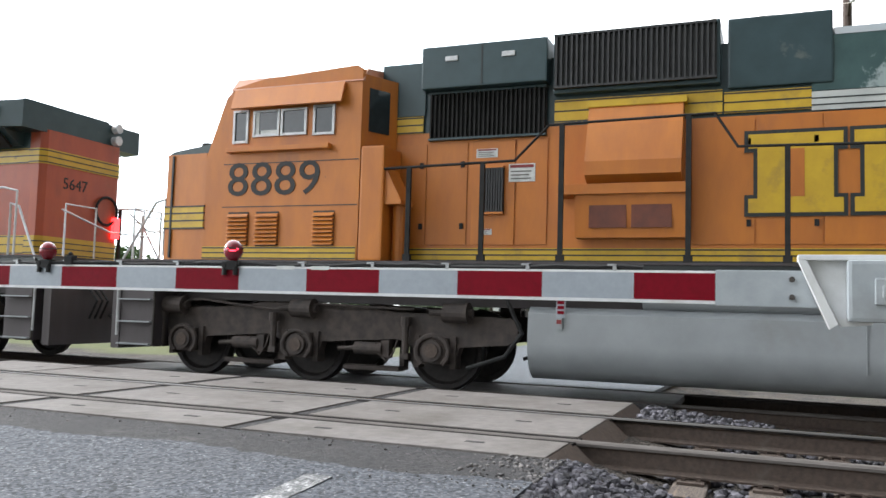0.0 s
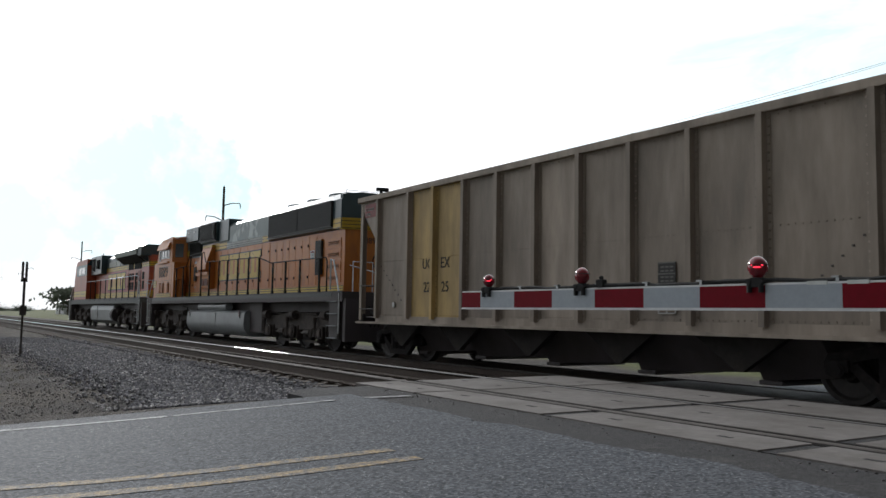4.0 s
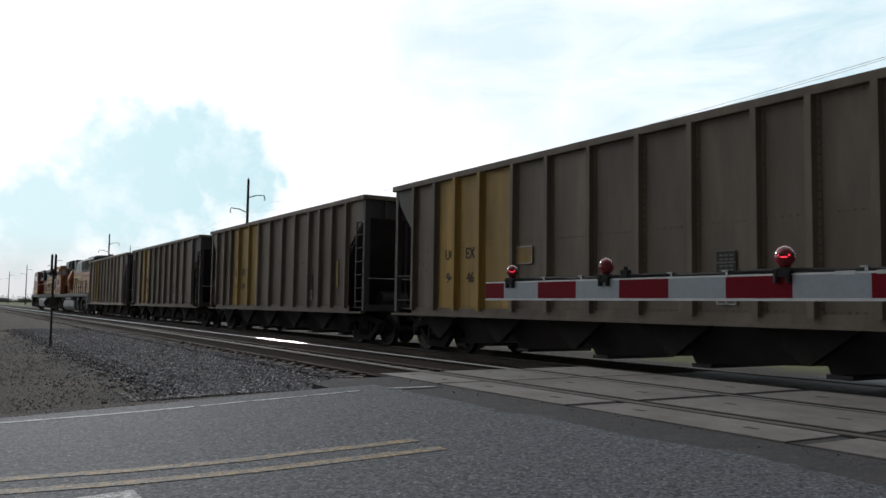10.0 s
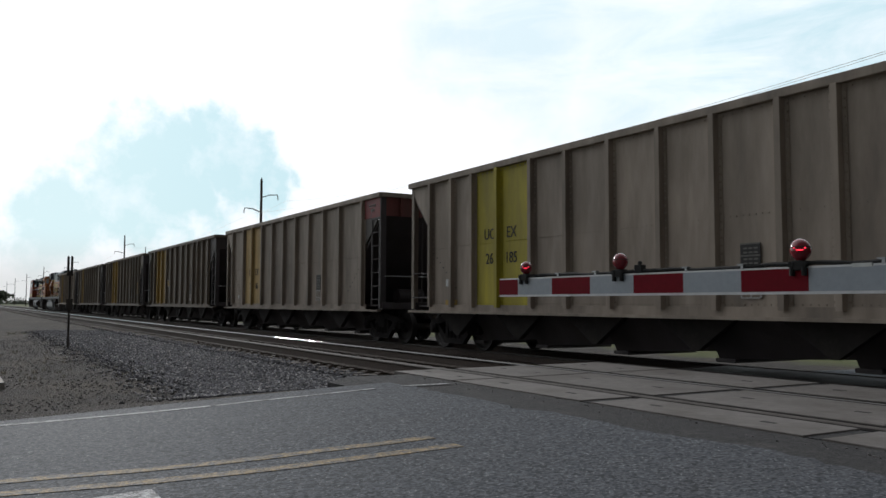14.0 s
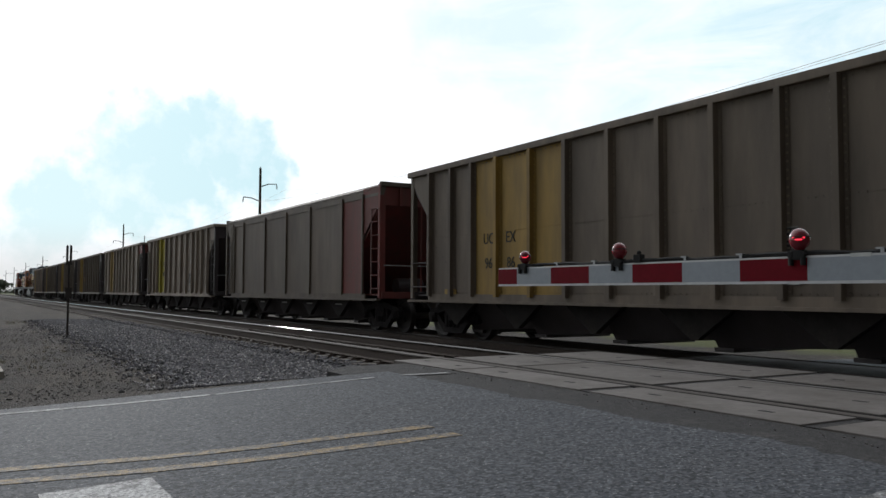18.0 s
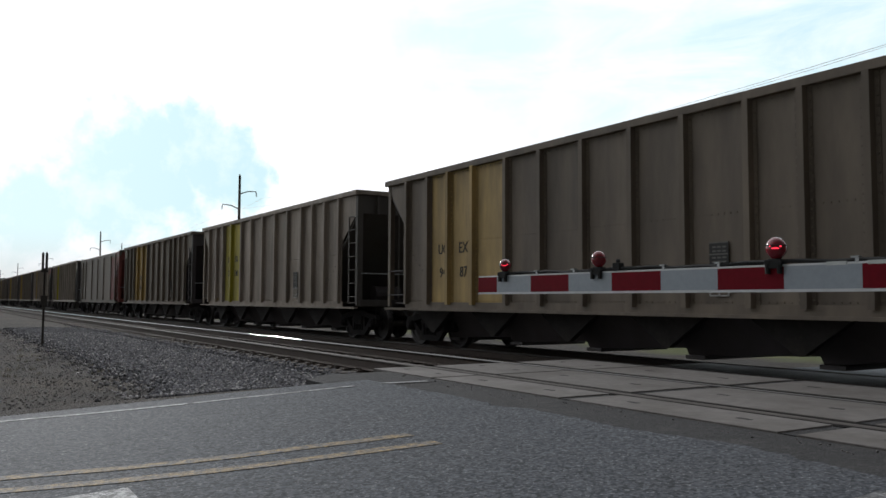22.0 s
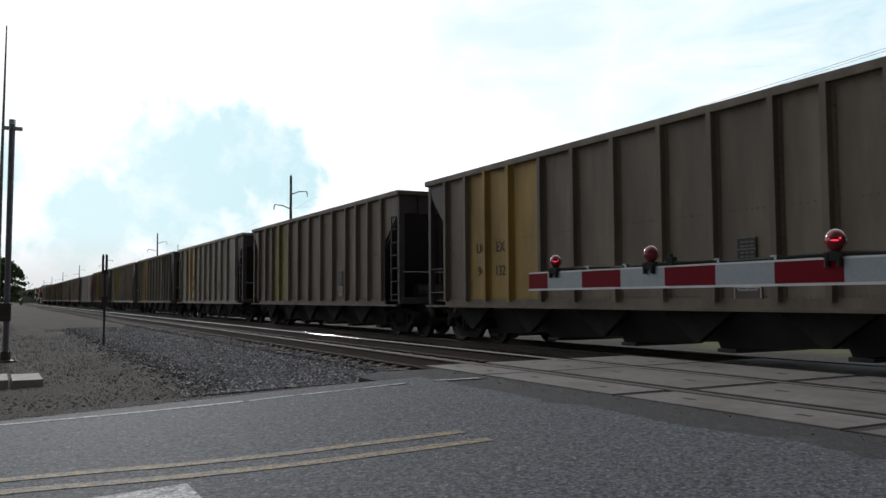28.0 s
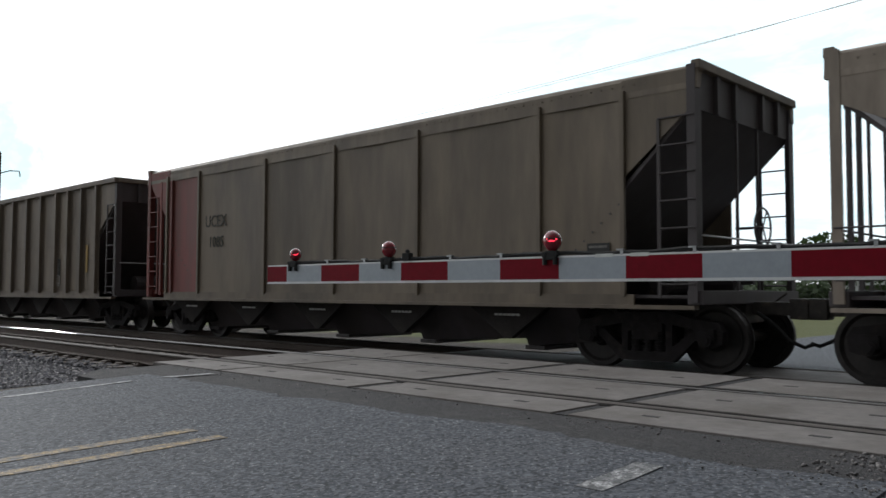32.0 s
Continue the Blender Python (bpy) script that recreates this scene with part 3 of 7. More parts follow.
road = ribbon("road", [-60, -30, -12, -8, -4, -2, 0, 1, 2, 3, 3.6, 4.42], 1.20, 8.75, ROAD_X, ASPHALT, "weathered grey asphalt road with a ragged end at the crossing", 0.06, 0.17)
patch = ribbon("road_patch", [4.05, 4.3, 4.7, 5.19], 1.22, 9.7, [(-9, -0.07), (4.05, -0.07), (4.3, -0.018), (99, -0.016)], ASPHALT_OLD, "dark patched asphalt apron beside the crossing panels", 0.10)
tagged(patch, category="pavement")
middle = ribbon("road_middle", [8.86, 9.4, 10.0, 10.46], 1.1, 10.2, ROAD_X, ASPHALT_OLD, "dark asphalt between the two tracks", 0.08)
gauge_fill = ribbon("road_between_rails", [10.64, 11.3, 11.95], 1.1, 10.2, [(-9, LOW - 0.012), (99, LOW - 0.012)], CONCRETE, "concrete crossing surface between the far rails", 0.08)
far_road = ribbon("road_beyond", [12.14, 13, 15, 20, 40, 60, 120, 300], 1.55, 8.75, ROAD_X, ASPHALT, "grey asphalt road beyond the tracks", 0.06)


BEND = [(-40, 1.9), (-4, 1.35), (-2, 0.98), (0.06, 0.58), (0.5, 0.46), (1.1, 0.26), (1.72, 0.13), (3.1, 0.0), (9, 0.0)]      # the centre lines swing off before the crossing


def stripe(x0, x1, y, w, material, label, name="road_marking", seed=0, bend=0.0):
    n = max(2, int((x1 - x0) / 0.4))
    verts, faces = [], []
    for i in range(n + 1):
        x = x0 + (x1 - x0) * i / n
        z = lerp_table(x, ROAD_X) + 0.004
        e = 0.02 * noise.noise((x * 2, seed, 0))
        e += bend * lerp_table(x, BEND)
        verts += [(x, y - w / 2 + e, z), (x, y + w / 2 + e, z)]
    for i in range(n):
        faces.append((2 * i, 2 * i + 2, 2 * i + 3, 2 * i + 1))
    me = bpy.data.meshes.new(name)
    me.from_pydata(verts, [], faces)
    me.materials.append(material)
    ob = tagged(new(name, me), label, "road marking", kind="structure")
    sol = ob.modifiers.new("thick", "SOLIDIFY")
    sol.thickness = 0.003
    return ob


stripe(-40, 3.04, 4.93, 0.135, YELLOW_LINE, "worn yellow centre line", seed=1, bend=1.0)
stripe(-40, 3.04, 5.31, 0.130, YELLOW_LINE, "worn yellow centre line", seed=2, bend=1.0)
stripe(-40, 2.2, 8.19, 0.09, WHITE_LINE, "worn white edge line", seed=3, bend=0.45)
stripe(2.25, 4.0, 8.24, 0.07, WHITE_LINE, "nearly worn-away white edge line", seed=4)
stripe(4.35, 4.95, 8.25, 0.09, WHITE_LINE, "short white edge line on the patched apron", seed=7)
stripe(3.45, 4.05, 2.30, 0.16, FADED_LINE, "worn end of the white edge line", seed=5)
stripe(-40, 2.9, 2.25, 0.12, WHITE_LINE, "worn white edge line", seed=6)
stripe(0.42, 1.01, 3.76, 2.50, WHITE_LINE, "broad worn white stop bar", seed=8)


# ------------------------------------------------------------------ tracks
def rail_profile(bm, x, y0, y1, top):
    h, pts = 0.186, [(-0.075, 0), (0.075, 0), (0.075, 0.014), (0.012, 0.032), (0.010, 0.135), (0.034, 0.148), (0.034, 0.158), (0.024, 0.162),
                     (-0.024, 0.162), (-0.034, 0.158), (-0.034, 0.148), (-0.010, 0.135), (-0.012, 0.032), (-0.075, 0.014)]
    prism(bm, [(x + u, top - h + v) for u, v in pts], "y", y0, y1)


def make_rail(x, top, label):
    t = thing("rail", pose(x, 0, top), label, "rail", "running rails")
    quick("rail_web", lambda bm: rail_profile(bm, 0, -140, 900, -0.001), RAIL_SIDE, t, "rusty brown web and foot")
    arc = [(0.040 * math.sin(a) * 0.95, -0.036 + 0.037 * math.cos(a)) for a in [radians(-50 + 5 * i) for i in range(21)]]
    quick("rail_head", lambda bm: prism(bm, arc + [(0.0365, -0.02), (0.036, -0.038), (-0.036, -0.038), (-0.0365, -0.02)], "y", -140, 900), RAIL_TOP if x == A_ else RAIL_DULL, t, "worn bright running surface", True)


for x, top in ((B, 0), (A_, 0)):
    make_rail(x, top, "rusty steel rail of the empty near track")
for x, top in ((C, LOW), (D, LOW)):
    make_rail(x, top, "bright-headed steel rail under the train")


def tie_mesh(bm):
    box(bm, -1.3, 1.3, -0.115, 0.115, -0.18, 0.0, 0.012)


def plate_mesh(bm):
    box(bm, -0.17, 0.17, -0.09, 0.09, 0.0, 0.02, 0.004)
    for sx in (-1, 1):
        for sy in (-1, 1):
            box(bm, sx * 0.105 - 0.014, sx * 0.105 + 0.014, sy * 0.05 - 0.014, sy * 0.05 + 0.014, 0.02, 0.05)


def make_ties(centre, top, ys, name, label):
    t = thing(name, pose(centre, 0, top), label, "railway ties")
    rng = random.Random(7)
    for y in ys:
        if PANEL_Y0 - 0.1 < y < PANEL_Y1 + 0.05:
            continue
        o = put("tie", mesh_of("tie", tie_mesh), TIE, t, pose(rng.uniform(-0.05, 0.05), y, -0.215 + rng.uniform(-0.012, 0.004), 0, 0, rng.uniform(-1, 1)))
        if abs(y) < 24:
            for sx in (-1, 1):
                put("tie_plate", mesh_of("tie_plate", plate_mesh), RAIL_SIDE, o, pose(sx * 0.7525 - o.location.x, 0, 0))
    return t


make_ties((B + A_) / 2, 0, [-9 + 0.5 * i for i in range(170)], "near_track_ties", "weathered brown wooden ties of the near track")
make_ties(TRAIN_X, LOW, [-6 + 0.52 * i for i in range(110)], "far_track_ties", "weathered wooden ties under the train")


def far_ties(name, centre, top, y0, y1, step):
    def fill(bm):
        y = y0
        while y < y1:
            box(bm, centre - 1.3, centre + 1.3, y - 0.115, y + 0.115, top - 0.33, top - 0.205)
            y += step
    single(name, fill, TIE, "distant wooden ties in the ballast", "railway ties", kind="stuff")


far_ties("distant_near_ties", (B + A_) / 2, 0, 76.2, 200, 0.5)
far_ties("distant_far_ties", TRAIN_X, LOW, 51.5, 200, 0.52)


# crossing panels with open flangeways
crossing = tagged(new("crossing_surface"), "pale concrete crossing panels with dark joints", "crossing", kind="structure")
EDGES = [PANEL_Y0, 3.72, 6.14, 8.56, PANEL_Y1]
for x0, x1, tilt in ((5.20, 5.87, 0.0), (6.165, 7.37, 0.0), (7.655, 8.84, 0.0)):
    for i, (y0, y1) in enumerate(zip(EDGES, EDGES[1:])):
        def fill(bm, x0=x0, x1=x1, y0=y0, y1=y1):
            box(bm, x0, x1, y0 + (0.075 if y0 in (3.72, 6.14) else 0.03), y1 - (0.075 if y1 in (3.72, 6.14) else 0.03), -0.22, -0.004, 0.012)
        p = quick("panel", fill, CONCRETE, crossing)
        for k in range(2):
            def slot(bm, x0=x0, x1=x1, y0=y0, y1=y1, k=k):
                box(bm, (x0 + x1) / 2 - 0.025, (x0 + x1) / 2 + 0.025, y0 + (y1 - y0) * (0.23 + 0.5 * k), y0 + (y1 - y0) * (0.285 + 0.5 * k), -0.006, -0.0015)
            quick("lifting_slot", slot, ASPHALT_OLD, p, "dark recessed lifting slot")
for x0, x1 in ((5.86, 5.963), (6.045, 6.175), (7.36, 7.468), (7.55, 7.665)):
    quick("flangeway", lambda bm, x0=x0, x1=x1: box(bm, x0, x1, PANEL_Y0, PANEL_Y1, -0.21, -0.012), FLANGE_RUBBER, crossing, "dark flangeway filler beside the rail")
for x0, x1 in ((5.20, 5.87), (6.165, 7.37), (7.655, 8.84)):
    quick("joint_filler", lambda bm, x0=x0, x1=x1: box(bm, x0 + 0.02, x1 - 0.02, PANEL_Y0 + 0.05, PANEL_Y1 - 0.05, -0.21, -0.016), ASPHALT_OLD, crossing, "dark filler in the joints")
for y in (PANEL_Y0, PANEL_Y1):
    s = -1 if y == PANEL_Y0 else 1
    for x0, x1 in ((5.22, 5.94), (6.12, 7.41), (7.59, 8.82)):
        quick("end_plate", lambda bm, x0=x0, x1=x1, y=y, s=s: prism(bm, [(y - 0.02 * s, -0.01), (y - 0.02 * s, -0.22), (y + 0.22 * s, -0.22)], "x", x0, x1),
              RAIL_SIDE, crossing, "rusty sloped end plate")


# ------------------------------------------------------------------ ballast stones
def stones(name, spots, label, smin=0.018, smax=0.05, seed=3, material=None):
    """Loose crushed stone: spots are (x, y, z) triples."""
    rng = np.random.default_rng(seed)
    base = []
    for k in range(6):
        bm = bmesh.new()
        bmesh.ops.create_icosphere(bm, subdivisions=1, radius=1.0)
        v = np.array([x.co[:] for x in bm.verts])
        f = [[x.index for x in face.verts] for face in bm.faces]
        v *= (1 + 0.35 * (rng.random((len(v), 1)) - 0.5)) * np.array([1, rng.uniform(0.6, 0.95), rng.uniform(0.5, 0.8)])
        base.append((v, f))
        bm.free()
    P = np.array(spots)
    n, m = len(P), len(base[0][0])
    S = np.stack([v for v, f in base])[rng.integers(6, size=n)]
    a, b = rng.uniform(0, 6.28, (2, n))
    o, l = np.zeros(n), np.ones(n)
    rz = np.array([[np.cos(a), -np.sin(a), o], [np.sin(a), np.cos(a), o], [o, o, l]]).transpose(2, 0, 1)
    rx = np.array([[l, o, o], [o, np.cos(b), -np.sin(b)], [o, np.sin(b), np.cos(b)]]).transpose(2, 0, 1)
    V = S * rng.uniform(smin, smax, (n, 1, 1)) @ rx.transpose(0, 2, 1) @ rz.transpose(0, 2, 1) + P[:, None, :]
    F = (np.arange(n)[:, None, None] * m + np.array(base[0][1])[None]).reshape(-1, 3)
    me = bpy.data.meshes.new(name)
    me.from_pydata(V.reshape(-1, 3).tolist(), [], F.tolist())
    me.materials.append(material or STONE)
    return tagged(new(name, me), label, "ballast", kind="stuff")


def land(x, y):
    z = lerp_table(x, LAND_X)
    k = max(0.0, 1 - max(0.0, abs(y - 5.3) - 3.6) / 1.1)
    return z * (1 - k) + (lerp_table(x, ROAD_X) - 0.05) * k


rng = np.random.default_rng(11)
spots = []
for _ in range(34000):      # shoulder along the near track beyond the road
    y = 9.7 + 26 * rng.random() ** 1.6
    x = 5.4 - 2.5 * rng.random() - 0.35 * abs(rng.normal())
    spots.append((x, y, land(x, y) + 0.012))
stones("ballast_shoulder", spots, "grey crushed stone ballast spilling down the shoulder", 0.014, 0.038, 3)
spots = []
for _ in range(2400):     # paler stones among them, bright to stand in for sun glints
    y = 9.7 + 20 * rng.random() ** 1.6
    x = 5.3 - 3.4 * rng.random()
    spots.append((x, y, land(x, y) + 0.026))
stones("pale_ballast", spots, "paler and glint-bright stones strewn over the ballast shoulder", 0.012, 0.026, 31, GLINT_STONE)
spots = []
for _ in range(13000):     # thin gravel of the verge
    y = 9.0 + 20 * rng.random() ** 1.3
    x = -4 + 8.2 * rng.random()
    spots.append((x, y, land(x, y) + 0.006))
stones("verge_gravel", spots, "scattered small pale stones on the dark verge", 0.004, 0.011, 4, GLINT_STONE)
spots = []
for _ in range(9000):     # darker grit and clods between them
    y = 9.0 + 22 * rng.random() ** 1.3
    x = -5 + 8.6 * rng.random()
    spots.append((x, y, land(x, y) + 0.004))
stones("verge_grit", spots, "grit and clods on the bare verge", 0.007, 0.019, 44, PALE_STONE)
spots = []
for _ in range(7500):     # near track on the side of the gate
    y = 1.25 - 6.5 * rng.random() ** 1.2
    x = 3.9 + 4.6 * rng.random()
    if (abs(x - B) < 0.09 or abs(x - A_) < 0.09):
        continue
    z = land(x, y) if x < 5.2 else -0.25
    k = (y % 0.5) / 0.5
    spots.append((x, y, z + 0.008 - (0.02 if 5.45 < x < 8.1 and (k < 0.24 or k > 0.76) else 0.0)))
stones("ballast_by_gate", spots, "pale grey crushed stone ballast round the ties", 0.022, 0.055, 5)
spots = []
for _ in range(420):      # heap behind the panels' end
    a, d = rng.random() * 1.9 - 0.2, rng.random()
    spots.append((7.65 + 1.15 * rng.random(), 1.15 - 1.2 * d, -0.16 + 0.12 * (1 - d) + 0.03 * rng.random()))
stones("ballast_heap", spots, "small heap of ballast at the panels' end", 0.022, 0.05, 6)
spots = []
for _ in range(11000):     # between the near rails and between the tracks
    y = 10.2 + 30 * rng.random() ** 1.5
    x = 5.2 + 4.6 * rng.random()
    if abs(x - B) < 0.09 or abs(x - A_) < 0.09:
        continue
    spots.append((x, y, lerp_table(x, LAND_X) + 0.012 if x < 8.3 else lerp_table(x, LAND_X) + 0.01))
for _ in range(2600):     # ballast lying over the tie ends of the near track
    y = 10.25 + 24 * rng.random() ** 1.5
    x = 5.30 + 0.45 * rng.random() ** 1.3
    spots.append((x, y, -0.245 + 0.02 * rng.random()))
stones("ballast_between_rails", spots, "dark crushed stone between the rails", 0.02, 0.05, 8)
spots = []
for _ in range(120):      # crumbs along the panels' edge on the apron
    y = 1.4 + 8.4 * rng.random()
    spots.append((5.16 - abs(rng.normal(0, 0.16)), y, -0.014))
stones("apron_crumbs", spots, "loose stones along the edge of the panels", 0.004, 0.014, 9, PALE_STONE)


spots = []
for _ in range(260):     # dirt and chips on the apron's broken corner
    x, y = 4.1 + 1.05 * rng.random(), 1.22 + 1.0 * rng.random() ** 2.0
    spots.append((x, y, lerp_table(x, ROAD_X) if x < 4.4 else -0.018))
stones("apron_chips", spots, "loose chips and dirt on the broken corner of the apron", 0.003, 0.009, 15, PALE_STONE)
spots = []
for _ in range(1500):     # stones heaped over the apron's end
    x = 3.6 + 1.7 * rng.random()
    y = 1.26 - abs(rng.normal(0, 0.4))
    spots.append((x, y, max(land(x, y), -0.055 - 0.25 * max(0.0, 1.15 - y)) + 0.02 * rng.random()))
stones("apron_end_stones", spots, "pale stones heaped against the apron's end", 0.015, 0.045, 12)
spots = []
for _ in range(150):      # loose stones pushed up over the apron's corner
    x = 4.45 + 0.75 * rng.random()
    y = 1.2 + 0.5 * rng.random() ** 2.4
    spots.append((x, y, -0.014))
stones("apron_corner_stones", spots, "few loose stones on the apron's broken corner", 0.007, 0.020, 41, PALE_STONE)


DRY_GRASS = mat("dry_grass", (0.150, 0.128, 0.090), (0.105, 0.094, 0.066), 0.9, scale=3, bump=0.0, c=(0.085, 0.088, 0.055), patch=0.7, patch_at=(0.45, 0.65), island=0.35)


def see_through(m, share):
    """Leaves and blades let a share of the light through."""
    nt = m.node_tree
    p, out = nt.nodes["Principled BSDF"], nt.nodes["Material Output"]
    tr, mx = nt.nodes.new("ShaderNodeBsdfTranslucent"), nt.nodes.new("ShaderNodeMixShader")
    nt.links.new(p.inputs["Base Color"].links[0].from_socket, tr.inputs[0])
    mx.inputs[0].default_value = share
    nt.links.new(p.outputs[0], mx.inputs[1])
    nt.links.new(tr.outputs[0], mx.inputs[2])
    nt.links.new(mx.outputs[0], out.inputs[0])


see_through(DRY_GRASS, 0.5)
see_through(LEAF_HAZED, 0.5)
see_through(LEAF, 0.35)


def tufts(name, spots, label, blades=8, height=0.055, seed=21):
    """Small clumps of dry blades, each blade a bent narrow strip."""
    rng = random.Random(seed)
    V, F = [], []
    for x, y, z in spots:
        h0 = height * rng.uniform(0.5, 1.3)
        for _ in range(blades):
            a = rng.uniform(0, 6.283)
            lean = h0 * rng.uniform(0.2, 0.9)
            w = rng.uniform(0.002, 0.005)
            px, py = x + rng.gauss(0, 0.035), y + rng.gauss(0, 0.035)
            dx, dy = math.cos(a), math.sin(a)
            h = h0 * rng.uniform(0.6, 1.1)
            n = len(V)
            V += [(px - dy * w, py + dx * w, z - 0.01), (px + dy * w, py - dx * w, z - 0.01), (px + dx * lean * 0.35 + dy * w, py + dy * lean * 0.35 - dx * w, z + h * 0.6),
                  (px + dx * lean * 0.35 - dy * w, py + dy * lean * 0.35 + dx * w, z + h * 0.6), (px + dx * lean, py + dy * lean, z + h)]
            F += [(n, n + 1, n + 2, n + 3), (n + 3, n + 2, n + 4)]
    me = bpy.data.meshes.new(name)
    me.from_pydata(V, [], F)
    me.materials.append(DRY_GRASS)
    return tagged(new(name, me), label, "grass", kind="stuff")


spots = []
for _ in range(1300):      # patches on the verge
    x = -9 + 12.3 * rng.random()
    y = 13.5 + 26 * rng.random()
    if noise.noise((x * 0.35, y * 0.25, 4)) > 0.02 and x < 3.2 - 0.05 * (y - 13):
        spots.append((x, y, land(x, y)))
tufts("verge_grass", spots, "short dry grass tufts scattered over the dark verge")


# ------------------------------------------------------------------ crossing gate
def make_gate():
    g = thing("crossing_gate", pose(3.56, -0.75, -0.2), "lowered crossing gate with red-grey striped arm and red lamps", "crossing gate")
    ay, az = 0.75, 0.2      # the gate's own origin in the place
    z0, z1 = 0.985 + az, 1.097 + az

    def Y(k):
        return 4.932 - 0.3995 * k + ay
    arm = quick("arm", lambda bm: (box(bm, -0.011, 0.011, 0.21 + ay, 5.172 + ay, z0 - 0.012, z1 + 0.010, 0.003),
                                   box(bm, -0.02, 0.02, 0.21 + ay, 5.172 + ay, z0 - 0.014, z0 - 0.008)), ARM_EDGE, g, "white-edged flat aluminium arm")
    cuts = [(5.172 + ay, Y(0), ARM_RED)] + [(Y(k), Y(k + 1), ARM_WHITE if k % 2 == 0 else ARM_RED) for k in range(11)]
    cuts.append((Y(11), 0.21 + ay, ARM_RED))
    for ya, yb, m in cuts:
        quick("stripe", lambda bm, ya=ya, yb=yb: box(bm, -0.0135, 0.0135, yb, ya, z0, z1), m, arm)
    # butt of the arm with its bolts
    butt = quick("arm_butt", lambda bm: box(bm, -0.018, 0.018, -0.22 + ay, 0.208 + ay, z0 - 0.02, z1 + 0.014, 0.004), GATE_GREY, g, "bare grey end of the arm")
    for yy, zz in ((-0.08, 0.02), (-0.08, 0.09)):
        quick("bolt", lambda bm, yy=yy, zz=zz: rod(bm, (-0.034, yy + ay, z0 + zz), (-0.016, yy + ay, z0 + zz), 0.012, 8), TRUCK_GREY, butt)
    bracket = quick("bracket", lambda bm: (prism(bm, [(-0.13 + ay, z1 + 0.055), (-0.36 + ay, z1 + 0.06), (-0.36 + ay, z0 - 0.08), (-0.25 + ay, z0 - 0.09)], "x", -0.06, -0.03),
                                           box(bm, -0.10, 0.05, -0.42 + ay, -0.10 + ay, z1 + 0.05, z1 + 0.072, 0.004)), ARM_EDGE, g, "bent white mounting bracket")
    quick("gusset", lambda bm: prism(bm, [(-0.10 + ay, z1 + 0.05), (-0.13 + ay, z1 + 0.05), (-0.24 + ay, z0 - 0.08), (-0.21 + ay, z0 - 0.10)], "x", -0.10, -0.028), ARM_EDGE, bracket)
    mech = quick("mechanism_box", lambda bm: box(bm, -0.13, 0.13, -0.72 + ay, -0.27 + ay, z0 - 0.07, z1 + 0.05, 0.015), GATE_GREY, g, "pale grey cast mechanism box")
    quick("cast_plate", lambda bm: (box(bm, -0.142, -0.128, -0.47 + ay, -0.36 + ay, z0 - 0.005, z0 + 0.095, 0.006), box(bm, -0.15, -0.14, -0.445 + ay, -0.385 + ay, z0 + 0.02, z0 + 0.07, 0.004)),
          GATE_GREY, mech, "raised square boss on the box")
    quick("hatch", lambda bm: box(bm, -0.136, -0.128, -0.70 + ay, -0.5 + ay, z0 - 0.04, z1 + 0.02, 0.003), GATE_GREY, mech)
    quick("mast", lambda bm: (rod(bm, (0.1, -0.6 + ay, 0.05), (0.1, -0.6 + ay, 4.2), 0.057, 14), rod(bm, (0.1, -0.6 + ay, 0), (0.1, -0.6 + ay, 0.3), 0.11, 14)), STEEL, g, "aluminium mast")
    quick("foundation", lambda bm: box(bm, -0.25, 0.45, -0.95 + ay, -0.25 + ay, -0.35, 0.06, 0.02), CONCRETE, g)
    # hanging cord from the box
    quick("loose_cord", lambda bm: pipe(bm, [(0.0, -0.49 + ay, z0 - 0.06), (0.0, -0.50 + ay, z0 - 0.30), (0.01, -0.51 + ay, z0 - 0.52), (0.03, -0.54 + ay, z0 - 0.575), (0.05, -0.58 + ay, z0 - 0.56), (0.06, -0.62 + ay, z0 - 0.52)], 0.004), STEEL, g, "thin cord hanging in a loop")
    # the red and white tag that hangs under the arm
    tag = quick("hanging_tag", lambda bm: box(bm, -0.015, -0.009, 0.83 + ay, 0.87 + ay, z0 - 0.09, z0 - 0.012), ARM_WHITE, g, "small tag hanging below the arm")
    quick("tag_mark", lambda bm: [box(bm, -0.018, -0.014, 0.835 + ay, 0.865 + ay, z0 - 0.03 - i * 0.022, z0 - 0.016 - i * 0.022) for i in range(3)], ARM_RED, tag, "red blocks on the tag")
    # lamps with hoods, sockets and their cable
    cap = mat("red_lens_cap", (0.22, 0.012, 0.022), rough=0.22, bump=0.0, coat=0.4)
    for y, r, lens in ((4.848, 0.044, LENS_ON), (3.86, 0.049, LENS_OFF), (2.585, 0.052, LENS_ON)):
        zc = z1 + 0.030 + r * 1.12  # middle of the globe
        lamp = quick("lamp_base", lambda bm, y=y, r=r, zc=zc: (box(bm, -0.032, 0.032, y + ay - 0.030, y + ay + 0.030, z1 - 0.010, zc - r * 0.95, 0.008),
                                                         rod(bm, (-0.024, y + ay - 0.034, z1 - 0.036), (-0.024, y + ay - 0.034, z1 + 0.024), 0.013, 8),
                                                         rod(bm, (-0.024, y + ay + 0.034, z1 - 0.036), (-0.024, y + ay + 0.034, z1 + 0.024), 0.013, 8),
                                                         rod(bm, (-0.036, y + ay - 0.034, z1 + 0.018), (-0.014, y + ay - 0.034, z1 + 0.018), 0.016, 8),
                                                         rod(bm, (-0.036, y + ay + 0.034, z1 + 0.018), (-0.014, y + ay + 0.034, z1 + 0.018), 0.016, 8)), BLACK, g, "black clamp of an arm lamp")

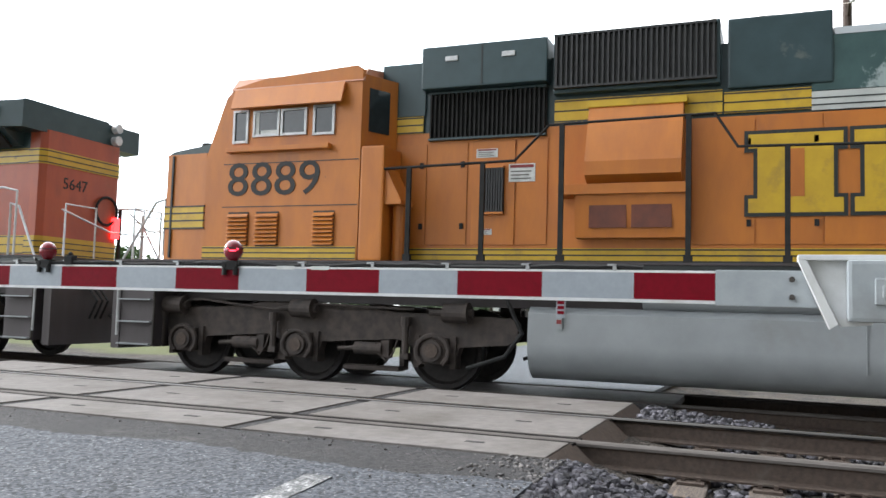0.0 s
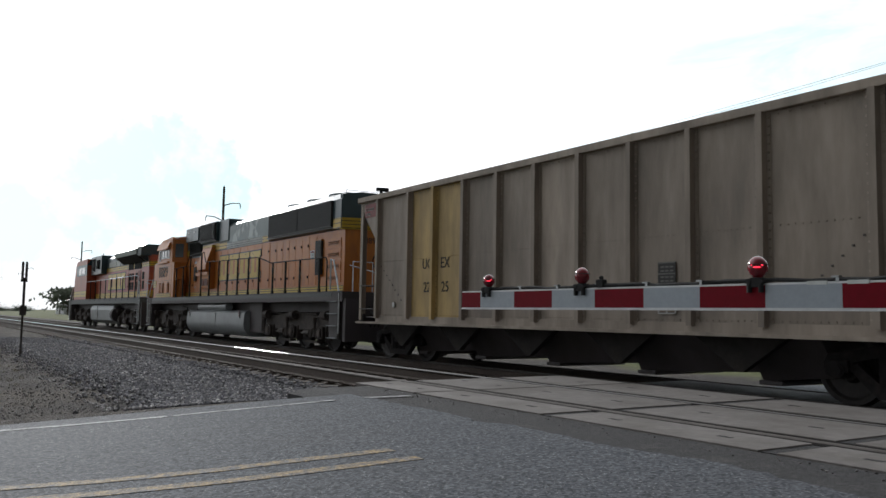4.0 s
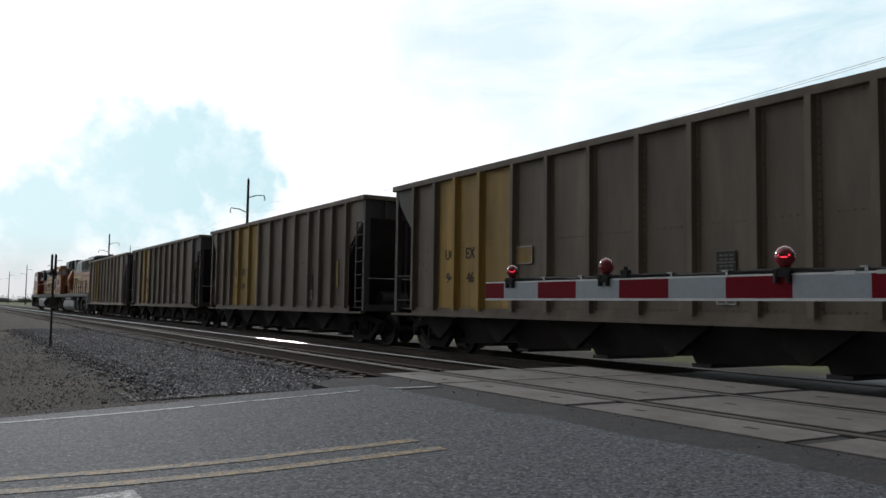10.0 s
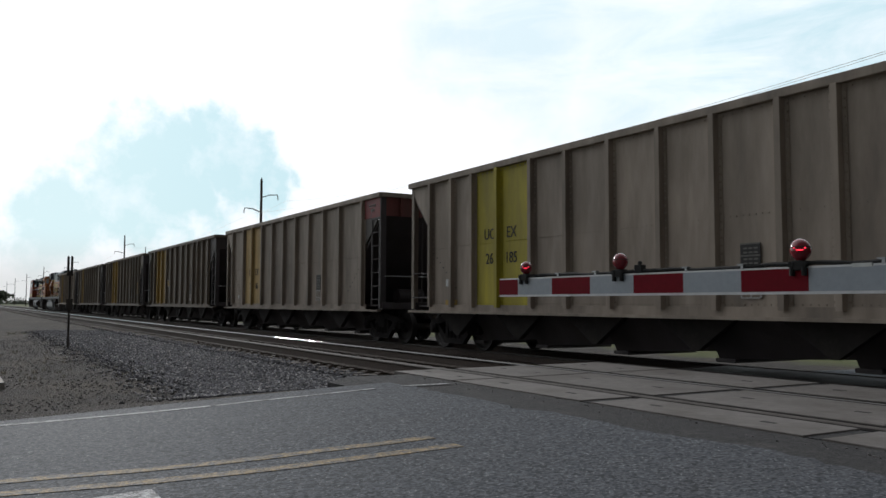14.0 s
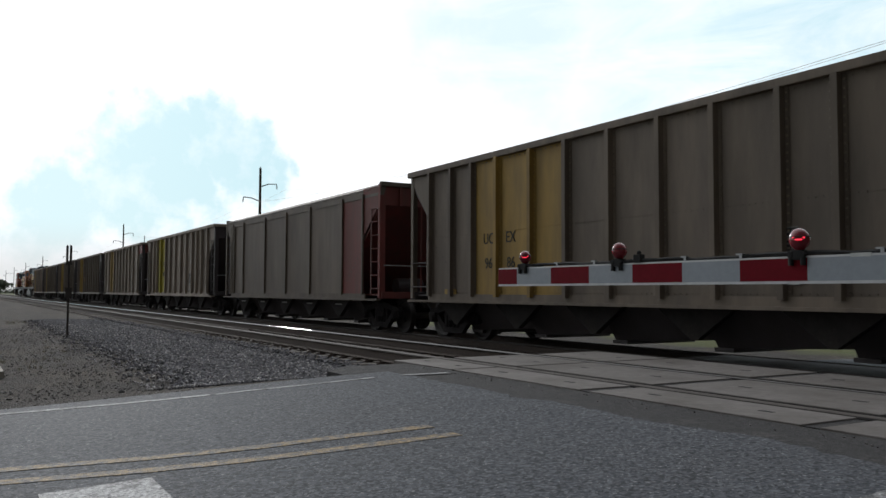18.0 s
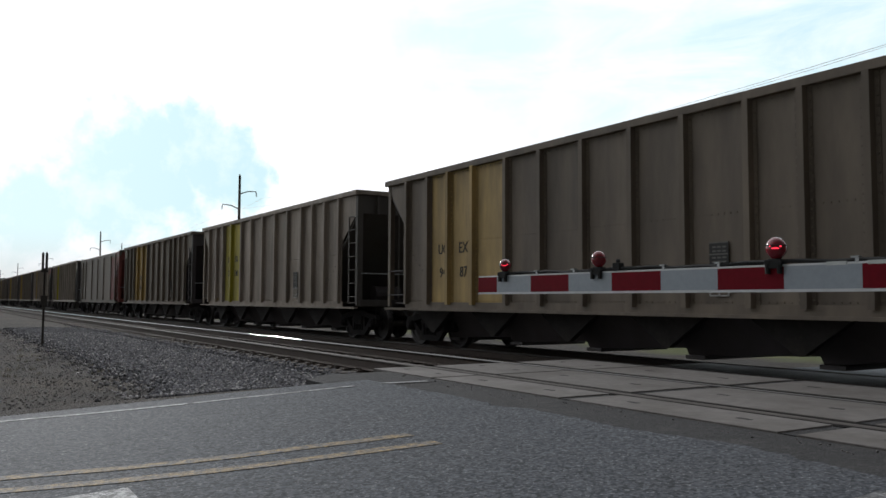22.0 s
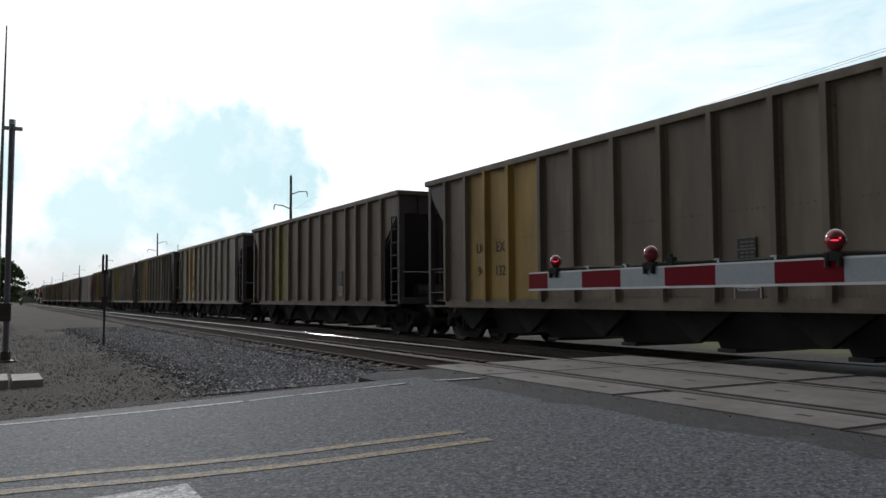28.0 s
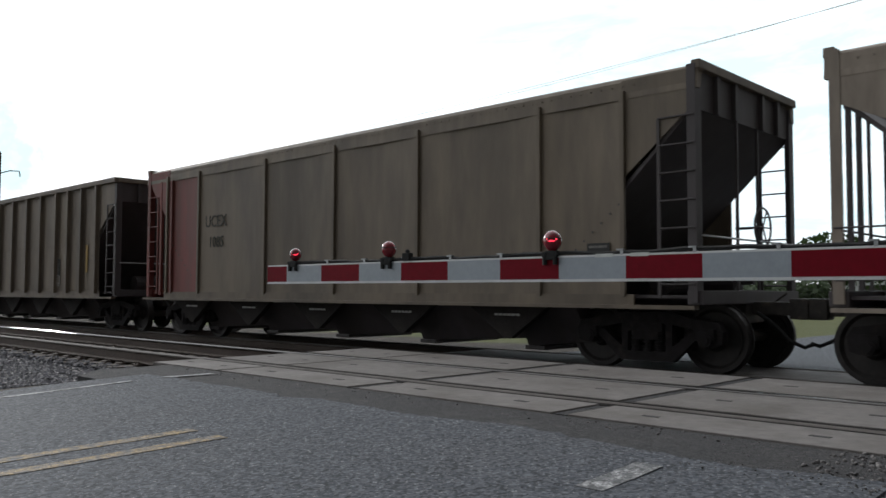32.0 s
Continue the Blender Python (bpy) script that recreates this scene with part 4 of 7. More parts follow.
        def globe(bm, y=y, r=r, zc=zc):
            ball(bm, (0, y + ay, zc), r, 3, (1.0, 0.96, 1.14))
            for v in bm.verts:      # drawn in towards the socket
                k = (zc - v.co.z) / r
                if k > 0:
                    v.co.y = y + ay + (v.co.y - y - ay) * (1 - 0.25 * k * k)
                    v.co.x *= 1 - 0.25 * k * k
        quick("lens", globe, LENS_OFF if lens is LENS_OFF else cap, lamp, "rounded red lens cap", True)
        face = Vector((-0.83, -y / 4.4 * 0.8, 0)).normalized()
        side = Vector((-face.y, face.x, 0))
        m = Matrix((side, face, Vector((0, 0, 1)))).transposed().to_4x4()
        m.translation = Vector((0, y + ay, zc)) + face * r * 0.78
        quick("lamp_face", lambda bm, m=m, r=r: bmesh.ops.create_icosphere(bm, subdivisions=3, radius=r, matrix=m @ Matrix.Diagonal((0.42, 0.27, 0.11, 1))), lens, lamp, "glowing red slit" if lens is LENS_ON else "unlit red slit", True)
        for q in (-1, 1):
            quick("sight_window", lambda bm, m=m, r=r, q=q: bmesh.ops.create_icosphere(bm, subdivisions=2, radius=r * 0.16, matrix=m @ Matrix.Translation((q * r * 0.42, -0.06 * r, r * 0.2))), lens, lamp, "small round window of the lens", True)
        quick("hood_ring", lambda bm, y=y, r=r, zc=zc: [rod(bm, (r * 1.0 * math.cos(a), y + ay + r * 0.95 * math.sin(a), zc + r * 0.30), (r * 1.0 * math.cos(a + 0.4), y + ay + r * 0.95 * math.sin(a + 0.4), zc + r * 0.30), 0.0022, 5) for a in [i * 0.3927 for i in range(16)]], BLACK, lamp, "dark seam round the lens", True)
    pts, n = [], 46
    for i in range(n + 1):
        y = 0.5 + (4.86 - 0.5) * i / n
        pts.append((0.0, y + ay, z1 + 0.020 + 0.003 * math.sin(i * 1.9) + 0.005 * math.sin(i * 0.63)))
    quick("cable", lambda bm: pipe(bm, pts, 0.011, 6), BLACK, g, "black lamp cable along the top edge")
    for k in range(12):
        y = 0.62 + 0.385 * k
        if min(abs(y - q) for q in (4.85, 3.86, 2.585)) > 0.07:
            quick("cable_clip", lambda bm, y=y: (box(bm, -0.012, 0.012, y + ay - 0.008, y + ay + 0.008, z1 + 0.006, z1 + 0.032), box(bm, -0.012, 0.012, y + ay - 0.008, y + ay + 0.03, z1 + 0.028, z1 + 0.036)), STEEL, g)
    for y in (2.06, 2.26):
        quick("clear_tape", lambda bm, y=y: box(bm, -0.0145, 0.0145, y + ay - 0.05, y + ay + 0.05, z1 - 0.004, z1 + 0.014), LABEL_WHITE, arm, "bright spot on the top edge")
    for y0, y1 in ((4.62, 4.80), (3.55, 3.66), (3.30, 3.50), (2.68, 2.92)):
        quick("cable_coil", lambda bm, y0=y0, y1=y1: pipe(bm, [(0.009 * math.cos(i * 1.1), y0 + (y1 - y0) * i / 60 + ay, z1 + 0.022 + 0.009 * math.sin(i * 1.1)) for i in range(61)], 0.0045, 5), BLACK, g, "slack cable wound in a coil")
    quick("connector", lambda bm: (box(bm, -0.02, 0.02, 3.66 + ay, 3.72 + ay, z1 + 0.01, z1 + 0.06, 0.006), ball(bm, (0, 3.69 + ay, z1 + 0.07), 0.014)), BLACK, g, "black plug on the arm's edge")


make_gate()


# ------------------------------------------------------------------ hopper cars
# Own space: x across (the road's side is -x), y = 0 at the leading end post and falling to the rear, z = 0 on the rail.
HALF, TOP, SILL = 1.61, 4.04, 1.02
LEN = 14.45


def joined(*args):
    return tagged(put(*args), kind="stuff")


def truck_side(bm):
    """Cast side frame with two pedestals, spring nest and open windows, 1.78 m between axles."""
    prism(bm, [(-1.12, 0.56), (-1.05, 0.68), (-0.62, 0.74), (-0.42, 0.80), (0.42, 0.80), (0.62, 0.74), (1.05, 0.68), (1.12, 0.56), (1.10, 0.40), (0.98, 0.36), (0.78, 0.44), (0.70, 0.58),
               (0.40, 0.64), (-0.40, 0.64), (-0.70, 0.58), (-0.78, 0.44), (-0.98, 0.36), (-1.10, 0.40)], "x", -0.07, 0.07)
    prism(bm, [(-0.80, 0.50), (-0.68, 0.56), (-0.30, 0.26), (0.30, 0.26), (0.68, 0.56), (0.80, 0.50), (0.40, 0.13), (-0.40, 0.13)], "x", -0.06, 0.06)
    for y in (-0.34, 0.34):
        box(bm, -0.05, 0.05, y - 0.05, y + 0.05, 0.24, 0.66)


def springs_mesh(bm):
    for y in (-0.18, 0.0, 0.18):
        for k in range(5):
            rod(bm, (0, y, 0.27 + k * 0.055), (0, y, 0.295 + k * 0.055), 0.075, 10)
        rod(bm, (0, y, 0.26), (0, y, 0.56), 0.045, 8)
    box(bm, -0.10, 0.10, -0.27, 0.27, 0.54, 0.66)


def journal_mesh(bm):
    rod(bm, (-0.12, 0, 0), (0.10, 0, 0), 0.10, 12)
    box(bm, -0.10, 0.10, -0.13, 0.13, -0.02, 0.14, 0.02)
    rod(bm, (-0.14, 0, 0), (-0.12, 0, 0), 0.065, 10)


def wheel_mesh(r):
    def fill(bm):
        prof = [(-0.06, r - 0.02), (-0.06, r), (0.055, r + 0.004), (0.058, r + 0.026), (0.075, r + 0.024), (0.075, r - 0.06), (0.03, r - 0.09), (0.03, 0.16), (0.07, 0.14), (0.07, 0.0), (-0.09, 0.0), (-0.09, 0.12),
                (-0.02, 0.17), (-0.02, r - 0.10), (-0.06, r - 0.06)]
        n = 28
        rings = []
        for i in range(n):
            a = 2 * math.pi * i / n
            rings.append([bm.verts.new((u, v * math.cos(a), v * math.sin(a))) if v > 0 else None for u, v in prof])
        c0, c1 = bm.verts.new((prof[9][0], 0, 0)), bm.verts.new((prof[10][0], 0, 0))
        m = len(prof)
        for i in range(n):
            p, q = rings[i], rings[(i + 1) % n]
            for j in range(m):
                k = (j + 1) % m
                a, b, c, d = p[j], p[k], q[k], q[j]
                if j == 9:
                    continue
                if j == 8:
                    bm.faces.new((p[8], c0, q[8]))
                elif j == 10:
                    bm.faces.new((c1, p[11], q[11]))
                else:
                    bm.faces.new((a, b, c, d))
        bmesh.ops.recalc_face_normals(bm, faces=bm.faces)
    return fill


WHEELS = []


def add_axle(parent, y, r, half=0.7525):
    """A wheelset that turns on its truck."""
    ax = put("axle", mesh_of(("axle", r), lambda bm: rod(bm, (-0.95, 0, 0), (0.95, 0, 0), 0.085, 10)), TRUCK_GREY, parent, pose(0, y, r))
    for sx in (-1, 1):
        w = put("wheel", mesh_of(("wheel", r), wheel_mesh(r)), WHEEL, ax, pose(sx * half, 0, 0, 0, 0, 0 if sx < 0 else 180))
    WHEELS.append((ax, y, r))
    return ax


def add_truck(car, y):
    t = put("truck", mesh_of("bolster", lambda bm: (box(bm, -1.08, 1.08, -0.2, 0.2, 0.42, 0.78, 0.03), box(bm, -0.25, 0.25, -0.25, 0.25, 0.72, 0.90, 0.02),
                                                    box(bm, -0.8, 0.8, -0.62, -0.54, 0.28, 0.42), box(bm, -0.8, 0.8, 0.54, 0.62, 0.28, 0.42))), TRUCK_BLACK, car, pose(0, y, 0), "black grimy freight truck")
    for sx in (-1, 1):
        put("side_frame", mesh_of("side_frame", truck_side), TRUCK_BLACK, t, pose(sx * 1.0, 0, 0))
        put("spring_nest", mesh_of("spring_nest", springs_mesh), TRUCK_BLACK, t, pose(sx * 1.0, 0, 0))
        for sy in (-0.89, 0.89):
            put("journal", mesh_of("journal", journal_mesh), TRUCK_BLACK, t, pose(sx * 1.02, sy, 0.457, 0, 0, 0 if sx < 0 else 180))
    for sy in (-0.89, 0.89):
        add_axle(t, sy, 0.457)
    return t


def rib_rivets(bm):
    for z in range(24):
        for s in (-1, 1):
            box(bm, -0.026, -0.006, s * 0.098 - 0.014, s * 0.098 + 0.014, SILL + 0.08 + z * 0.118, SILL + 0.108 + z * 0.118)


def rib_solid(bm):
    box(bm, -0.008, 0.0, -0.125, 0.125, SILL, TOP - 0.13)
    prism(bm, [(-0.006, -0.062), (-0.10, -0.048), (-0.10, 0.048), (-0.006, 0.062)], "z", SILL - 0.02, TOP - 0.12)


def rib_at(s, side):
    return pose(side * HALF, -s, 0, 0, 0, 0 if side < 0 else 180)


def coupler(car, y, way):
    c = put("coupler", mesh_of("coupler", lambda bm: (box(bm, -0.09, 0.09, -0.15, 0.62, -0.09, 0.09, 0.02), box(bm, -0.17, 0.12, 0.55, 0.86, -0.14, 0.14, 0.04), box(bm, -0.2, -0.06, 0.78, 0.92, -0.14, 0.14, 0.03),
                                                      box(bm, -0.3, 0.3, -0.3, 0.05, -0.2, 0.25, 0.02))), TRUCK_GREY, car, pose(0, y, 0.86, 0, 0, 0 if way > 0 else 180), "dark knuckle coupler")
    put("air_hose", mesh_of("air_hose", lambda bm: pipe(bm, [(0.3, 0.2, -0.05), (0.3, 0.42, -0.2), (0.27, 0.62, -0.42), (0.2, 0.78, -0.5), (0.12, 0.86, -0.46)], 0.026, 8)), BLACK, c)
    put("uncoupling_rod", mesh_of("uncoupling_rod", lambda bm: pipe(bm, [(-1.35, 0.02, -0.02), (-0.5, 0.06, 0.04), (-0.2, 0.4, 0.2)], 0.014, 6)), TRUCK_GREY, c)


RIBS = [1.0, 1.97, 2.84, 3.80, 4.97, 6.05, 7.22, 8.40, 9.50, 10.65, 11.5, 12.4, 13.36]
RIBS_B = [1.0, 2.45, 3.52, 4.68, 5.84, 7.0, 8.18, 9.38, 10.58, 11.8, 13.36]


def end_structure(car, lead, end_mat, panel_mat, upper_mat, full=False, low=False):
    """One end of the body: slope sheet, upper end sheet, corner and inner posts, ladder, platform."""
    s0, sg = (0.0, 1) if lead else (LEN, -1)

    def Y(s):
        return -(s0 + sg * s)
    tag = "low_lead" if low else "lead" if lead else "tail"
    ze, zs, zc = (3.25, 3.22, 2.72) if low else (3.62, 3.78, 2.62) if lead else (3.42, 3.45, 2.60)
    put("slope_sheet", mesh_of(("slope_sheet", tag), lambda bm: prism(bm, [(Y(0.06), ze + 0.07), (Y(0.06), ze), (Y(2.55), 1.02), (Y(2.55), 1.10)], "x", -1.57, 1.57)), end_mat, car, label="sooty slope sheet")
    put("end_sheet", mesh_of(("end_sheet", tag), lambda bm: box(bm, -1.595, 1.595, Y(0.03), Y(0.07), ze, TOP - 0.06)), upper_mat, car)
    for sx in (-1, 1):
        put("corner_sheet", mesh_of(("corner_sheet", tag, sx), lambda bm: prism(bm, [(Y(0.05), TOP - 0.1), (Y(1.07), TOP - 0.1), (Y(1.07), zc), (Y(0.05), zs)], "x", sx * (HALF - 0.012), sx * HALF)), panel_mat, car)
        put("corner_post", mesh_of(("corner_post", tag, sx), lambda bm: (box(bm, sx * 1.46, sx * (HALF + 0.01), Y(0.0), Y(0.055), 0.95, TOP - 0.05), box(bm, sx * (HALF - 0.03), sx * (HALF + 0.01), Y(0.0), Y(0.12), 0.95, TOP - 0.05))), panel_mat if lead else end_mat, car)
        put("end_post", mesh_of(("end_post", tag, sx), lambda bm: box(bm, sx * 0.34 - 0.018, sx * 0.34 + 0.018, Y(0.02), Y(0.055), 1.05, ze + 0.03)), end_mat, car)
        for x in (0.45, 1.0):
            put("end_stake", mesh_of(("end_stake", tag, sx, x), lambda bm: box(bm, sx * x - 0.04, sx * x + 0.04, Y(-0.03), Y(0.03), ze, TOP - 0.1)), upper_mat, car)
        if full:
            put("inner_post", mesh_of(("inner_post", tag, sx), lambda bm: box(bm, sx * (HALF - 0.05), sx * (HALF + 0.012), Y(0.62), Y(0.70), 0.98, TOP - 0.34)), panel_mat, car)
            put("edge_stake", mesh_of(("edge_stake", tag, sx), lambda bm: box(bm, sx * (HALF - 0.01), sx * (HALF + 0.04), Y(1.16), Y(1.24), SILL, TOP - 0.36)), panel_mat, car)
        # ladder on the side, between corner post and first stake, with its own stile
        if low:
            for x in (0.75, 1.12):
                put("end_post", mesh_of(("end_post", tag, sx, x), lambda bm: box(bm, sx * x - 0.03, sx * x + 0.03, Y(0.02), Y(0.075), 1.05, ze + 0.03)), end_mat, car)
        if lead and (low or not full):
            for z in (1.22, 1.80):
                put("grab_iron", mesh_of(("rung", tag, sx, 1), lambda bm: rod(bm, (sx * (HALF + 0.02), Y(0.03), 0), (sx * (HALF + 0.02), Y(0.98), 0), 0.012, 6)), end_mat, car, pose(0, 0, z))
            continue
        lad = put("ladder", mesh_of(("ladder", tag, sx), lambda bm: box(bm, sx * (HALF - 0.01), sx * (HALF + 0.02), Y(0.50), Y(0.545), 1.0, 3.34)), end_mat, car)
        for k in range(7):
            put("rung", mesh_of(("rung", tag, sx), lambda bm: rod(bm, (sx * (HALF + 0.02), Y(0.03), 0), (sx * (HALF + 0.02), Y(0.52), 0), 0.013, 6)), end_mat, lad, pose(0, 0, 1.18 + 0.36 * k))
    put("end_sill", mesh_of(("end_sill", tag), lambda bm: (box(bm, -1.58, 1.58, Y(-0.06), Y(0.16), 0.92, 1.10, 0.015), box(bm, -1.5, 1.5, Y(0.16), Y(1.5), 1.0, 1.04))), end_mat, car)
    put("hand_rail", mesh_of(("hand_rail", tag), lambda bm: rod(bm, (-1.5, Y(-0.02), 1.8), (1.5, Y(-0.02), 1.8), 0.014, 6)), SILVER if not lead else end_mat, car)
    coupler(car, Y(-0.0), 1 if lead else -1)


def chute(bm, step):
    """A discharge bay whose side sheets slope in towards the track, lowest at its leading edge."""
    prism(bm, [(-1.24, SILL - 0.12), (1.24, SILL - 0.12), (0.82, 0.22), (-0.82, 0.22)], "y", -step, 0.0)
    for v in bm.verts:
        if v.co.z < 0.3 and v.co.y < -0.5:
            v.co.z += 0.12
    box(bm, -0.86, 0.86, -0.34, 0.05, 0.17, 0.235, 0.01)


def make_hopper(number, style, body, accents, marks=(), chord=None, lead_mat=None, tail_mat=None, upper=None, tail_panel=None, lead_panel=None, label="", ink=None, extra=(), low_lead=False):
    car = thing("hopper_car", pose(TRAIN_X, 0, LOW), label, "hopper car", "coal hopper cars of the train")
    tail_panel = tail_panel or (END_BLACK if style == "wide" or 1 in accents else None)
    chord, lead_mat, tail_mat = chord or body, lead_mat or END_BLACK, tail_mat or END_BLACK
    ribs = RIBS_B if style == "wide" else [1.0, 2.44, 5.03, 7.26, 9.47, 12.0, 13.40] if style == "smooth" else RIBS
    # side sheets between the stakes, each bay on its own
    for side in (-1, 1):
        for i, (a, b) in enumerate(zip(ribs, ribs[1:])):
            m = accents.get(i, body)
            if style == "smooth":
                def bay(bm, a=a, b=b, side=side):
                    n = 10      # bays dished between their stakes
                    for j in range(n):
                        u, v = j / n, (j + 1) / n
                        du, dv = 0.032 * math.sin(math.pi * u), 0.032 * math.sin(math.pi * v)
                        xu, xv = side * (HALF - du), side * (HALF - dv)
                        ya, yb = -(a + (b - a) * u), -(a + (b - a) * v)
                        vs = [bm.verts.new(c) for c in ((xu, ya, SILL), (xv, yb, SILL), (xv, yb, TOP - 0.30), (xu, ya, TOP - 0.30))]
                        bm.faces.new(vs)
                    bmesh.ops.remove_doubles(bm, verts=bm.verts, dist=1e-4)
                    r = bmesh.ops.extrude_face_region(bm, geom=list(bm.faces))
                    bmesh.ops.translate(bm, verts=[v for v in r["geom"] if isinstance(v, bmesh.types.BMVert)], vec=(-side * 0.02, 0, 0))
                    bmesh.ops.recalc_face_normals(bm, faces=bm.faces)
                put("side_panel", mesh_of(("side_panel", style, i, side), bay), m, car)
            else:
                def bay(bm, a=a, b=b, side=side):
                    n = 8       # sheets dished a little between their stakes
                    cols = []
                    for j in range(n + 1):
                        x = side * (HALF - 0.020 * math.sin(math.pi * j / n))
                        cols.append([bm.verts.new((x, -(a + (b - a) * j / n), z)) for z in (SILL, TOP - 0.1)])
                    for p, q in zip(cols, cols[1:]):
                        bm.faces.new((p[0], q[0], q[1], p[1]))
                    r = bmesh.ops.extrude_face_region(bm, geom=list(bm.faces))
                    bmesh.ops.translate(bm, verts=[v for v in r["geom"] if isinstance(v, bmesh.types.BMVert)], vec=(-side * 0.012, 0, 0))
                    bmesh.ops.recalc_face_normals(bm, faces=bm.faces)
                    n = int((b - a - 0.26) / 0.105)
                    for z in (2.36, SILL + 0.06):
                        for q in range(n + 1):
                            u = (0.13 + (b - a - 0.26) * q / n) / (b - a)
                            yq, xq = -(a + (b - a) * u), HALF - 0.020 * math.sin(math.pi * u)
                            box(bm, side * (xq - 0.004), side * (xq + 0.011), yq - 0.011, yq + 0.011, z - 0.011, z + 0.011)
                put("side_panel", mesh_of(("side_panel", style, i, side), bay, True), m, car)
        for i, s in enumerate(ribs):
            m = accents.get(i, body) if i in accents and i - 1 in accents else body
            if style == "smooth":
                put("side_stake", mesh_of(("smooth_stake",), lambda bm: box(bm, -0.05, 0.0, -0.035, 0.035, SILL, TOP - 0.25, 0.01)), m, car, rib_at(s, side))
            else:
                rb = put("side_stake", mesh_of("side_stake", rib_solid), m, car, rib_at(s, side))
                if side < 0:
                    joined("rivet_strip", mesh_of("rivet_strip", rib_rivets), m, rb)
        if style == "smooth":
            put("top_chord", mesh_of(("top_chord_s", side), lambda bm: prism(bm, [(side * (HALF + 0.005), TOP - 0.36), (side * (HALF - 0.09), TOP - 0.36), (side * (HALF - 0.18), TOP - 0.06), (side * (HALF - 0.10), TOP - 0.04), (side * (HALF - 0.04), TOP - 0.07), (side * (HALF - 0.01), TOP - 0.12)], "y", -LEN - 0.02, 0.05)), chord, car)
        else:
            put("top_chord", mesh_of(("top_chord", side), lambda bm: box(bm, side * (HALF - 0.10), side * (HALF + 0.085), -LEN - 0.03, 0.06, TOP - 0.13, TOP, 0.015)), chord, car)
        put("side_sill", mesh_of(("side_sill", side), lambda bm: (box(bm, side * (HALF - 0.02), side * (HALF + 0.10), -LEN, 0, SILL - 0.16, SILL - 0.11), box(bm, side * (HALF - 0.01), side * (HALF + 0.02), -13.55, -0.9, SILL - 0.13, SILL + 0.03))), body, car)
        joined("chord_rivet_strip", mesh_of(("chord_rivets", side), lambda bm: [box(bm, side * (HALF + 0.0), side * (HALF + 0.012), -0.3 - 0.17 * k - 0.022, -0.3 - 0.17 * k, TOP - 0.19, TOP - 0.168) for k in range(80)]), body, car)
        joined("slope_rivet_strip", mesh_of(("slope_rivets", side), lambda bm: [box(bm, side * HALF, side * (HALF + 0.014), -y - 0.014, -y + 0.014, 2.26 - 0.83 * k / 7 - 0.014, 2.26 - 0.83 * k / 7 + 0.014)
                                                                         for k in range(8) for y in (1.12 + 0.14 * k, LEN - 1.12 - 0.14 * k)]), DARK_CAR, car)
    if style == "smooth":
        for y in (-0.02, -LEN + 0.02):
            for sx in (-1, 1):
                put("corner_cap", mesh_of(("corner_cap", sx), lambda bm: ball(bm, (sx * (HALF - 0.10), 0, TOP - 0.09), 0.10, 2, (0.9, 0.9, 0.75)), True), chord, car, pose(0, y, 0))
    for y in (0.0, -LEN):
        put("end_chord", mesh_of("end_chord", lambda bm: box(bm, -HALF, HALF, -0.06, 0.06, TOP - 0.12, TOP, 0.015)), chord, car, pose(0, y, 0))
    end_structure(car, True, lead_mat, lead_panel or body, upper or lead_mat, style == "smooth", low_lead)
    end_structure(car, False, tail_mat, tail_panel or body, upper or tail_mat)
    # centre sill, with an added dark core closing the view between the bays
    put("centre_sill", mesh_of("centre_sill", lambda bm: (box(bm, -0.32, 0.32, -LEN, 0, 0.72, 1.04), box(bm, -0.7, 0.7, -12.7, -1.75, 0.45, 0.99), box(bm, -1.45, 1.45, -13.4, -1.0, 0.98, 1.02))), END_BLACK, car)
    # discharge bays under the sill; their black holds soot and the shade of the depth
    for k in range(5):
        apex, step = 1.75 + 2.36 * k, 2.32 if k < 4 else 1.15
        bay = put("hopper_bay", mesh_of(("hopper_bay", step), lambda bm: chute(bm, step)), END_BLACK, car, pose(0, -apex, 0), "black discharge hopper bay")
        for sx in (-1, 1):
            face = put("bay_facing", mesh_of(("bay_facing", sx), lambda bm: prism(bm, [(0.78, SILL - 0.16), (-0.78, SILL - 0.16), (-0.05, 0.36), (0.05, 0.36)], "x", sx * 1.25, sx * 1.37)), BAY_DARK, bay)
            if style == "smooth" and sx < 0:
                put("label_bar", mesh_of("bay_bar", lambda bm: [box(bm, -1.376, -1.368, -0.24 + 0.085 * q, -0.24 + 0.085 * q + 0.065, 0.71, 0.745) for q in range(6)]), INK_WHITE, face)
    add_truck(car, -1.08)
    add_truck(car, -13.40)
    put("brake_cylinder", mesh_of("brake_cylinder", lambda bm: (rod(bm, (0.7, -13.45, 1.24), (0.7, -13.95, 1.24), 0.2, 14), rod(bm, (0.7, -13.95, 1.24), (0.7, -14.2, 1.24), 0.05, 8))), END_BLACK, car)
    put("air_reservoir", mesh_of("air_reservoir", lambda bm: rod(bm, (-0.6, -13.4, 1.26), (0.2, -13.4, 1.26), 0.22, 14)), END_BLACK, car)
